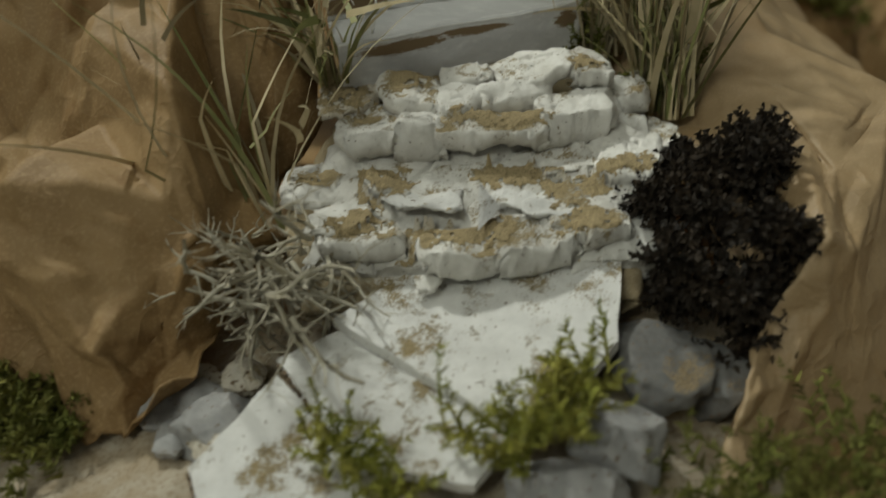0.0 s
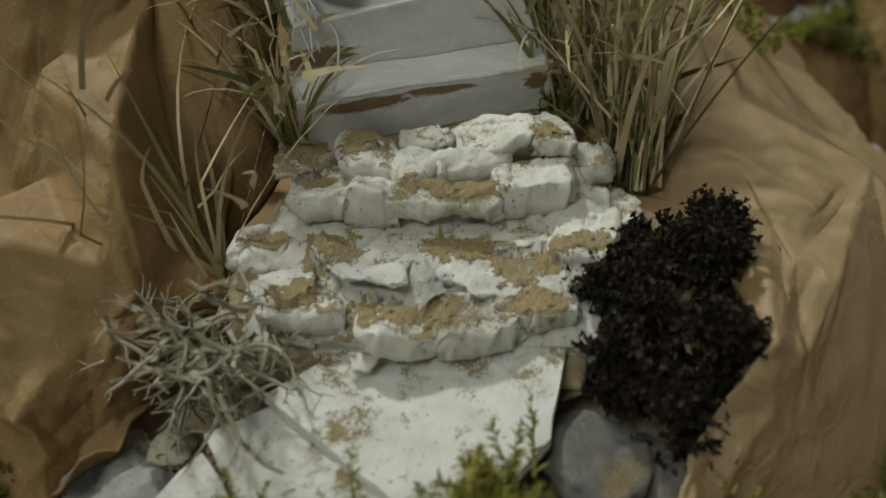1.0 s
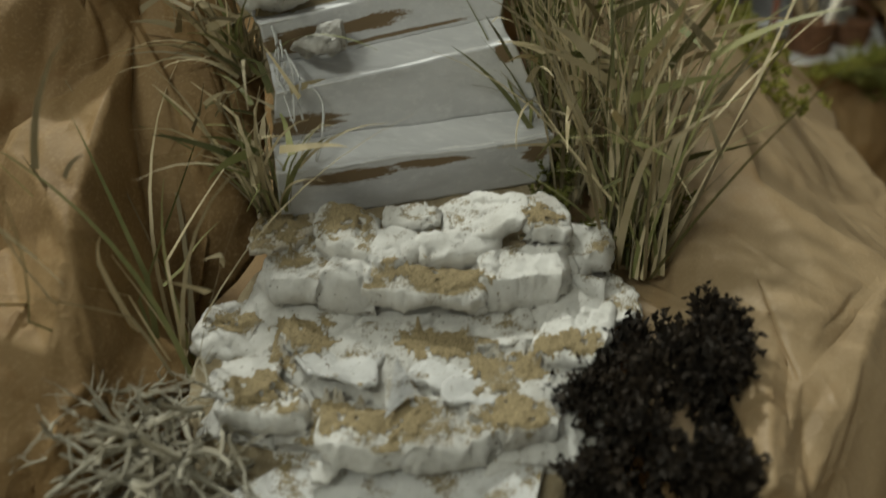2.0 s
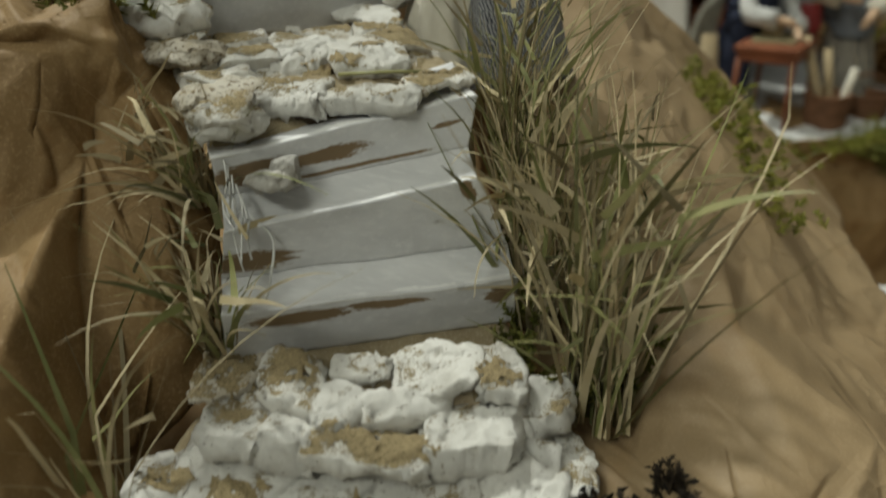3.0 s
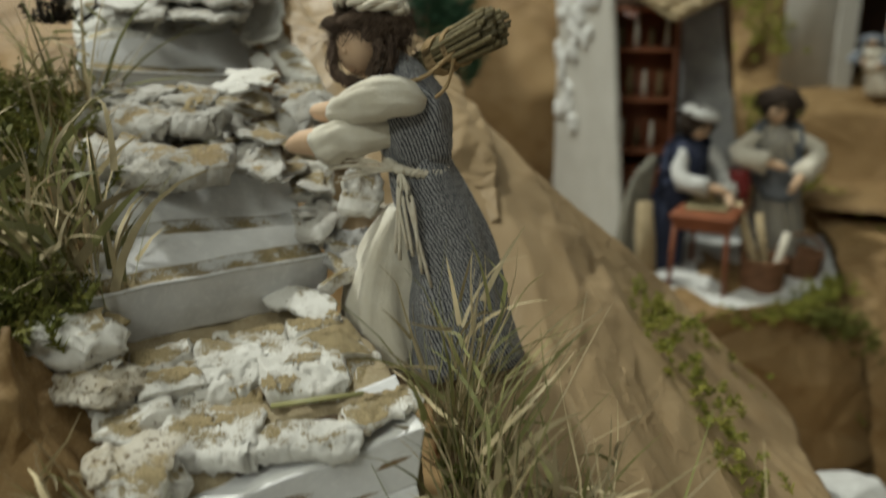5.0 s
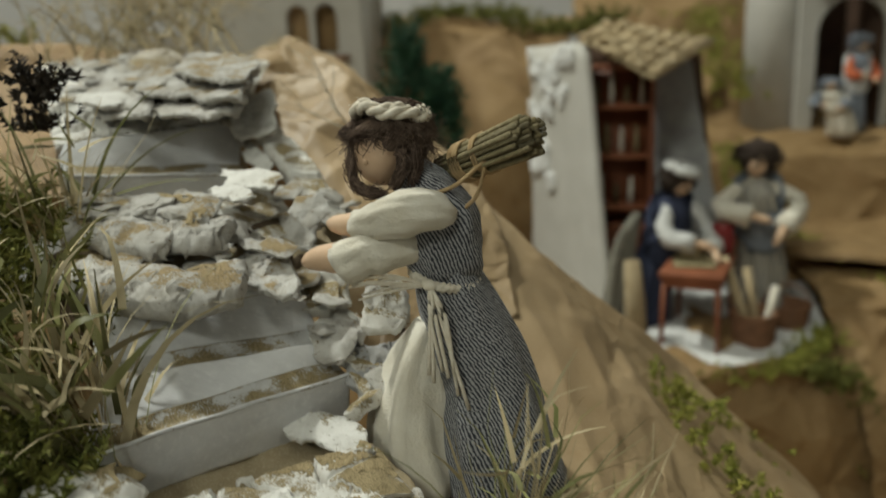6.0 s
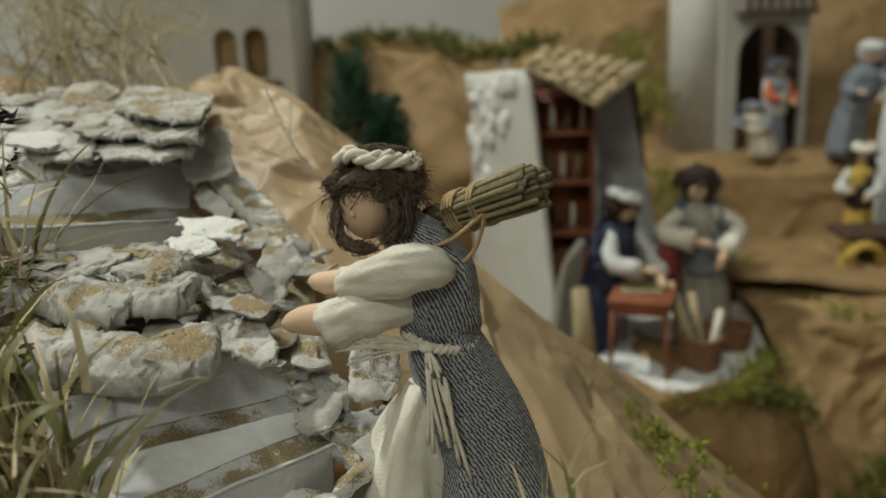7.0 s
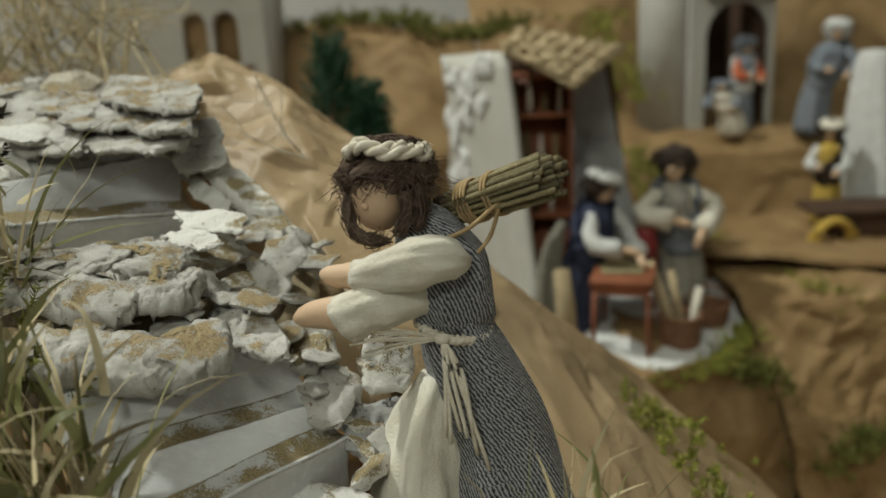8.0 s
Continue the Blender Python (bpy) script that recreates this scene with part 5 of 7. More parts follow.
bark((-0.191, 0.945, 0.418), (0.105, 0.049), (13, 0, -36), -1.4, 0.004, 187, WEATHERED)
flakes([(14.7, 1.04, 0.010, 0.036), (15.0, 1.05, 0.008, 0.034), (15.3, 1.05, 0.010, 0.034), (15.9, 0.95, 0.014, 0.05), (16.4, 0.9, 0.012, 0.05), (16.6, 0.5, 0.012, 0.05), (15.5, 0.6, 0.014, 0.05), (15.45, 0.25, 0.014, 0.05)], 6, 0.0026, 21)
ledge(13.10, 15.70, 0.96, 1.14, 0.004, 0.020, 0.024, 29, CRUST_SAND, 0.006, 0.004, step=0.005)
# thin torn flakes over the middle and top ledges
rng = random.Random(404)
flakes([(rng.uniform(12.05, 13.6), rng.uniform(-0.05, 1.02), rng.uniform(0.006, 0.012), rng.uniform(0.016, 0.034)) for _ in range(16)], 6, 0.0014, 405, WEATHERED)
flakes([(rng.uniform(15.3, 16.9), rng.uniform(-0.05, 1.05), rng.uniform(0.006, 0.012), rng.uniform(0.018, 0.040)) for _ in range(22)], 6, 0.0014, 406, WEATHERED)
flakes([(rng.uniform(9.6, 15.2), rng.uniform(1.0, 1.16), rng.uniform(0.0, 0.008), rng.uniform(0.016, 0.032)) for _ in range(14)], 12, 0.0018, 407, WEATHERED)
# plaster lumps beside the flight
flakes([(11.7, 1.12, 0.0, 0.034), (11.1, 1.10, 0.002, 0.036), (10.2, 1.20, 0.0, 0.040), (11.3, 1.45, -0.002, 0.036), (9.8, 1.14, 0.0, 0.034), (9.6, 1.02, 0.002, 0.03), (10.6, 1.12, 0.002, 0.03)], 26, 0.007, 22)
# translucent greyish lump of glue on the step, drawn with a plaster material
lump(6.45, 0.17, (0.014, 0.010, 0.006), 12, WEATHERED, 0.003)
lump(6.55, 0.24, (0.007, 0.007, 0.007), 13, WEATHERED, 0.001)

# stalk between the two rows of bark on the landing
bm = bmesh.new()
tube(bm, [(-0.040, 0.621, 0.2145), (-0.020, 0.630, 0.2150), (0.000, 0.641, 0.2140)], [(0.0010, 0.0022)] * 3, 8)
part("grass_stalk", bm, GREEN, staircase, "flat green stalk between the bark pieces")

# loose sand on the landing and the upper ledges
under = ground_under([ob for ob in staircase.children if ob.name.startswith(("bark_piece", "ledge", "bed"))])
for k, (x, y, w, d, yaw, top) in enumerate((
        (-0.066, 0.684, 0.056, 0.022, 12, 0.26), (-0.020, 0.690, 0.050, 0.024, 14, 0.26), (-0.096, 0.628, 0.030, 0.018, 10, 0.25), (-0.046, 0.630, 0.040, 0.012, 14, 0.25), (0.004, 0.640, 0.034, 0.016, 34, 0.25),
        (-0.064, 0.606, 0.024, 0.014, 10, 0.25), (-0.112, 0.612, 0.022, 0.016, 20, 0.25), (-0.034, 0.652, 0.018, 0.012, 20, 0.25),
        (-0.140, 0.772, 0.018, 0.014, 20, 0.37), (-0.160, 0.792, 0.024, 0.012, -10, 0.37), (-0.200, 0.792, 0.020, 0.010, -10, 0.37), (-0.125, 0.735, 0.016, 0.014, 30, 0.35))):
    sand_patch((x, y), (w, d), yaw, top, 70 + k)

# white paper flag on the sand
bm = bmesh.new()
pts = [Vector(p) for p in ((0.0160, 0.4500, 0.0725), (0.0265, 0.4380, 0.0645), (0.0172, 0.4250, 0.0590))]
bm.faces.new([bm.verts.new(p) for p in pts])
bmesh.ops.solidify(bm, geom=bm.faces[:], thickness=0.0008)
part("paper_scrap", bm, SLAB, staircase, "white triangular paper scrap")


# ---- white cardboard slabs at the foot of the stairs ----
def cardboard_slab(outline, thick, edge):
    top = [Vector(p) for p in outline]
    mid = sum(top, Vector()) / len(top)
    ob = thing("cardboard_slab", mid - Vector((0, 0, thick)), "white painted corrugated cardboard slab with sand specks", "slab", "slabs at the foot of the stairs")
    bm = bmesh.new()
    ring = []
    for a, b in zip(top, top[1:] + top[:1]):
        k = max(2, int((b - a).length / 0.005))
        for i in range(k):
            p = a.lerp(b, i / k)
            ring.append(p + noise.noise_vector(p / 0.008) * 0.0012)
    up = [bm.verts.new(p) for p in ring]
    low = [bm.verts.new(p - Vector((0, 0, thick))) for p in ring]
    bm.faces.new(up)
    bm.faces.new(low[::-1])
    for i in range(len(ring)):
        j = (i + 1) % len(ring)
        bm.faces.new((low[i], low[j], up[j], up[i]))
    part("board", bm, SLAB, ob, smooth=False)
    a, b = top[edge], top[(edge + 1) % len(top)]
    out = (b - a).cross(Vector((0, 0, 1))).normalized()
    if out.dot(mid - a) > 0:
        out = -out
    bm = bmesh.new()
    n = int((b - a).length / 0.0045)
    rot = Matrix(((b - a).normalized(), out, Vector((0, 0, 1)))).transposed().to_4x4()
    for i in range(n):
        p = a.lerp(b, (i + 0.5) / n) + noise.noise_vector(a.lerp(b, (i + 0.5) / n) / 0.008) * 0.001
        box(bm, (0.0026, 0.0024, thick * 0.5), Matrix.Translation(p - Vector((0, 0, thick * 0.5)) + out * 0.0002) @ rot)
    part("corrugation", bm, FLUTE, ob, "dark flutes of the cut cardboard edge", False)
    return ob


cardboard_slab([(-0.045, 0.394, 0.032), (-0.012, 0.430, 0.040), (0.081, 0.432, 0.041), (0.076, 0.385, 0.029), (0.055, 0.352, 0.020), (0.033, 0.345, 0.018)][::-1], 0.0045, 0 + 4)
cardboard_slab([(-0.066, 0.377, 0.022), (-0.040, 0.397, 0.027), (0.042, 0.352, 0.015), (0.023, 0.322, 0.008), (-0.022, 0.329, 0.009)][::-1], 0.004, 4)
cardboard_slab([(-0.088, 0.326, 0.007), (-0.066, 0.372, 0.018), (-0.014, 0.331, 0.006), (-0.018, 0.306, 0.0), (-0.074, 0.304, 0.0)][::-1], 0.004, 4)


def pebble(name, place, size, yaw, label, material=STONE, seed=0):
    """An angular stone: a ball cut by planes, then roughened."""
    rng = random.Random(seed * 13 + 1)
    bm = bmesh.new()
    made = bmesh.ops.create_icosphere(bm, subdivisions=5, radius=1)["verts"]
    off = Vector((seed * 7.1, seed * 3.3, seed))
    cuts = []
    for _ in range(12):
        d = Vector((rng.gauss(0, 1), rng.gauss(0, 1), rng.gauss(0, 1))).normalized()
        cuts.append((d, rng.uniform(0.55, 0.85)))
    for v in made:
        p = v.co.copy()
        for d, far in cuts:
            over = p.dot(d) - far
            if over > 0:
                p -= d * over
        p *= 1 + 0.10 * noise.noise(p * 2.2 + off) + 0.035 * noise.noise(p * 7 + off) + 0.015 * noise.noise(p * 17 + off)
        v.co = Vector((p.x * size[0], p.y * size[1], p.z * size[2])) * 1.25
    ob = mesh_object(name, bm, material)
    ob.matrix_world = pose(*place, 0, 0, yaw)
    return tagged(ob, label, "stone")


pebble("stone", (0.076, 0.347, 0.008), (0.016, 0.017, 0.012), 20, "pale grey plaster stone at the foot of the stairs", seed=1)
pebble("stone", (0.056, 0.325, 0.002), (0.020, 0.015, 0.011), -20, "pale grey plaster stone among moss", seed=2)
# two stones coloured darker to give the shade below the plant
pebble("stone", (0.092, 0.398, 0.008), (0.019, 0.024, 0.015), 14, "rough grey stone below the dried plant", SHADED_STONE, seed=3)
pebble("stone", (0.119, 0.404, -0.004), (0.017, 0.022, 0.013), -30, "rough stone coloured dark for the shade of the dried plant", SHADED_STONE, seed=5)
pebble("stone", (-0.085, 0.352, 0.002), (0.018, 0.016, 0.012), 30, "torn grey plaster lump beside the slab", seed=4)
GR = [[(-0.32, 0.24, -0.03), (-0.15, 0.22, -0.02), (0.0, 0.22, -0.02), (0.15, 0.24, -0.05), (0.32, 0.26, -0.15)],
      [(-0.32, 0.31, -0.02), (-0.15, 0.30, -0.012), (0.0, 0.30, -0.008), (0.15, 0.31, -0.035), (0.32, 0.32, -0.15)],
      [(-0.32, 0.37, -0.015), (-0.15, 0.37, -0.008), (0.0, 0.37, 0.0), (0.13, 0.38, -0.02), (0.32, 0.38, -0.15)],
      [(-0.32, 0.44, -0.012), (-0.15, 0.44, -0.005), (0.0, 0.44, 0.02), (0.13, 0.46, 0.0), (0.32, 0.46, -0.15)]]
sheet("sand_ground", GR, 60, 120, GROUND, 0.004, 0.03, 0.4, thick=0.003, label="sandy plaster ground at the foot of the stairs", category="ground")


def plaster_chip(place, length, yaw, tilt, seed):
    rng = random.Random(seed)
    n = 6
    poly = [Vector((math.cos(6.283 * k / n) * length / 2 * rng.uniform(0.6, 1.2), math.sin(6.283 * k / n) * length * 0.36 * rng.uniform(0.6, 1.3))) for k in range(n)]
    v, f = plate_mesh(poly, 0.001, 0.004, lambda x, y: (Vector((x, y, 0)), Vector((0, 0, 1))), rng, 0.003)
    ob = from_arrays("plaster_chip", v, f, STONE if seed % 2 else BARK)
    ob.matrix_world = pose(*place, tilt[0], tilt[1], yaw)
    return tagged(ob, "torn grey plaster scrap lying beside the white slabs", "plaster scrap", "plaster scraps beside the slabs")


for k, (x, y, z, length) in enumerate(((-0.114, 0.386, 0.006, 0.036), (-0.100, 0.366, 0.006, 0.034), (-0.086, 0.384, 0.010, 0.030), (-0.104, 0.350, 0.003, 0.032), (-0.088, 0.345, 0.006, 0.028), (-0.118, 0.362, 0.004, 0.026))):
    plaster_chip((x, y, z), length, 37 * k, (14 - 5 * k, 8 * (-1) ** k), 70 + k)


# ---- plants ----
def blade(verts, faces, base, way, length, width, bend, rng, seg=7):
    """A ribbon leaf that tapers and bows over."""
    way = Vector(way).normalized()
    side = way.cross(Vector((rng.uniform(-1, 1), rng.uniform(-1, 1), 0.2))).normalized()
    fall = Vector((bend[0], bend[1], bend[2]))
    i0 = len(verts)
    p = Vector(base)
    d = way.copy()
    kink = rng.randrange(2, seg) if seg > 5 and rng.random() < 0.6 else -1
    for k in range(seg + 1):
        f = k / seg
        w = width * (1 - f ** 1.6) * 0.5 + 0.00012
        verts.extend((p - side * w, p + side * w))
        if k == kink:
            d = (d + Vector((rng.gauss(0, 0.38), rng.gauss(0, 0.38), rng.gauss(-0.1, 0.3)))).normalized()
        d = (d + fall * (0.5 + f) / seg).normalized()
        p = p + d * (length / seg)
    for k in range(seg):
        a = i0 + 2 * k
        faces.append((a, a + 1, a + 3, a + 2))


def tuft(base, n, height, spread, lean, width, label, seed, green=0.35, droop=0.8, footprint=0.01, wild=0.2, leaves=0.45):
    """Upright blades, and short bent leaves that fork off them."""
    rng = random.Random(seed)
    ob = thing("grass_tuft", base, label, "grass", "tufts of grass along the stairs")
    for k in range(n):
        verts, faces = [], []
        a = rng.uniform(0, 6.283)
        r = footprint * math.sqrt(rng.random())
        b = Vector((base[0] + r * math.cos(a), base[1] + r * math.sin(a), base[2] - 0.004))
        out = Vector((math.cos(a), math.sin(a), 0)) * spread * rng.random()
        way = Vector(lean) + out + Vector((rng.gauss(0, wild), rng.gauss(0, wild), 1))
        bend = (out.x * droop + rng.gauss(0, 0.40), out.y * droop + rng.gauss(0, 0.40), -droop * rng.random() * 0.9)
        blade(verts, faces, b, way, height * rng.uniform(0.4, 1.1), width * rng.uniform(0.35, 1.0), bend, rng, 8)
        dry = rng.random() >= green
        if rng.random() < leaves:
            q = b + way.normalized() * height * rng.uniform(0.2, 0.7)
            side = Vector((rng.gauss(0, 0.7), rng.gauss(0, 0.7), rng.uniform(0.1, 1.4)))
            child("blade", verts, faces, STRAW if dry else GREEN, ob)
            verts, faces = [], []
            blade(verts, faces, q, side, height * rng.uniform(0.2, 0.45), width * rng.uniform(0.6, 1.3), (rng.gauss(0, 0.5), rng.gauss(0, 0.5), -rng.random() * 1.0), rng, 7)
        child("blade", verts, faces, STRAW if dry else GREEN, ob)
    return ob


tuft((0.112, 0.562, 0.072), 95, 0.165, 0.12, (0.02, 0.03, 0), 0.0040, "tall tuft of dry straw-coloured grass with green blades", 11, 0.40, 0.20, 0.018, 0.13, 0.4)
tuft((0.074, 0.598, 0.092), 60, 0.150, 0.12, (0.0, 0.0, 0), 0.0034, "thin tuft of dry grass beside the folded steps", 12, 0.38, 0.25, 0.012, 0.11, 0.5)
tuft((0.056, 0.632, 0.140), 70, 0.135, 0.14, (0.02, 0.0, 0), 0.0022, "tuft of dry and green grass beside the folded steps", 13, 0.38, 0.3, 0.010, 0.13, 0.5)
tuft((0.042, 0.660, 0.178), 50, 0.12, 0.20, (0.10, 0.0, 0), 0.0022, "tuft of dry grass before the figure", 14, 0.38, 0.5, 0.010, 0.20, 0.6)
tuft((0.096, 0.632, 0.140), 34, 0.10, 0.16, (0.04, 0.0, 0), 0.0028, "loose dry grass on the paper slope", 19, 0.18, 0.5, 0.022, 0.20, 0.7)
tuft((0.100, 0.590, 0.098), 18, 0.135, 0.20, (0.05, -0.02, 0), 0.0056, "broad pale straw blades bent over the dry grass", 21, 0.08, 0.9, 0.016, 0.28, 0.5)
tuft((0.072, 0.628, 0.135), 18, 0.115, 0.22, (0.04, -0.02, 0), 0.0050, "broad pale straw blades beside the folded steps", 22, 0.05, 1.1, 0.014, 0.30, 0.5)
tuft((-0.094, 0.458, 0.052), 24, 0.165, 0.40, (-0.22, 0.02, 0), 0.0032, "sparse tuft of pale grass against the brown paper", 15, 0.15, 0.3, 0.016, 0.2, 0.3)
tuft((-0.070, 0.525, 0.105), 46, 0.090, 0.45, (-0.18, -0.06, 0), 0.0032, "curling straw-coloured grass tuft beside the folded steps", 16, 0.3, 1.4, 0.010, 0.25, 0.6)
tuft((-0.092, 0.560, 0.165), 56, 0.080, 0.55, (-0.28, -0.12, 0), 0.0034, "curling straw-coloured grass beside the folded steps", 17, 0.1, 2.6, 0.010, 0.35, 0.8)
tuft((-0.152, 0.657, 0.245), 84, 0.120, 0.20, (-0.30, -0.02, 0), 0.0052, "dense green and straw grass tuft at the landing", 18, 0.32, 2.5, 0.020, 0.16, 0.3)
tuft((-0.235, 0.790, 0.325), 56, 0.11, 0.4, (-0.1, -0.1, 0), 0.0030, "sparse green grass beside the upper steps", 20, 0.5, 1.6, 0.020, 0.3, 0.4)


def sprig(verts, faces, base, way, length, rng, leaf=0.006, width=0.0012, count=14, curl=0.6):
    """A stem with small leaves along it."""
    way = Vector(way).normalized()
    bend = Vector((rng.gauss(0, curl), rng.gauss(0, curl), rng.gauss(0, curl * 0.6)))
    p, d = Vector(base), way.copy()
    blade(verts, faces, base, way, length, width * 0.8, bend, rng, 5)
    for k in range(count):
        f = (k + 1) / count
        d = (d + bend / count).normalized()
        p = p + d * (length / count)
        for _ in range(2):
            side = d.cross(Vector((rng.uniform(-1, 1), rng.uniform(-1, 1), rng.uniform(-1, 1)))).normalized()
            blade(verts, faces, p, d * 0.7 + side, leaf * (1.15 - 0.6 * f) * rng.uniform(0.7, 1.2), width, (0, 0, -0.2), rng, 2)


def moss(name, places, material, label, length, seed, leaf=0.006, width=0.0012, count=14, up=0.6, per=8, spread=0.012, category="moss", curl=0.6, piece="sprig"):
    """A clump of mossy sprigs growing from places."""
    rng = random.Random(seed)
    ob = thing(name, places[0], label, category)
    for c in places:
        verts, faces = [], []
        for _ in range(per):
            b = Vector(c) + Vector((rng.gauss(0, spread), rng.gauss(0, spread), rng.uniform(-0.2, 0.3) * spread))
            sprig(verts, faces, b, (rng.gauss(0, 1), rng.gauss(0, 1), up + rng.random()), length * rng.uniform(0.5, 1.2), rng, leaf, width, count, curl)
        tagged(child(piece, verts, faces, material, ob), kind="stuff")
    return ob


def along(points, n):
    return [tuple(p) for p in spline(points, n)]


moss("moss_clump", along([(0.035, 0.325, 0.012), (0.052, 0.340, 0.022), (0.062, 0.352, 0.028)], 9), MOSS, "green and brown moss growing over the white slabs", 0.026, 21, per=6, spread=0.006, leaf=0.0060, width=0.0013, count=16)
moss("moss_clump", along([(-0.035, 0.335, 0.014), (-0.02, 0.322, 0.010), (-0.004, 0.312, 0.008)], 6), MOSS, "green moss sprigs on the white slabs", 0.024, 22, per=5, spread=0.006, leaf=0.0055, width=0.0012, count=16)
moss("moss_sprig", [(0.012, 0.338, 0.013)], MOSS, "single curved moss sprig on a white slab", 0.040, 23, per=3, spread=0.003, up=1.2, curl=0.3)
moss("moss_clump", along([(-0.24, 0.42, -0.005), (-0.20, 0.385, 0.0), (-0.180, 0.365, 0.0), (-0.165, 0.348, -0.002)], 16), MOSS_DARK, "dark green moss under the paper slope", 0.018, 24, per=22, spread=0.014)
moss("moss_clump", along([(0.11, 0.322, -0.01), (0.15, 0.335, 0.0), (0.19, 0.34, 0.012), (0.22, 0.36, 0.03)], 10), MOSS_DARK, "green moss along the paper fold", 0.030, 25, per=14, spread=0.013, leaf=0.006, width=0.0013, count=16)
# dark sprigs added in place of the shadow beside the folded steps
moss("moss_clump", along([(0.074, 0.560, 0.080), (0.066, 0.585, 0.100), (0.060, 0.610, 0.126), (0.054, 0.635, 0.152), (0.046, 0.655, 0.175)], 12), MOSS_DARK, "dark sprigs standing in for the shadow along the edge of the folded steps", 0.016, 27, per=8, spread=0.006, leaf=0.004)
moss("moss_clump", along([(0.155, 0.868, 0.155), (0.172, 0.850, 0.136), (0.190, 0.832, 0.120), (0.205, 0.802, 0.107), (0.222, 0.778, 0.088)], 12), MOSS, "green moss in the fold of the paper slope", 0.014, 28, per=6, spread=0.011)
moss("moss_clump", along([(0.115, 0.575, 0.085), (0.10, 0.56, 0.08), (0.125, 0.59, 0.09)], 3), MOSS_DARK, "dark moss at the root of the grass tuft", 0.014, 26, per=16, spread=0.008)
moss("moss_clump", along([(0.155, 0.925, 0.155), (0.175, 0.94, 0.135), (0.20, 0.965, 0.10), (0.225, 0.985, 0.07), (0.235, 0.96, 0.05)], 12), MOSS, "green moss along the paper ridge", 0.014, 27, per=8, spread=0.013)

moss("moss_clump", along([(-0.172, 0.615, 0.238), (-0.195, 0.655, 0.262), (-0.230, 0.715, 0.300), (-0.265, 0.780, 0.335)], 16), MOSS_DARK, "dark green moss under the grass beside the landing", 0.034, 35, per=24, spread=0.017, leaf=0.007, width=0.0016)
tuft((-0.190, 0.668, 0.262), 60, 0.115, 0.22, (-0.10, -0.04, 0), 0.0050, "dense green grass tuft behind the landing", 23, 0.55, 1.6, 0.022, 0.2, 0.3)

# dark dried plant
dried_plant = thing("dried_plant", (0.126, 0.462, 0.02), "blackish-brown dried bushy plant beside the steps", "plant")
rng = random.Random(5)
turn = Matrix.Rotation(radians(24), 3, "X")
for lobe in range(30):
    a, b = rng.uniform(0, 6.283), math.asin(rng.uniform(-0.35, 1.0))
    out = Vector((math.cos(a) * math.cos(b), math.sin(a) * math.cos(b), math.sin(b)))
    core = turn @ (Vector((out.x * 0.036, out.y * 0.056, out.z * 0.026)) * rng.uniform(0.70, 1.30))
    core.x = min(core.x, 0.030)
    for _ in range(7):
        verts, faces = [], []
        for _ in range(5):
            way = (turn @ out * 0.8 + Vector((rng.gauss(0, 0.7), rng.gauss(0, 0.7), rng.gauss(0, 0.7)))).normalized()
            sprig(verts, faces, Vector((0.124, 0.462, 0.044)) + core + way * 0.003, way, 0.013 * rng.uniform(0.6, 1.1), rng, 0.0050, 0.0021, 8, 0.5)
        tagged(child("sprig", verts, faces, DARK, dried_plant), kind="stuff")
verts, faces = [], []
for _ in range(260):
    way = Vector((rng.gauss(0, 1), rng.gauss(0, 1), rng.gauss(0, 1))).normalized()
    sprig(verts, faces, Vector((0.124, 0.462, 0.044)) + turn @ Vector((way.x * 0.024, way.y * 0.042, way.z * 0.018)), way, 0.014, rng, 0.006, 0.003, 6, 0.5)
tagged(child("inner_tangle", verts, faces, DARK, dried_plant), kind="stuff")


def branchy(verts, faces, base, way, length, radius, depth, rng, seg=6, wild=0.5, splits=3):
    """A twig of five-sided segments that forks."""
    d = Vector(way).normalized()
    p = Vector(base)
    step = length / seg
    ring = None
    for k in range(seg + 1):
        r = radius * (1 - 0.6 * k / seg)
        a = d.orthogonal().normalized()
        b = d.cross(a)
        now = []
        for j in range(4):
            t = 6.283 * j / 4
            verts.append(p + (a * math.cos(t) + b * math.sin(t)) * r)
            now.append(len(verts) - 1)
        if ring:
            for j in range(4):
                faces.append((ring[j], ring[(j + 1) % 4], now[(j + 1) % 4], now[j]))
        ring = now
        if depth and k and rng.random() < splits / seg:
            side = (d + Vector((rng.gauss(0, 1), rng.gauss(0, 1), rng.gauss(0, 0.7))) * 0.9).normalized()
            branchy(verts, faces, p, side, length * rng.uniform(0.35, 0.65), r * 0.75, depth - 1, rng, 4, wild, splits)
        d = (d + Vector((rng.gauss(0, wild), rng.gauss(0, wild), rng.gauss(0, wild))) * 0.5).normalized()
        p = p + d * step


def twigs(name, base, n, length, radius, way, spread, label, seed, material, depth=2, wild=0.5, foot=0.01, category="twigs", piece="twig"):
    rng = random.Random(seed)
    ob = thing(name, base, label, category)
    for _ in range(n):
        verts, faces = [], []
        b = Vector(base) + Vector((rng.gauss(0, foot), rng.gauss(0, foot), rng.gauss(0, foot * 0.4)))
        w = Vector(way) + Vector((rng.gauss(0, spread), rng.gauss(0, spread), rng.gauss(0, spread)))
        branchy(verts, faces, b, w, length * rng.uniform(0.6, 1.2), radius, depth, rng, wild=wild)
        tagged(child(piece, verts, faces, material, ob), kind="stuff")
    return ob


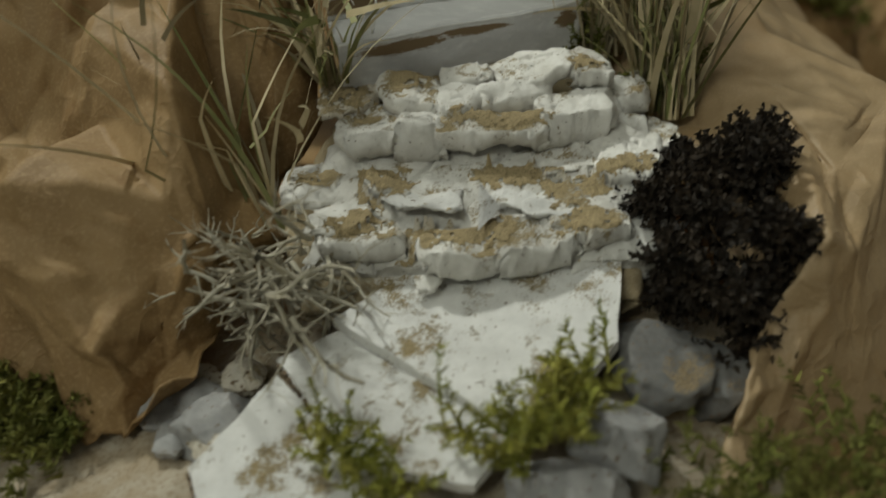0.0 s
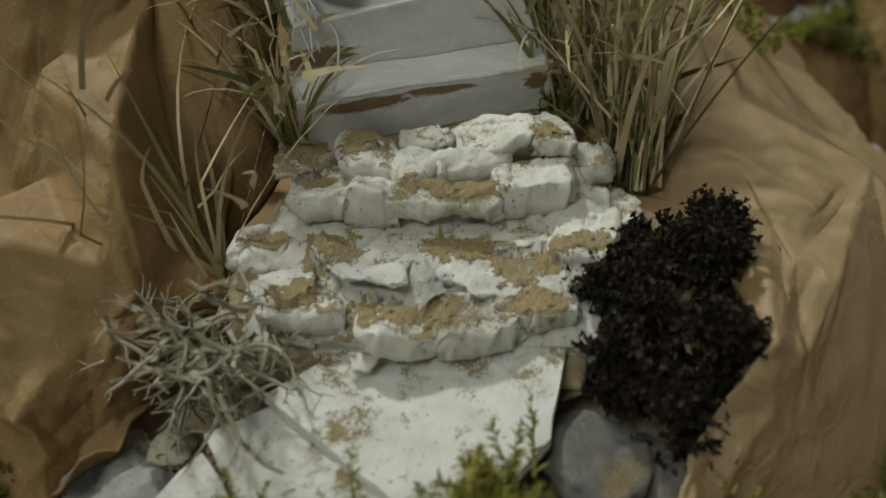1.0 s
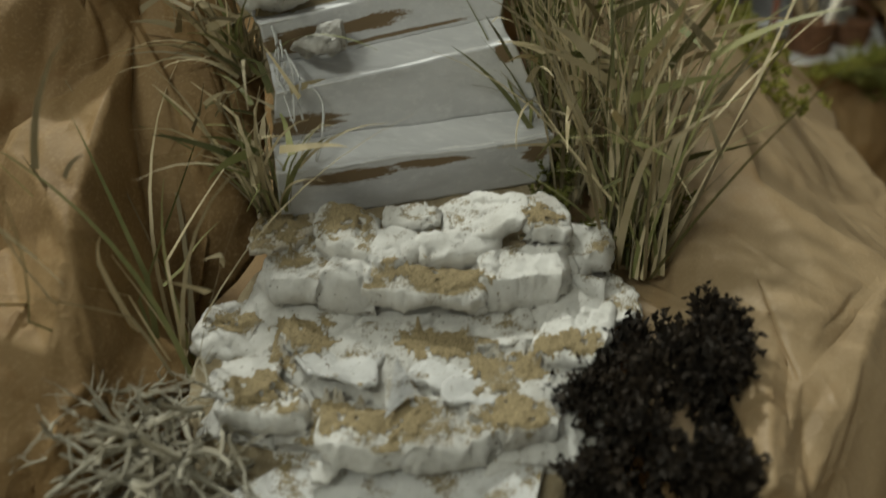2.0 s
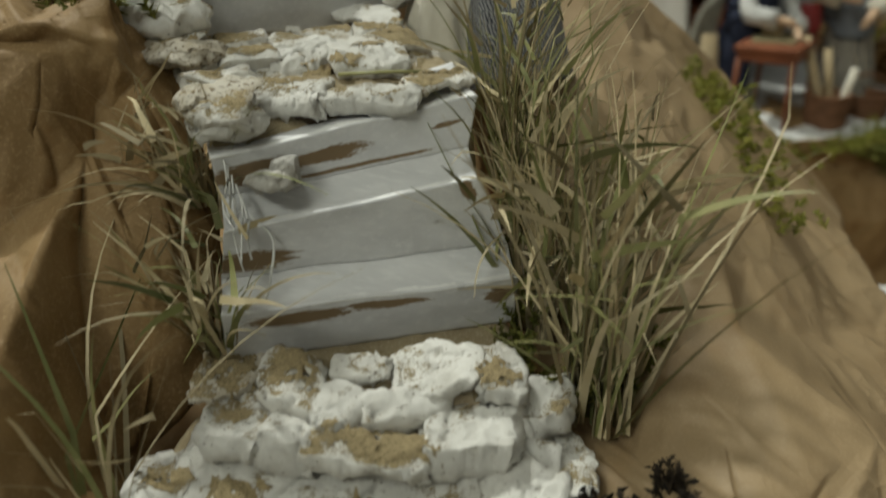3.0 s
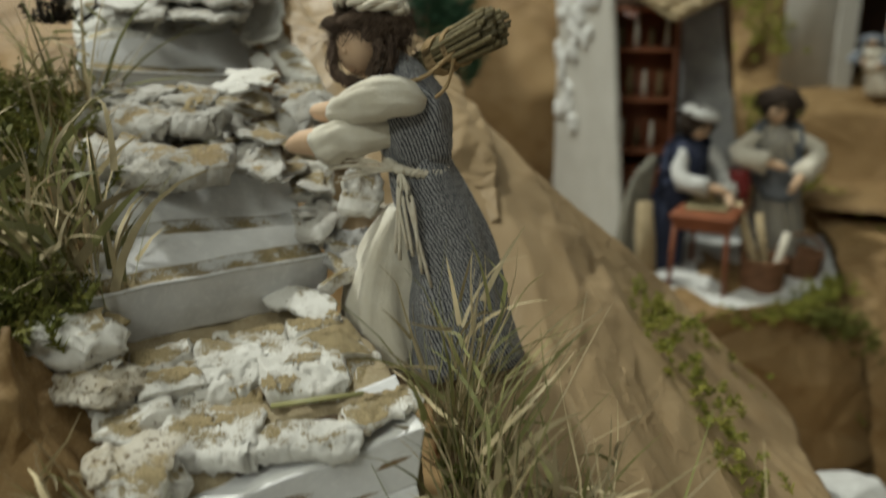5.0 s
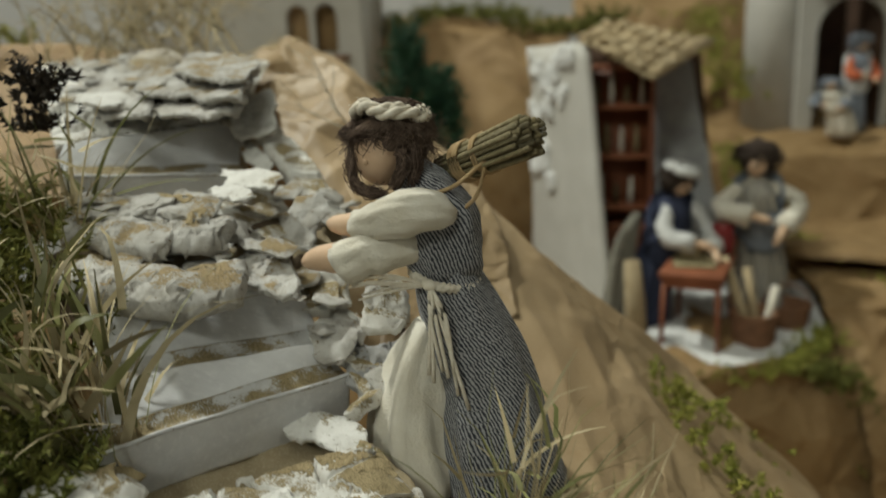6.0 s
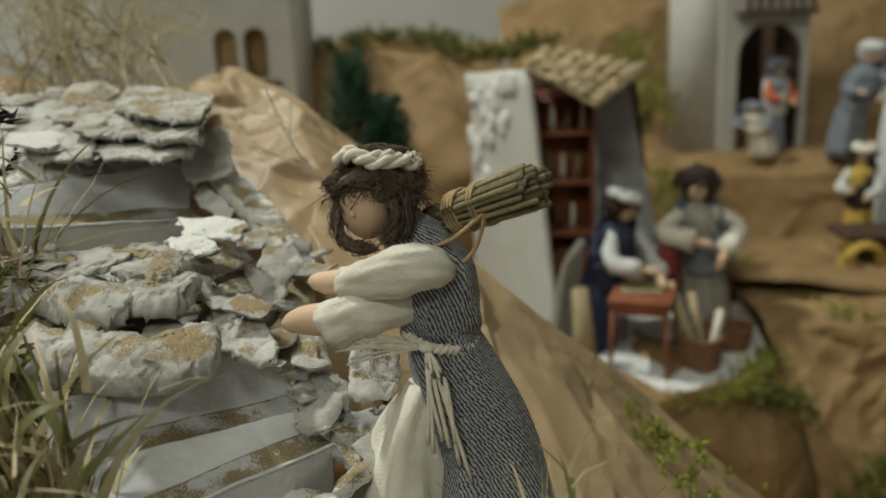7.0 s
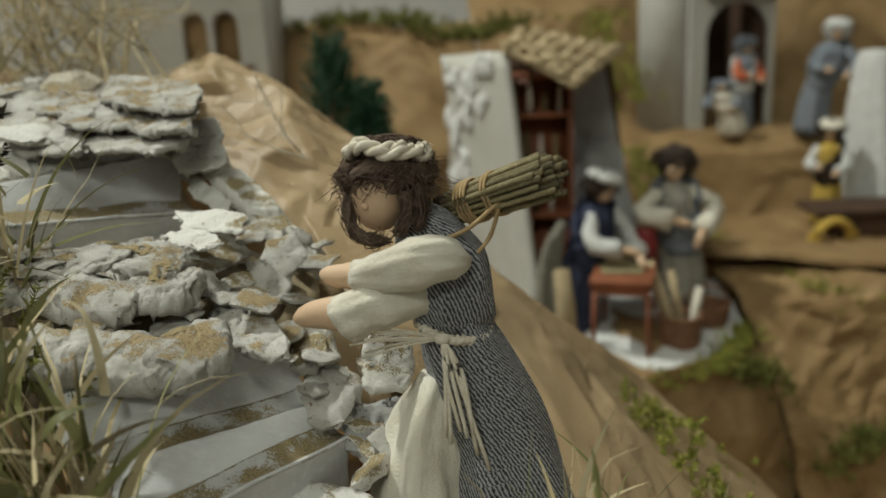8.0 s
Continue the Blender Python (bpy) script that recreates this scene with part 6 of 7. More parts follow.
twigs("lichen_clump", (-0.074, 0.408, 0.046), 44, 0.042, 0.0018, (0.10, -0.55, 0.05), 0.7, "tangle of pale grey lichen twigs beside the slabs", 41, TWIG, 2, 0.35, 0.014, "lichen")
twigs("dry_bush", (-0.31, 1.12, 0.425), 80, 0.105, 0.0013, (-0.15, 0.0, 0.9), 0.6, "dry leafless straw-coloured bush above the stairs", 42, STRAW, 3, 0.40, 0.05, "bush", "branch")

twigs("dry_twig", (-0.085, 0.955, 0.362), 2, 0.075, 0.0008, (-0.7, 0.1, 0.65), 0.25, "thin pale dry twig lying on the paper ridge", 44, TWIG, 2, 0.3, 0.004, "twig", "stem")
moss("moss_clump", [(-0.52, 1.06, 0.445), (-0.48, 1.07, 0.445), (-0.44, 1.08, 0.442)], MOSS, "green moss on the hilltop beside the stairs", 0.022, 34, per=14, spread=0.012)
moss("dried_flower", [(-0.255, 0.810, 0.404), (-0.251, 0.810, 0.414), (-0.261, 0.810, 0.386)], DARK, "dark brown dried flower cluster in the grass", 0.020, 33, leaf=0.007, width=0.002, count=10, up=0.4, per=16, spread=0.007, category="plant")

# threads of clear glue between the grass and the folded steps
GLUE = surface("clear_glue", [(0.72, 0.72, 0.70), (0.62, 0.62, 0.60)], (200, 900), 0.12, None, spec=0.8)
glue = thing("glue_thread", (-0.060, 0.545, 0.150), "thin shiny threads of dried clear glue on the card", "glue")
rng = random.Random(77)
for k in range(7):
    bm = bmesh.new()
    a = Vector((-0.074 + 0.003 * k, 0.556 - 0.002 * k, 0.188 - 0.004 * k))
    b = a + Vector((rng.uniform(0.004, 0.016), rng.uniform(-0.024, -0.008), -rng.uniform(0.025, 0.050)))
    tube(bm, spline([a, a.lerp(b, 0.35) + Vector((rng.gauss(0, 0.004), rng.gauss(0, 0.003), 0.002)), a.lerp(b, 0.7) + Vector((rng.gauss(0, 0.003), 0, 0)), b], 18), rng.uniform(0.0003, 0.0007), 6)
    part("thread", bm, GLUE, glue)

# ---- the figure with the bundle ----
def strand(bm, pts, r, slot, n=14, seg=6):
    tube(bm, [Vector(p) for p in spline(pts, n)], r, seg, slot)


def ring_rope(bm, centre, rx, ry, r, slot, tilt=Matrix(), twist=26, n=72):
    """Two strands twisted into a closed ring."""
    for ph in (0, math.pi):
        pts = []
        for k in range(n + 1):
            a = 6.28319 * k / n
            t = twist * a / 2 + ph
            pts.append(Vector(centre) + tilt.to_3x3() @ Vector(((rx + r * 0.6 * math.cos(t)) * math.cos(a), (ry + r * 0.6 * math.cos(t)) * math.sin(a), r * 0.6 * math.sin(t))))
        tube(bm, pts, r * 0.75, 6, slot, ends=False)


def hair_mass(bm, centre, radii, slot, rng, n=160, m=Matrix(), length=0.02, r=0.0012, core=1.0):
    """A woolly mass: a lumpy core under many fine wavy strands that follow it."""
    blob(bm, centre, [core * k for k in radii], slot, m, 0.22, 0.010)
    rot = m.to_3x3()
    for _ in range(n):
        a, b = rng.uniform(0, 6.283), rng.uniform(-0.9, 1.2)
        d = Vector((math.cos(a) * math.cos(b), math.sin(a) * math.cos(b), math.sin(b)))
        if (d.y < -0.35 and d.z < 0.35) or d.z > 0.75:
            continue
        side = d.cross(Vector((0, 0, 1))).normalized() * rng.choice((-1, 1)) * rng.uniform(0.2, 1.0)
        way = (side + Vector((0, 0, -1)) * rng.uniform(0.2, 1.0)).normalized()
        pts, lift, ph = [], rng.uniform(0.98, 1.22), rng.uniform(0, 6)
        for k in range(5):
            e = (d + way * k * 0.25 * length / radii[0]).normalized()
            h = lift + 0.03 * k * rng.random() + 0.05 * math.sin(ph + 2.2 * k)
            pts.append(Vector(centre) + rot @ Vector((e.x * radii[0], e.y * radii[1], e.z * radii[2])) * h)
        strand(bm, pts, r * rng.uniform(0.5, 1.0), slot, 9, 4)


def main_figure():
    rng = random.Random(8)
    bm = bmesh.new()
    # 0 twill, 1 cream, 2 clay, 3 wool, 4 rope
    folds_ = lambda i, a: 1 + 0.05 * math.sin(5 * a + i * 0.12) + 0.035 * math.sin(9 * a + 1 + 0.8 * math.sin(i * 0.3)) + 0.07 * noise.noise(Vector((math.cos(a) * 2.2, math.sin(a) * 2.2, i * 0.22)))
    axis = [(0.036, 0.730, 0.190), (0.031, 0.735, 0.218), (0.027, 0.742, 0.246), (0.018, 0.744, 0.275), (0.010, 0.744, 0.298), (0.007, 0.745, 0.312)]
    tube(bm, spline(axis, 22), [(0.035 - 0.0195 * (k / 21) ** 0.8, 0.037 - 0.0205 * (k / 21) ** 0.75) for k in range(22)], 40, 0, wobble=folds_, side=(0, 1, 0))
    # cream underskirt that shows at the open front
    tube(bm, spline([(-0.008, 0.728, 0.190), (-0.013, 0.733, 0.222), (-0.011, 0.738, 0.250), (-0.001, 0.742, 0.280)], 14), [(0.029 - 0.018 * (k / 13) ** 1.6, 0.026 - 0.016 * (k / 13) ** 1.6) for k in range(14)], 36, 1,
         wobble=lambda i, a: 1 + 0.13 * math.sin(4 * a + i * 0.3) + 0.07 * math.sin(9 * a + i * 0.1) + 0.10 * noise.noise(Vector((math.cos(a) * 2, math.sin(a) * 2, i * 0.3))), side=(0, 1, 0))
    # bodice
    tube(bm, spline([(0.007, 0.745, 0.308), (0.006, 0.745, 0.325), (0.002, 0.748, 0.342), (-0.006, 0.752, 0.356), (-0.014, 0.755, 0.366)], 14),
         [(0.0165, 0.018), (0.0175, 0.020), (0.018, 0.021), (0.0185, 0.0215), (0.0185, 0.0215), (0.0185, 0.021), (0.018, 0.0205), (0.0175, 0.019), (0.0165, 0.018), (0.015, 0.016), (0.0135, 0.014), (0.0115, 0.012), (0.010, 0.010), (0.009, 0.009)], 30, 0,
         wobble=lambda i, a: 1 + 0.04 * math.sin(6 * a + i * 0.5) + 0.16 * noise.noise(Vector((math.cos(a) * 2, math.sin(a) * 2, i * 0.45))), side=(0, 1, 0))
    puff = lambda i, a: 1 + 0.04 * math.sin(3 * a + i * 0.4) + 0.10 * noise.noise(Vector((math.cos(a) * 3.5, math.sin(a) * 3.5, i * 0.28 + 4))) + 0.16 * noise.noise(Vector((math.cos(a) * 1.6, math.sin(a) * 1.6, i * 0.35))) + 0.06 * noise.noise(Vector((math.cos(a) * 4, math.sin(a) * 4, i * 0.9)))
    # sleeves and forearms
    tube(bm, spline([(0.014, 0.731, 0.343), (0.003, 0.724, 0.347), (-0.012, 0.722, 0.346), (-0.026, 0.728, 0.341), (-0.037, 0.736, 0.337)], 16),
         [0.005, 0.0072, 0.0092, 0.0104, 0.0112, 0.0116, 0.0118, 0.0117, 0.0114, 0.0110, 0.0104, 0.0097, 0.009, 0.0086, 0.0084, 0.0085], 48, 1, wobble=puff, flat=0.80)
    tube(bm, spline([(-0.034, 0.737, 0.338), (-0.046, 0.744, 0.336), (-0.056, 0.749, 0.336)], 8), [0.0065, 0.0068, 0.0066, 0.006, 0.0058, 0.005, 0.0042, 0.0022], 12, 2)
    tube(bm, spline([(0.000, 0.738, 0.328), (-0.016, 0.733, 0.326), (-0.032, 0.732, 0.324), (-0.046, 0.734, 0.316)], 14),
         [0.006, 0.008, 0.0095, 0.0105, 0.0112, 0.0118, 0.012, 0.0122, 0.0118, 0.0116, 0.0116, 0.0118, 0.0121, 0.0126], 48, 1, wobble=puff, flat=0.85)
    tube(bm, spline([(-0.044, 0.735, 0.320), (-0.058, 0.739, 0.319), (-0.070, 0.742, 0.316)], 8), [0.008, 0.0085, 0.0082, 0.0075, 0.007, 0.006, 0.0048, 0.0022], 12, 2)
    # head, hair, hat
    below = len(bm.verts)
    tilt = pose(0, 0, 0, 12, -10, 8)
    tube(bm, [(-0.015, 0.755, 0.360), (-0.019, 0.755, 0.372)], 0.008, 12, 2)
    blob(bm, (-0.0268, 0.752, 0.3715), (0.0158, 0.0160, 0.0190), 2, tilt)
    blob(bm, (-0.033, 0.7385, 0.3705), (0.0022, 0.0032, 0.0026), 2, tilt, sub=2)
    hair_mass(bm, (-0.0205, 0.7585, 0.3835), (0.0228, 0.0205, 0.0172), 3, rng, 2200, tilt, 0.014, 0.00022)
    hair_mass(bm, (-0.0270, 0.7440, 0.3895), (0.0185, 0.0085, 0.0060), 3, rng, 700, tilt, 0.014, 0.00024, 0.72)
    for pts in ([(-0.012, 0.740, 0.376), (-0.010, 0.735, 0.368), (-0.013, 0.733, 0.359), (-0.016, 0.733, 0.356)],
                [(-0.042, 0.747, 0.374), (-0.0425, 0.741, 0.364), (-0.039, 0.738, 0.3555), (-0.033, 0.737, 0.352), (-0.027, 0.738, 0.3525)],
                [(-0.036, 0.737, 0.354), (-0.030, 0.735, 0.3505), (-0.024, 0.736, 0.3515)],
                [(-0.004, 0.745, 0.378), (-0.003, 0.738, 0.366), (-0.005, 0.735, 0.357)]):
        thick = list(np.interp(np.linspace(0, 1, 30), (0, 0.2, 0.6, 1), (0.0018, 0.0022, 0.0017, 0.0008)))
        strand(bm, pts, thick, 3, 30, 10)
        for _ in range(90):
            j = [Vector(p) + Vector((rng.gauss(0, 0.0020), rng.gauss(0, 0.0020), rng.gauss(0, 0.0018))) for p in pts]
            strand(bm, j, 0.00026, 3, 14, 4)
    hat_tilt = pose(0, 0, 0, -17, 4, 0)
    for lay, lift, fat, turns in ((0.0, 0.0006, 0.0024, 7), (0.0026, 0.0040, 0.0019, 9)):
        for ph in (0.0, 3.1416):
            pts, thick = [], []
            for k in range(97):
                a = 6.28319 * k / 96
                t = turns * a + ph + lay * 900 + 0.5 * math.sin(3 * a + lay * 700)
                sway = 0.0016 * math.sin(2 * a + 0.8) + 0.0012 * math.sin(5 * a + 400 * lay)
                c = Vector((-0.020, 0.757, 0.3935 + lift)) + hat_tilt.to_3x3() @ Vector(((0.0212 - lay + fat * 0.8 * math.cos(t)) * math.cos(a), (0.0192 - lay + fat * 0.8 * math.cos(t)) * math.sin(a), fat * 0.8 * math.sin(t) + sway))
                pts.append(c)
                thick.append(fat * (1 + 0.14 * math.sin(7 * a + ph)) if k < 96 else fat * (1 + 0.14 * math.sin(ph)))
            tube(bm, pts, thick, 8, 4, ends=False)
    for _ in range(160):
        a = rng.uniform(0, 6.283)
        p = Vector((-0.020, 0.757, 0.3950)) + hat_tilt.to_3x3() @ Vector((0.0225 * math.cos(a), 0.0205 * math.sin(a), rng.uniform(-0.003, 0.006)))
        way = Vector((math.cos(a) + rng.gauss(0, 0.8), math.sin(a) + rng.gauss(0, 0.8), rng.gauss(0, 0.8))).normalized() * rng.uniform(0.0015, 0.004)
        strand(bm, [p, p + way * 0.6, p + way + Vector((0, 0, -0.0008))], 0.00012, 4, 5, 3)
    for k in range(5):
        q = Vector((-0.0025, 0.754, 0.397)) + Vector((rng.uniform(-0.001, 0.002), rng.uniform(-0.002, 0.002), rng.uniform(-0.001, 0.002)))
        strand(bm, [q, q + Vector((0.003, -0.003, 0.002)), q + Vector((0.004, -0.005, -0.002 - 0.003 * rng.random()))], 0.0009, 4, 6, 5)
    hair_mass(bm, (-0.019, 0.762, 0.3985), (0.0165, 0.0140, 0.0062), 3, rng, 500, hat_tilt, 0.012, 0.0004)
    for _ in range(760):
        a, b = rng.uniform(0, 6.283), rng.uniform(-0.7, 0.9)
        d = Vector((math.cos(a) * math.cos(b), math.sin(a) * math.cos(b), math.sin(b)))
        if d.y < -0.5 and d.x < 0.45 and d.z < 0.5:
            continue
        p = Vector((-0.0195, 0.7585, 0.380)) + Vector((d.x * 0.0245, d.y * 0.0215, d.z * 0.0185))
        way = (d * rng.uniform(0.1, 0.7) + Vector((rng.gauss(0, 0.6), rng.gauss(0, 0.6), -0.5))).normalized()
        strand(bm, [p, p + way * 0.004 + Vector((rng.gauss(0, 0.001), rng.gauss(0, 0.001), 0)), p + way * 0.011 + Vector((rng.gauss(0, 0.003), rng.gauss(0, 0.003), rng.gauss(0, 0.003)))], 0.00018, 3, 6, 3)
    bm.verts.ensure_lookup_table()
    crown = Vector((-0.020, 0.752, 0.3715))
    for v in bm.verts[below:]:
        v.co = crown + (v.co - crown) * 0.87
    # belt with hanging fringe
    ring_rope(bm, (0.007, 0.745, 0.3095), 0.0182, 0.0192, 0.0024, 4, pose(0, 0, 0, 10, 12, 0), 40)
    knot = Vector((0.001, 0.7255, 0.3075))
    blob(bm, knot, (0.004, 0.003, 0.003), 4, sub=2)
    for k in range(7):
        end = knot + Vector((rng.uniform(-0.002, 0.022), -0.012 + rng.uniform(-0.004, 0.002), -0.05 + rng.uniform(-0.014, 0.012)))
        strand(bm, [knot, knot.lerp(end, 0.4) + Vector((rng.gauss(0, 0.002), -0.003, 0.002)), end], 0.0011, 4, 10, 5)
    for k in range(9):
        end = knot + Vector((-0.038 + rng.uniform(-0.008, 0.006), 0.006, rng.uniform(-0.010, 0.006)))
        strand(bm, [knot, knot.lerp(end, 0.5) + Vector((0, -0.002, rng.uniform(0.0, 0.004))), end], 0.0006, 4, 8, 4)
    ob = mesh_object("wood_gatherer_doll", bm, [TWILL, CREAM, CLAY, WOOL, ROPE])
    return tagged(ob, "cloth doll in dark twill robe, cream sleeves and rope hat band", "doll")


main_figure()


def reed_bundle(a, b, r, label):
    rng = random.Random(3)
    a, b = Vector(a), Vector(b)
    ob = thing("reed_bundle", a, label, "bundle")
    d = (b - a).normalized()
    u = d.orthogonal().normalized()
    v = d.cross(u)
    for k in range(52):
        ang, rad = k * 2.39996, r * math.sqrt((k + 0.5) / 52)
        off = u * math.cos(ang) * rad + v * math.sin(ang) * rad
        bm = bmesh.new()
        s, e = a + off * 0.75 - d * rng.uniform(0, 0.006), b + off * 1.15 + d * rng.uniform(-0.007, 0.005)
        mid = s.lerp(e, 0.5) + off * 0.08
        tube(bm, spline([s, mid, e], 5), rng.uniform(0.0009, 0.0017), 6, 0)
        part("reed", bm, REED, ob)
    for f, turns in ((0.30, 4), (0.52, 2)):
        bm = bmesh.new()
        pts = []
        for k in range(turns * 16 + 1):
            t = 6.28319 * k / 16
            pts.append(a.lerp(b, f) + d * (k / (turns * 16) - 0.5) * 0.0022 * turns + (u * math.cos(t) + v * math.sin(t)) * (r * 1.02 + 0.001))
        tube(bm, pts, 0.0009, 5, 0)
        part("twine", bm, TWINE, ob, "jute twine wound round the reeds")
    bm = bmesh.new()
    strand(bm, [a.lerp(b, 0.52) + Vector((0, -r, -0.002)), (0.016, 0.735, 0.358), (0.002, 0.734, 0.353)], 0.0011, 0)
    strand(bm, [a.lerp(b, 0.52) + Vector((0, -r, -0.003)), (0.026, 0.738, 0.352), (0.016, 0.733, 0.343)], 0.0011, 0)
    part("sling", bm, TWINE, ob, "jute cord sling")
    return ob


reed_bundle((0.006, 0.766, 0.360), (0.0550, 0.722, 0.384), 0.0094, "bundle of dry reeds tied with jute twine on the doll's back")


# ---- small dolls of the workshops ----
def small_doll(name, place, height, yaw, robe, sleeve, hair, cap, label, shawl, lean=(0, 0), reach=(0.16, -0.12, -0.08), turn=0, seed=1, flare=False, cloak=False, wide=1.0):
    """Plain doll: robe, shawl, two sleeves, head, hair and cap in one mesh."""
    rng = random.Random(seed)
    h = height
    bm = bmesh.new()
    lx, ly = lean
    ax = [(0, 0, 0), (lx * 0.2 * h, ly * 0.2 * h, 0.3 * h), (lx * 0.5 * h, ly * 0.5 * h, 0.54 * h), (lx * 0.8 * h, ly * 0.8 * h, 0.70 * h), (lx * h, ly * h, 0.79 * h)]
    ph = rng.uniform(0, 6)
    tube(bm, spline(ax, 16), [h * 0.84 * r for r in (0.165, 0.165, 0.16, 0.152, 0.145, 0.135, 0.125, 0.118, 0.112, 0.115, 0.122, 0.125, 0.12, 0.10, 0.07, 0.045)], 36, 0,
         wobble=lambda i, a: 1 + 0.09 * math.sin(5 * a + i * 0.25 + ph) + 0.06 * math.sin(11 * a + ph), side=(0, 1, 0))
    # shawl wound over one shoulder down to the other hip
    c = spline(ax, 16)
    for row, (lo, hi) in enumerate(((6, 13), (7, 14))):
        pts = []
        for k in range(25):
            a = 6.28319 * k / 24
            f = 0.5 + 0.5 * math.sin(a + 0.6 * row)
            q = Vector(c[int(lo + (hi - lo) * f)])
            pts.append(q + Vector((math.cos(a) * 0.115 * h, math.sin(a) * 0.112 * h, 0)))
        tube(bm, pts, [(0.070 * h, 0.018 * h)] * 25, 8, 5, ends=False)
    if cloak:
        # cloak that slips from the shoulder down to the floor
        for q in range(5):
            x = -0.09 - 0.030 * q
            tube(bm, spline([(x * 0.6 * h, 0.02 * h, 0.70 * h - 0.02 * q * h), (x * h, (0.03 + 0.02 * (q % 2)) * h, 0.45 * h), (x * 1.25 * h, 0.02 * h, 0.2 * h), (x * 1.4 * h, (0.04 - 0.05 * (q % 2)) * h, 0.0)], 12),
                 [(0.030 * h + 0.002 * h * k, 0.022 * h) for k in range(12)], 10, 6, wobble=lambda i, a: 1 + 0.12 * math.sin(3 * a + i * 0.5 + q))
    top = Vector(ax[-1])
    for s in (-1, 1):
        sh = top + Vector((s * 0.088 * h, 0, -0.05 * h))
        el = sh + (Vector((s * 0.13 * h, -0.07 * h, -0.08 * h)) if flare else Vector((s * 0.07 * h, -0.07 * h, -0.15 * h)))
        ha = el + Vector((-s * reach[0] * 0.6 * h, reach[1] * h, reach[2] * h * (1 if s > 0 else 0.3)))
        tube(bm, spline([sh, el, el.lerp(ha, 0.7)], 8), [h * r for r in ((0.032, 0.036, 0.040, 0.044, 0.048, 0.053, 0.058, 0.060) if flare else (0.036, 0.043, 0.046, 0.048, 0.050, 0.052, 0.053, 0.053))], 14, 1, wobble=lambda i, a: 1 + 0.14 * math.sin(3 * a + 1.7 * i) + 0.08 * math.sin(5 * a))
        tube(bm, [el.lerp(ha, 0.6), el.lerp(ha, 1.0), ha + (ha - el) * 0.15], [h * 0.024, h * 0.024, h * 0.012], 8, 2)
    nod = pose(0, 0, 0, 16, 6, turn)
    hc = top + Vector((0, -0.02 * h, 0.085 * h))
    blob(bm, hc, (0.058 * h, 0.06 * h, 0.078 * h), 2, nod)
    hair_mass(bm, hc + nod.to_3x3() @ Vector((0, 0.035 * h, 0.022 * h)), (0.105 * h, 0.085 * h, 0.092 * h), 3, rng, 110, nod, 0.10 * h, 0.006 * h)
    if cap:
        up = nod.to_3x3()
        tube(bm, [hc + up @ Vector((0, 0.025 * h, z * h)) for z in (0.055, 0.070, 0.098, 0.112)], [0.102 * h, 0.116 * h, 0.092 * h, 0.03 * h], 18, 4, wobble=lambda i, a: 1 + 0.05 * math.sin(6 * a))
    ob = mesh_object(name, bm, [robe, sleeve, CLAY, hair, cap or hair, shawl, FLAX])
    ob.matrix_world = pose(*place, 0, 0, yaw) @ Matrix.Diagonal((wide, wide, 1, 1))
    return tagged(ob, label, "doll")


small_doll("basket_maker_doll", (0.386, 1.545, -0.004), 0.272, 12, STRIPED, CREAM, DARKHAIR, None, "standing cloth doll in striped robe with grey-blue shawl", GREYCLOTH, (-0.10, -0.06), (0.3, -0.14, -0.16), -25, 2, flare=True)
small_doll("table_worker_doll", (0.207, 1.500, -0.004), 0.248, 35, BLUE, WHITECLOTH, DARKHAIR, WHITECLOTH, "cloth doll in navy waistcoat with white cap behind the table", BLUE, (0.14, -0.12), (0.2, -0.2, -0.12), 10, 3, cloak=True)
small_doll("balcony_doll", (0.745, 2.245, 0.18), 0.215, 20, GREYCLOTH, ORANGE, GREYCLOTH, GREYCLOTH, "doll in grey robe with orange sleeves in the arched doorway", WHITECLOTH, (0.06, 0), seed=4)
small_doll("kneeling_doll", (0.705, 2.175, 0.18), 0.125, -10, CREAM, GREYCLOTH, GREYCLOTH, None, "low doll in cream robe and grey shawl before the doorway", CREAM, (-0.15, -0.1), seed=5, wide=1.7)
small_doll("shepherd_doll", (0.845, 2.10, 0.185), 0.24, -20, GREYCLOTH, GREYCLOTH, WHITECLOTH, WHITECLOTH, "doll in grey-blue robe with white headcloth", GREYCLOTH, (0.17, -0.08), seed=6)
small_doll("seller_doll", (0.770, 1.86, 0.04), 0.205, -30, OCHRE, WHITECLOTH, DARKHAIR, CREAM, "doll in ochre robe with white sleeves behind a stall", DARKHAIR, seed=7)


# ---- the open workshop ----
workshop = thing("workshop", (0.2, 1.55, -0.006), "small open workshop with white board wall, cork roof and wooden shelves", "workshop")


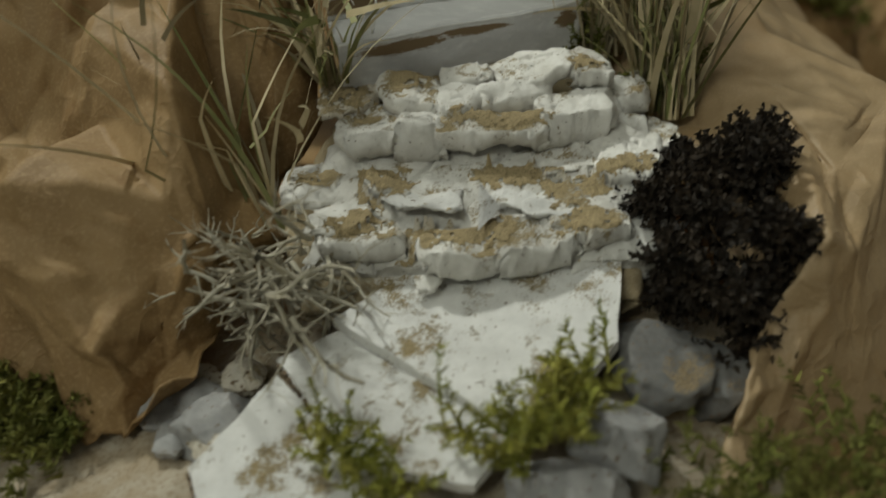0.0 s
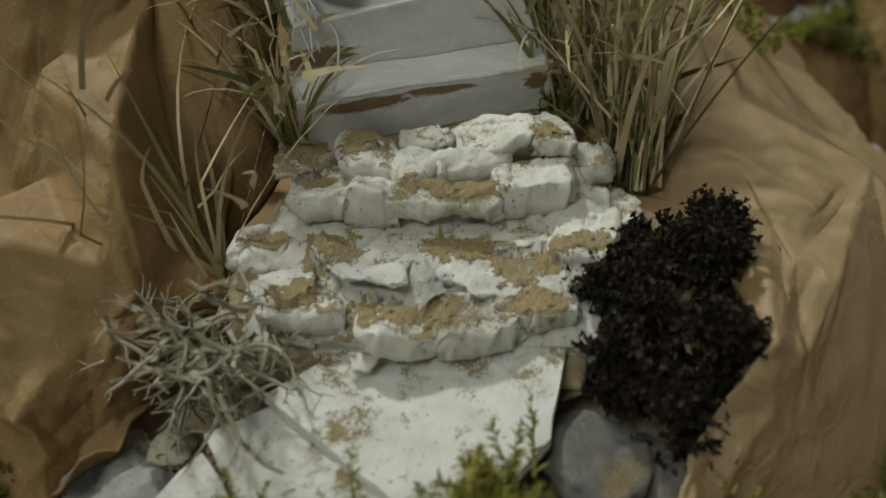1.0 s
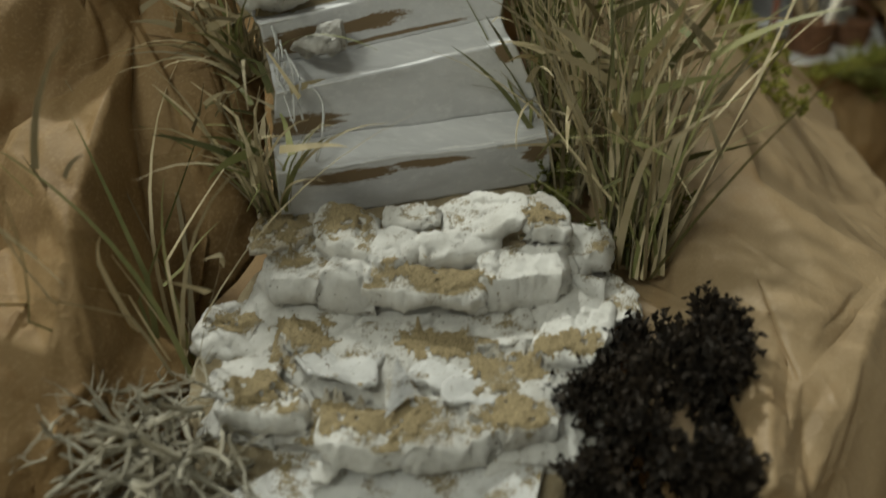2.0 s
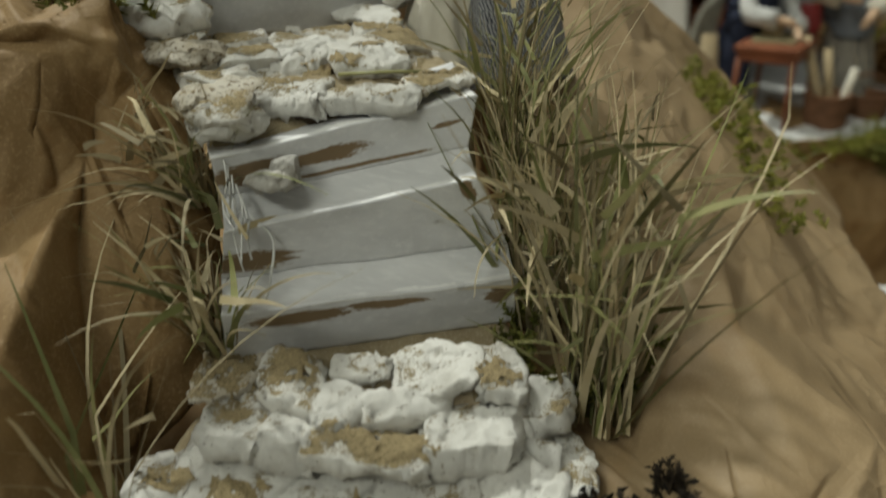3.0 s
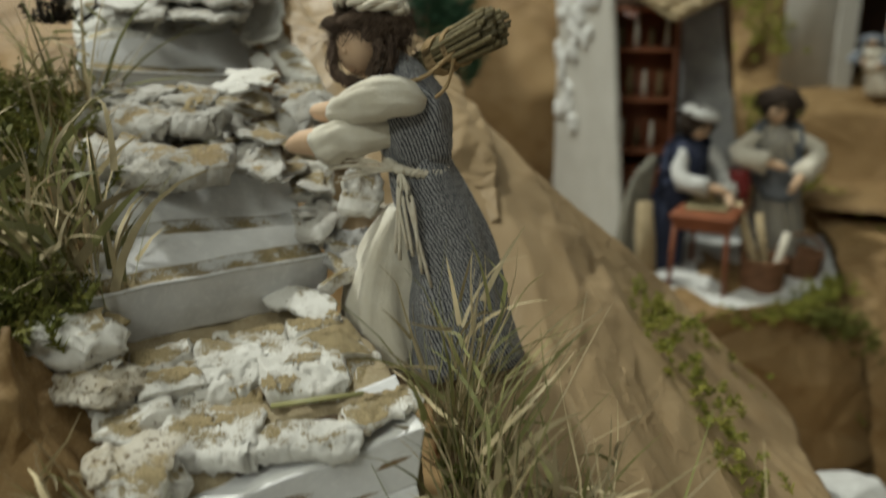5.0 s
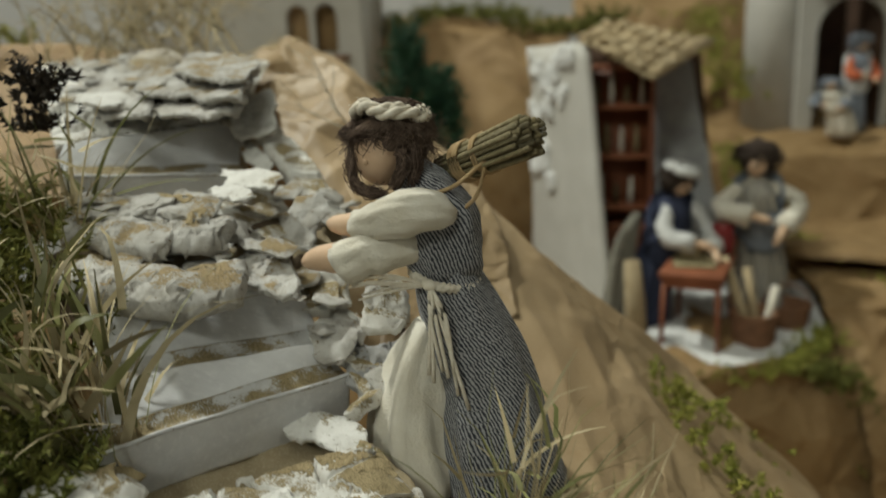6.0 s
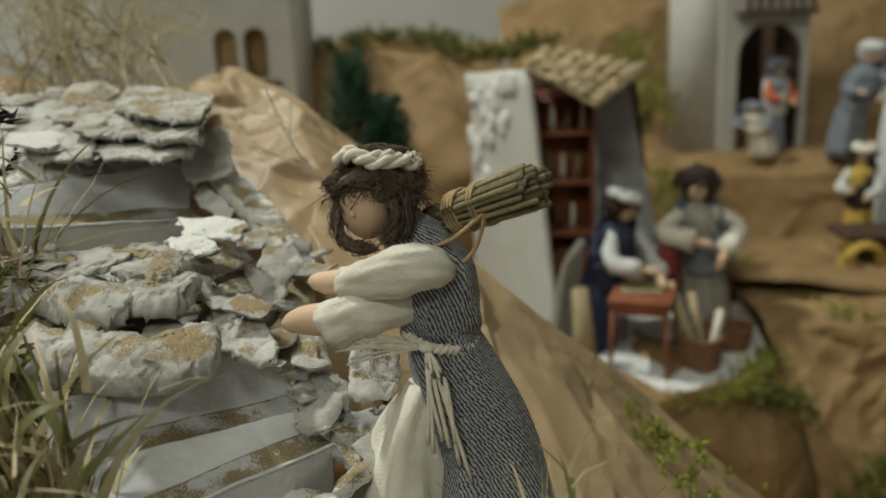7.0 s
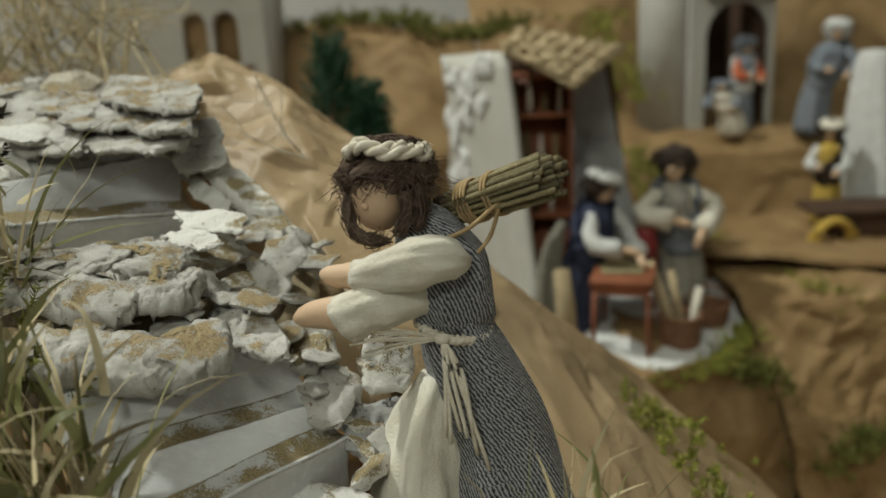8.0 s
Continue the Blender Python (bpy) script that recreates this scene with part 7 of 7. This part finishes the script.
def quad_board(name, corners, thick, material, parent, label="", rough=0.0):
    """A board between four corners (in turn), thick away from its front."""
    c = [Vector(p) for p in corners]
    nrm = (c[1] - c[0]).cross(c[3] - c[0]).normalized()
    bm = bmesh.new()
    n = 16
    g0, g1 = [], []
    for i in range(n + 1):
        for j in range(n + 1):
            p = c[0].lerp(c[1], i / n).lerp(c[3].lerp(c[2], i / n), j / n)
            if rough:
                p += noise.noise_vector(p / 0.03) * rough
            g0.append(bm.verts.new(p))
            g1.append(bm.verts.new(p - nrm * thick))
    for i in range(n):
        for j in range(n):
            a, b, d, e = i * (n + 1) + j, (i + 1) * (n + 1) + j, (i + 1) * (n + 1) + j + 1, i * (n + 1) + j + 1
            bm.faces.new((g0[a], g0[b], g0[d], g0[e]))
            bm.faces.new((g1[e], g1[d], g1[b], g1[a]))
    k = n + 1
    for q in range(n):
        for a, b in ((q, q + 1), (n * k + q + 1, n * k + q)):
            bm.faces.new((g0[a], g0[b], g1[b], g1[a]))
        for a, b in (((q + 1) * k, q * k), (q * k + n, (q + 1) * k + n)):
            bm.faces.new((g0[a], g0[b], g1[b], g1[a]))
    bmesh.ops.recalc_face_normals(bm, faces=bm.faces[:])
    return part(name, bm, material, parent, label)


side_wall = quad_board("side_wall", [(0.040, 1.670, -0.01), (0.155, 1.455, -0.01), (0.1225, 1.53, 0.412), (0.043, 1.675, 0.405)], 0.007, LIME, workshop, "white board side wall", 0.002)
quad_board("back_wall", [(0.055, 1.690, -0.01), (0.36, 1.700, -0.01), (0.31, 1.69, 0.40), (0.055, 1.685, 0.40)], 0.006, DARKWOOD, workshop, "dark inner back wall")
quad_board("stone_wall", [(0.245, 1.66, -0.01), (0.372, 1.64, -0.01), (0.290, 1.655, 0.375), (0.236, 1.66, 0.375)], 0.010, GREYWALL, workshop, "rough grey stone wall, leaning", 0.005)
roof_board = quad_board("roof", [(0.118, 1.525, 0.417), (0.212, 1.470, 0.362), (0.325, 1.640, 0.405), (0.165, 1.70, 0.440)], 0.006, CORK, workshop, "pale cork roof", 0.003)
rng = random.Random(17)
roof = [Vector(p) for p in ((0.118, 1.525, 0.417), (0.212, 1.470, 0.362), (0.325, 1.640, 0.405), (0.165, 1.70, 0.440))]
for i in range(7):
    for j in range(8):
        p = roof[0].lerp(roof[1], (i + 0.4 + rng.random() * 0.3) / 7).lerp(roof[3].lerp(roof[2], (i + 0.5) / 7), (j + 0.2 + rng.random() * 0.4) / 8)
        bm = bmesh.new()
        box(bm, (0.024 * rng.uniform(0.6, 1.2), 0.014, 0.004), Matrix.Translation(p + Vector((0, 0, 0.003))) @ pose(0, 0, 0, rng.gauss(22, 8), rng.gauss(12, 8), 50 + rng.gauss(0, 20)), 0.0008)
        part("shingle", bm, CORK, roof_board)
wall = [Vector(p) for p in ((0.040, 1.670, -0.01), (0.155, 1.455, -0.01), (0.1225, 1.53, 0.412), (0.043, 1.675, 0.405))]
nrm = (wall[1] - wall[0]).cross(wall[3] - wall[0]).normalized()
for k in range(46):
    u, v = rng.random(), 0.48 + 0.52 * rng.random()
    if u > 0.25 + (v - 0.48) * 1.5:
        u *= 0.35
    p = wall[0].lerp(wall[1], u).lerp(wall[3].lerp(wall[2], u), v) + nrm * 0.002
    bm = bmesh.new()
    blob(bm, (0, 0, 0), (0.012 * rng.uniform(0.6, 1.2), 0.004, 0.016 * rng.uniform(0.6, 1.3)), 0, None, 0.35, 0.008, 2)
    bm.transform(Matrix.Translation(p) @ pose(0, 0, 0, 0, rng.gauss(0, 25), -62))
    part("stone_chip", bm, SNOW, side_wall)

# shelf unit of red-brown wood
shelf_unit = thing("shelf_unit", (0.185, 1.60, -0.006), "red-brown wooden shelf unit with pale tools, against the workshop wall", "shelf")
SH = pose(0.170, 1.60, 0, 0, 0, -6)
for x in (-0.055, 0.055):
    bm = bmesh.new()
    box(bm, (0.007, 0.05, 0.375), SH @ Matrix.Translation((x, 0, 0.185)), 0.001)
    part("side_panel", bm, WOOD, shelf_unit)
bm = bmesh.new()
box(bm, (0.11, 0.004, 0.37), SH @ Matrix.Translation((0, 0.026, 0.185)))
part("back_panel", bm, WOOD, shelf_unit)
for z in (0.0, 0.125, 0.155, 0.235, 0.31, 0.368):
    bm = bmesh.new()
    box(bm, (0.104, 0.05, 0.007), SH @ Matrix.Translation((0, 0, z + 0.004)), 0.001)
    part("shelf_board", bm, WOOD, shelf_unit)
bm = bmesh.new()
box(bm, (0.100, 0.004, 0.115), SH @ Matrix.Translation((0, -0.024, 0.068)), 0.001)
cupboard_door = part("cupboard_door", bm, WOOD, shelf_unit)
bm = bmesh.new()
blob(bm, SH @ Vector((0.036, -0.029, 0.07)), (0.003, 0.003, 0.003), sub=2)
part("knob", bm, DARKWOOD, cupboard_door)
for k in range(12):
    z = (0.162, 0.242, 0.317)[k % 3]
    bm = bmesh.new()
    hh = rng.uniform(0.03, 0.052)
    tube(bm, [(SH @ Vector((-0.042 + 0.0075 * k, -0.005, z))), (SH @ Vector((-0.042 + 0.0075 * k, -0.005, z + hh * 0.6))), (SH @ Vector((-0.042 + 0.0075 * k, -0.003, z + hh)))], [0.0042, 0.0035, 0.002], 8)
    tagged(mesh_object("tool", bm, CREAM if k % 2 else REED), "small pale tool standing on a shelf", "tool", "tools on the shelves")

# table with its things
TB = pose(0.275, 1.450, 0, 0, 0, -20)
work_table = thing("work_table", (0.275, 1.450, -0.006), "small red-brown wooden table with thin legs", "table")
bm = bmesh.new()
box(bm, (0.084, 0.135, 0.009), TB @ Matrix.Translation((0, 0, 0.103)), 0.0015)
part("tabletop", bm, WOOD, work_table)
bm = bmesh.new()
box(bm, (0.076, 0.126, 0.014), TB @ Matrix.Translation((0, 0, 0.0925)), 0.001)
part("apron", bm, WOOD, work_table)
for x in (-0.035, 0.035):
    for y in (-0.060, 0.060):
        bm = bmesh.new()
        tube(bm, [TB @ Vector((x, y, 0.090)), TB @ Vector((x * 1.08, y * 1.03, -0.006))], [0.0040, 0.0030], 8)
        part("leg", bm, WOOD, work_table)
bm = bmesh.new()
box(bm, (0.056, 0.085, 0.003), TB @ Matrix.Translation((-0.008, 0.005, 0.1092)) @ pose(0, 0, 0, 0, 0, 12), 0.0008)
tagged(mesh_object("straw_mat", bm, REED), "yellowish straw mat on the table", "mat")
bm = bmesh.new()
box(bm, (0.024, 0.02, 0.022), TB @ Matrix.Translation((-0.014, 0.012, 0.1217)), 0.001)
tagged(mesh_object("small_box", bm, CORK), "small pale box on the table", "box")
bm = bmesh.new()
tube(bm, [TB @ Vector((0.024, 0.048, z)) for z in (0.1075, 0.117, 0.132, 0.146, 0.153)], [0.012, 0.017, 0.018, 0.014, 0.015], 16)
tagged(mesh_object("red_jar", bm, RED), "dark red jar at the back of the table", "jar")
bm = bmesh.new()
tube(bm, [(0.188, 1.424, -0.005), (0.185, 1.427, 0.06), (0.181, 1.432, 0.115)], [0.0155, 0.0145, 0.011], 14, wobble=lambda i, a: 1 + 0.05 * math.sin(5 * a))
tagged(mesh_object("wooden_post", bm, CORK), "pale bare wooden post beside the table", "post")


def basket(place, r, h, label, handle=False):
    ob = thing("basket", place, label, "basket", "baskets at the workshop")
    p = Vector(place)
    n, rows = 28, 7
    for i in range(rows):
        bm = bmesh.new()
        z0 = h * i / rows
        rr = r * (0.85 + 0.15 * i / rows)
        pts = [p + Vector(((rr + 0.0009 * (-1) ** (k + i)) * math.cos(6.28319 * k / n), (rr + 0.0009 * (-1) ** (k + i)) * math.sin(6.28319 * k / n), z0 + h / rows * 0.5)) for k in range(n + 1)]
        tube(bm, pts, h / rows * 0.6, 6, 0, ends=False)
        part("wicker_ring", bm, WICKER, ob)
    bm = bmesh.new()
    tube(bm, [p + Vector((0, 0, 0.001)), p + Vector((0, 0, 0.003))], r * 0.84, 20)
    part("base", bm, WICKER, ob)
    bm = bmesh.new()
    tube(bm, [p + Vector((r * 1.02 * math.cos(6.28319 * k / n), r * 1.02 * math.sin(6.28319 * k / n), h)) for k in range(n + 1)], 0.0028, 6, 0, ends=False)
    part("rim", bm, WICKER, ob)
    if handle:
        bm = bmesh.new()
        tube(bm, [p + Vector((r * math.cos(t), 0, h + r * 0.9 * math.sin(t))) for t in np.linspace(0, math.pi, 14)], 0.002, 6)
        part("handle", bm, WICKER, ob)
    return ob


basket((0.345, 1.418, -0.002), 0.028, 0.045, "round brown wicker basket with sticks in it")
basket((0.408, 1.490, -0.002), 0.032, 0.032, "low brown wicker basket", True)
for k, (dx, dy, top) in enumerate(((0.0, 0.0, (-0.05, 0.05, 0.15)), (0.008, 0.006, (-0.02, 0.03, 0.13)), (-0.006, 0.005, (-0.035, 0.06, 0.14)), (0.012, -0.004, (0.025, 0.02, 0.10)))):
    bm = bmesh.new()
    b = Vector((0.345 + dx, 1.418 + dy, 0.006))
    tube(bm, [b, b + Vector(top) * 0.38, b + Vector(top) * 0.72], 0.0060, 8)
    tagged(mesh_object("stick", bm, CORK if k < 3 else CREAM), "pale peeled stick leaning in the basket", "stick", "sticks in the basket")

FL = [[(0.10, 1.37, -0.010), (0.24, 1.345, -0.008), (0.36, 1.375, -0.008), (0.46, 1.48, -0.010)],
      [(0.10, 1.45, 0.0), (0.24, 1.43, 0.0), (0.36, 1.45, 0.0), (0.47, 1.53, 0.0)],
      [(0.08, 1.58, 0.0), (0.24, 1.58, 0.0), (0.36, 1.58, 0.0), (0.48, 1.60, 0.004)],
      [(0.06, 1.70, 0.0), (0.24, 1.70, 0.0), (0.38, 1.70, 0.0), (0.49, 1.68, 0.0)]]
sheet("fleece_floor", FL, 60, 80, SNOW, 0.003, 0.02, 1.1, thick=0.003, label="white fleece floor of the workshop", category="floor covering", edge=0.006)
moss("moss_clump", along([(0.16, 1.345, -0.015), (0.26, 1.335, -0.02), (0.35, 1.355, -0.018), (0.41, 1.40, -0.012), (0.47, 1.47, -0.012), (0.51, 1.55, -0.03)], 34), MOSS, "green moss along the rim of the workshop terrace", 0.020, 51, per=9, spread=0.012, count=8, leaf=0.008, width=0.0022)
moss("moss_clump", along([(0.40, 1.375, -0.02), (0.45, 1.40, -0.05), (0.50, 1.43, -0.10), (0.53, 1.45, -0.16)], 22), MOSS_DARK, "dark moss hanging down the terrace face", 0.022, 52, per=14, spread=0.018, count=7, leaf=0.009, width=0.0025)
moss("moss_clump", along([(0.55, 1.36, -0.18), (0.58, 1.365, -0.15), (0.62, 1.365, -0.14), (0.67, 1.36, -0.15)], 14), MOSS_DARK, "thick dark moss at the foot of the paper ledge", 0.026, 57, per=18, spread=0.022, count=7, leaf=0.009, width=0.0025)
moss("moss_clump", along([(0.40, 1.80, 0.20), (0.42, 1.78, 0.14), (0.46, 1.76, 0.07), (0.50, 1.74, 0.04)], 12), MOSS, "green moss behind the workshop", 0.026, 53, per=14, spread=0.022, count=7, leaf=0.01, width=0.003)
moss("moss_clump", along([(0.47, 1.76, 0.045), (0.51, 1.74, 0.045), (0.56, 1.49, 0.048), (0.59, 1.47, 0.045), (0.62, 1.455, 0.03)], 12), MOSS, "patches of moss on the paper ledge", 0.018, 54, per=8, spread=0.016, count=6, leaf=0.008, width=0.0025)
moss("moss_clump", along([(-0.36, 2.0, 0.40), (-0.2, 1.98, 0.455), (-0.05, 1.99, 0.46), (0.08, 2.0, 0.42), (0.2, 2.1, 0.45)], 26), MOSS_DARK, "dark moss along the top of the far hill", 0.03, 55, per=14, spread=0.03, count=6, leaf=0.014, width=0.004)
moss("moss_clump", along([(0.46, 2.50, 0.45), (0.47, 2.38, 0.36), (0.50, 2.26, 0.26)], 10), MOSS, "moss trailing down beside the tower", 0.03, 56, per=14, spread=0.03, count=6, leaf=0.014, width=0.004)
pebble("white_rock", (0.385, 1.06, -0.125), (0.05, 0.05, 0.05), 20, "white fluffy lump in the valley", SNOW, 9)


# ---- far buildings ----
def arched_wall(name, width, height, thick, openings, material, parent, m, label=""):
    """A wall with arched openings through it: (centre x, sill z, width, height)."""
    ob_bm = bmesh.new()
    n = 12
    xs = sorted({-width / 2, width / 2, *[c - w / 2 for c, s, w, h in openings], *[c + w / 2 for c, s, w, h in openings]})

    def strip(pts):
        f = [ob_bm.verts.new((x, -thick / 2, z)) for x, z in pts]
        b = [ob_bm.verts.new((x, thick / 2, z)) for x, z in pts]
        ob_bm.faces.new(f)
        ob_bm.faces.new(b[::-1])
        for i in range(len(f)):
            j = (i + 1) % len(f)
            ob_bm.faces.new((f[j], f[i], b[i], b[j]))

    for x0, x1 in zip(xs, xs[1:]):
        hole = [o for o in openings if abs(o[0] - (x0 + x1) / 2) < 1e-6]
        if not hole:
            strip([(x0, 0), (x1, 0), (x1, height), (x0, height)])
            continue
        c, s, w, h = hole[0]
        if s > 0.001:
            strip([(x0, 0), (x1, 0), (x1, s), (x0, s)])
        top = s + h - w / 2
        for i in range(n):
            a0, a1 = math.pi * i / n, math.pi * (i + 1) / n
            strip([(c + w / 2 * math.cos(a1), top + w / 2 * math.sin(a1)), (c + w / 2 * math.cos(a0), top + w / 2 * math.sin(a0)), (c + w / 2 * math.cos(a0), height), (c + w / 2 * math.cos(a1), height)])
    bmesh.ops.remove_doubles(ob_bm, verts=ob_bm.verts[:], dist=0.00005)
    bmesh.ops.recalc_face_normals(ob_bm, faces=ob_bm.faces[:])
    ob_bm.transform(m)
    return part(name, ob_bm, material, parent, label, False)


house = thing("white_house", (-0.40, 1.85, 0.30), "white board house with two arched windows and brown sills", "house")
HM = pose(-0.42, 1.80, 0.26, 0, 0, -4)
arched_wall("front_wall", 0.33, 0.36, 0.012, [(0.045, 0.15, 0.042, 0.085), (0.098, 0.15, 0.042, 0.085)], LIME, house, HM)
bm = bmesh.new()
box(bm, (0.31, 0.006, 0.36), HM @ Matrix.Translation((0, 0.022, 0.18)))
part("inner_panel", bm, KRAFT, house, "brown paper behind the windows")
for x in (-0.159, 0.159):
    bm = bmesh.new()
    box(bm, (0.012, 0.14, 0.36), HM @ Matrix.Translation((x, 0.075, 0.18)))
    part("side_wall", bm, LIME, house)
bm = bmesh.new()
box(bm, (0.135, 0.022, 0.008), HM @ Matrix.Translation((0.072, -0.013, 0.141)), 0.001)
part("window_sill", bm, WICKER, house, "brown window sill")
bm = bmesh.new()
box(bm, (0.36, 0.2, 0.02), HM @ Matrix.Translation((0, 0.06, 0.37)), 0.002)
part("roof", bm, CORK, house)

tower = thing("white_tower", (0.70, 2.27, 0.17), "white board tower with an arched doorway and a dark wooden balcony", "tower")
TM = pose(0.728, 2.262, 0.17, 0, 0, 4)
arched_wall("front_wall", 0.205, 0.62, 0.012, [(0.012, 0.0, 0.150, 0.30)], LIME, tower, TM)
bm = bmesh.new()
box(bm, (0.014, 0.119, 0.62), pose(0.582, 2.297, 0.48, 0, 0, 62))
part("side_wall", bm, LIME, tower)
bm = bmesh.new()
box(bm, (0.012, 0.20, 0.62), TM @ Matrix.Translation((0.096, 0.11, 0.31)))
part("side_wall", bm, LIME, tower)
bm = bmesh.new()
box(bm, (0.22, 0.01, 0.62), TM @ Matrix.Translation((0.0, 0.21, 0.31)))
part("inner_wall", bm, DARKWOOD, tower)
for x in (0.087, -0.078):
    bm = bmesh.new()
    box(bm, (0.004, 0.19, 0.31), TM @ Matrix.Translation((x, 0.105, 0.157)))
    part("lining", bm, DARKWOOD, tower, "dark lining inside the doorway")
balcony = thing("balcony", (0.74, 2.24, 0.475), "dark wooden balcony rail above the arched doorway", "balcony")
bm = bmesh.new()
box(bm, (0.17, 0.05, 0.010), TM @ Matrix.Translation((0.012, -0.032, 0.322)), 0.001)
part("ledge", bm, DARKWOOD, balcony)
for k in range(7):
    bm = bmesh.new()
    box(bm, (0.008, 0.008, 0.06), TM @ Matrix.Translation((-0.060 + 0.024 * k, -0.05, 0.357)), 0.001)
    part("baluster", bm, DARKWOOD, balcony)
bm = bmesh.new()
box(bm, (0.17, 0.012, 0.010), TM @ Matrix.Translation((0.012, -0.05, 0.392)), 0.001)
part("handrail", bm, DARKWOOD, balcony)

# stall with dark top at the edge of the ledge
stall = thing("market_stall", (0.81, 1.78, 0.042), "low dark market stall with an ochre cloth arch", "stall")
bm = bmesh.new()
box(bm, (0.24, 0.10, 0.012), pose(0.815, 1.775, 0.092, 0, 0, -6), 0.002)
part("counter", bm, DARKWOOD, stall)
bm = bmesh.new()
box(bm, (0.19, 0.08, 0.045), pose(0.835, 1.78, 0.064, 0, 0, -6), 0.002)
part("base", bm, DARKWOOD, stall)
bm = bmesh.new()
tube(bm, [Vector((0.690, 1.735, 0.040)) + Vector((0.034 * (1 - math.cos(t)), 0.0, 0.040 * math.sin(t))) for t in np.linspace(0.0, 3.0, 20)], [(0.008, 0.013)] * 20, 10)
part("cloth_arch", bm, OCHRE, stall, "ochre cloth arch")
bm = bmesh.new()
tube(bm, spline([(0.890, 1.90, 0.040), (0.887, 1.90, 0.15), (0.882, 1.905, 0.26), (0.880, 1.91, 0.345), (0.881, 1.91, 0.365)], 18), [0.078 - 0.0030 * k for k in range(16)] + [0.022, 0.008], 40, 0,
     wobble=lambda i, a: 1 + 0.07 * math.sin(5 * a + 0.1 * i) + 0.05 * math.sin(9 * a + 1), side=(0, 1, 0))
tagged(mesh_object("draped_cloth", bm, WHITECLOTH), "white cloth draped over a tall form behind the stall", "cloth")


# ---- cypress ----
def cypress(base, height, radius, label, seed):
    rng = random.Random(seed)
    ob = thing("cypress", base, label, "tree")
    b = Vector(base)
    bm = bmesh.new()
    tube(bm, [b - Vector((0, 0, 0.60)), b, b + Vector((0, 0, height * 0.7))], [0.007, 0.005, 0.0015], 8)
    part("trunk", bm, WICKER, ob)
    verts, faces = [], []
    for k in range(230):
        f = rng.random() ** 0.8
        a = rng.uniform(0, 6.283)
        r = radius * (1 - f) ** 0.7 * rng.uniform(0.3, 1.0) * (0.6 + min(1, f * 4) * 0.4)
        p = b + Vector((math.cos(a) * r, math.sin(a) * r, height * f * 0.92))
        sprig(verts, faces, p, (math.cos(a) * 0.45, math.sin(a) * 0.45, 1.0), 0.034, rng, 0.011, 0.0016, 8, 0.25)
    c = from_arrays("crown", verts, faces, NEEDLE)
    c.parent = ob
    c.matrix_parent_inverse = ob.matrix_world.inverted()
    return ob


cypress((-0.105, 1.330, 0.29), 0.145, 0.038, "dark green artificial cypress behind the ridge", 61)
cypress((-0.065, 1.320, 0.28), 0.095, 0.030, "small dark green artificial cypress behind the ridge", 62)
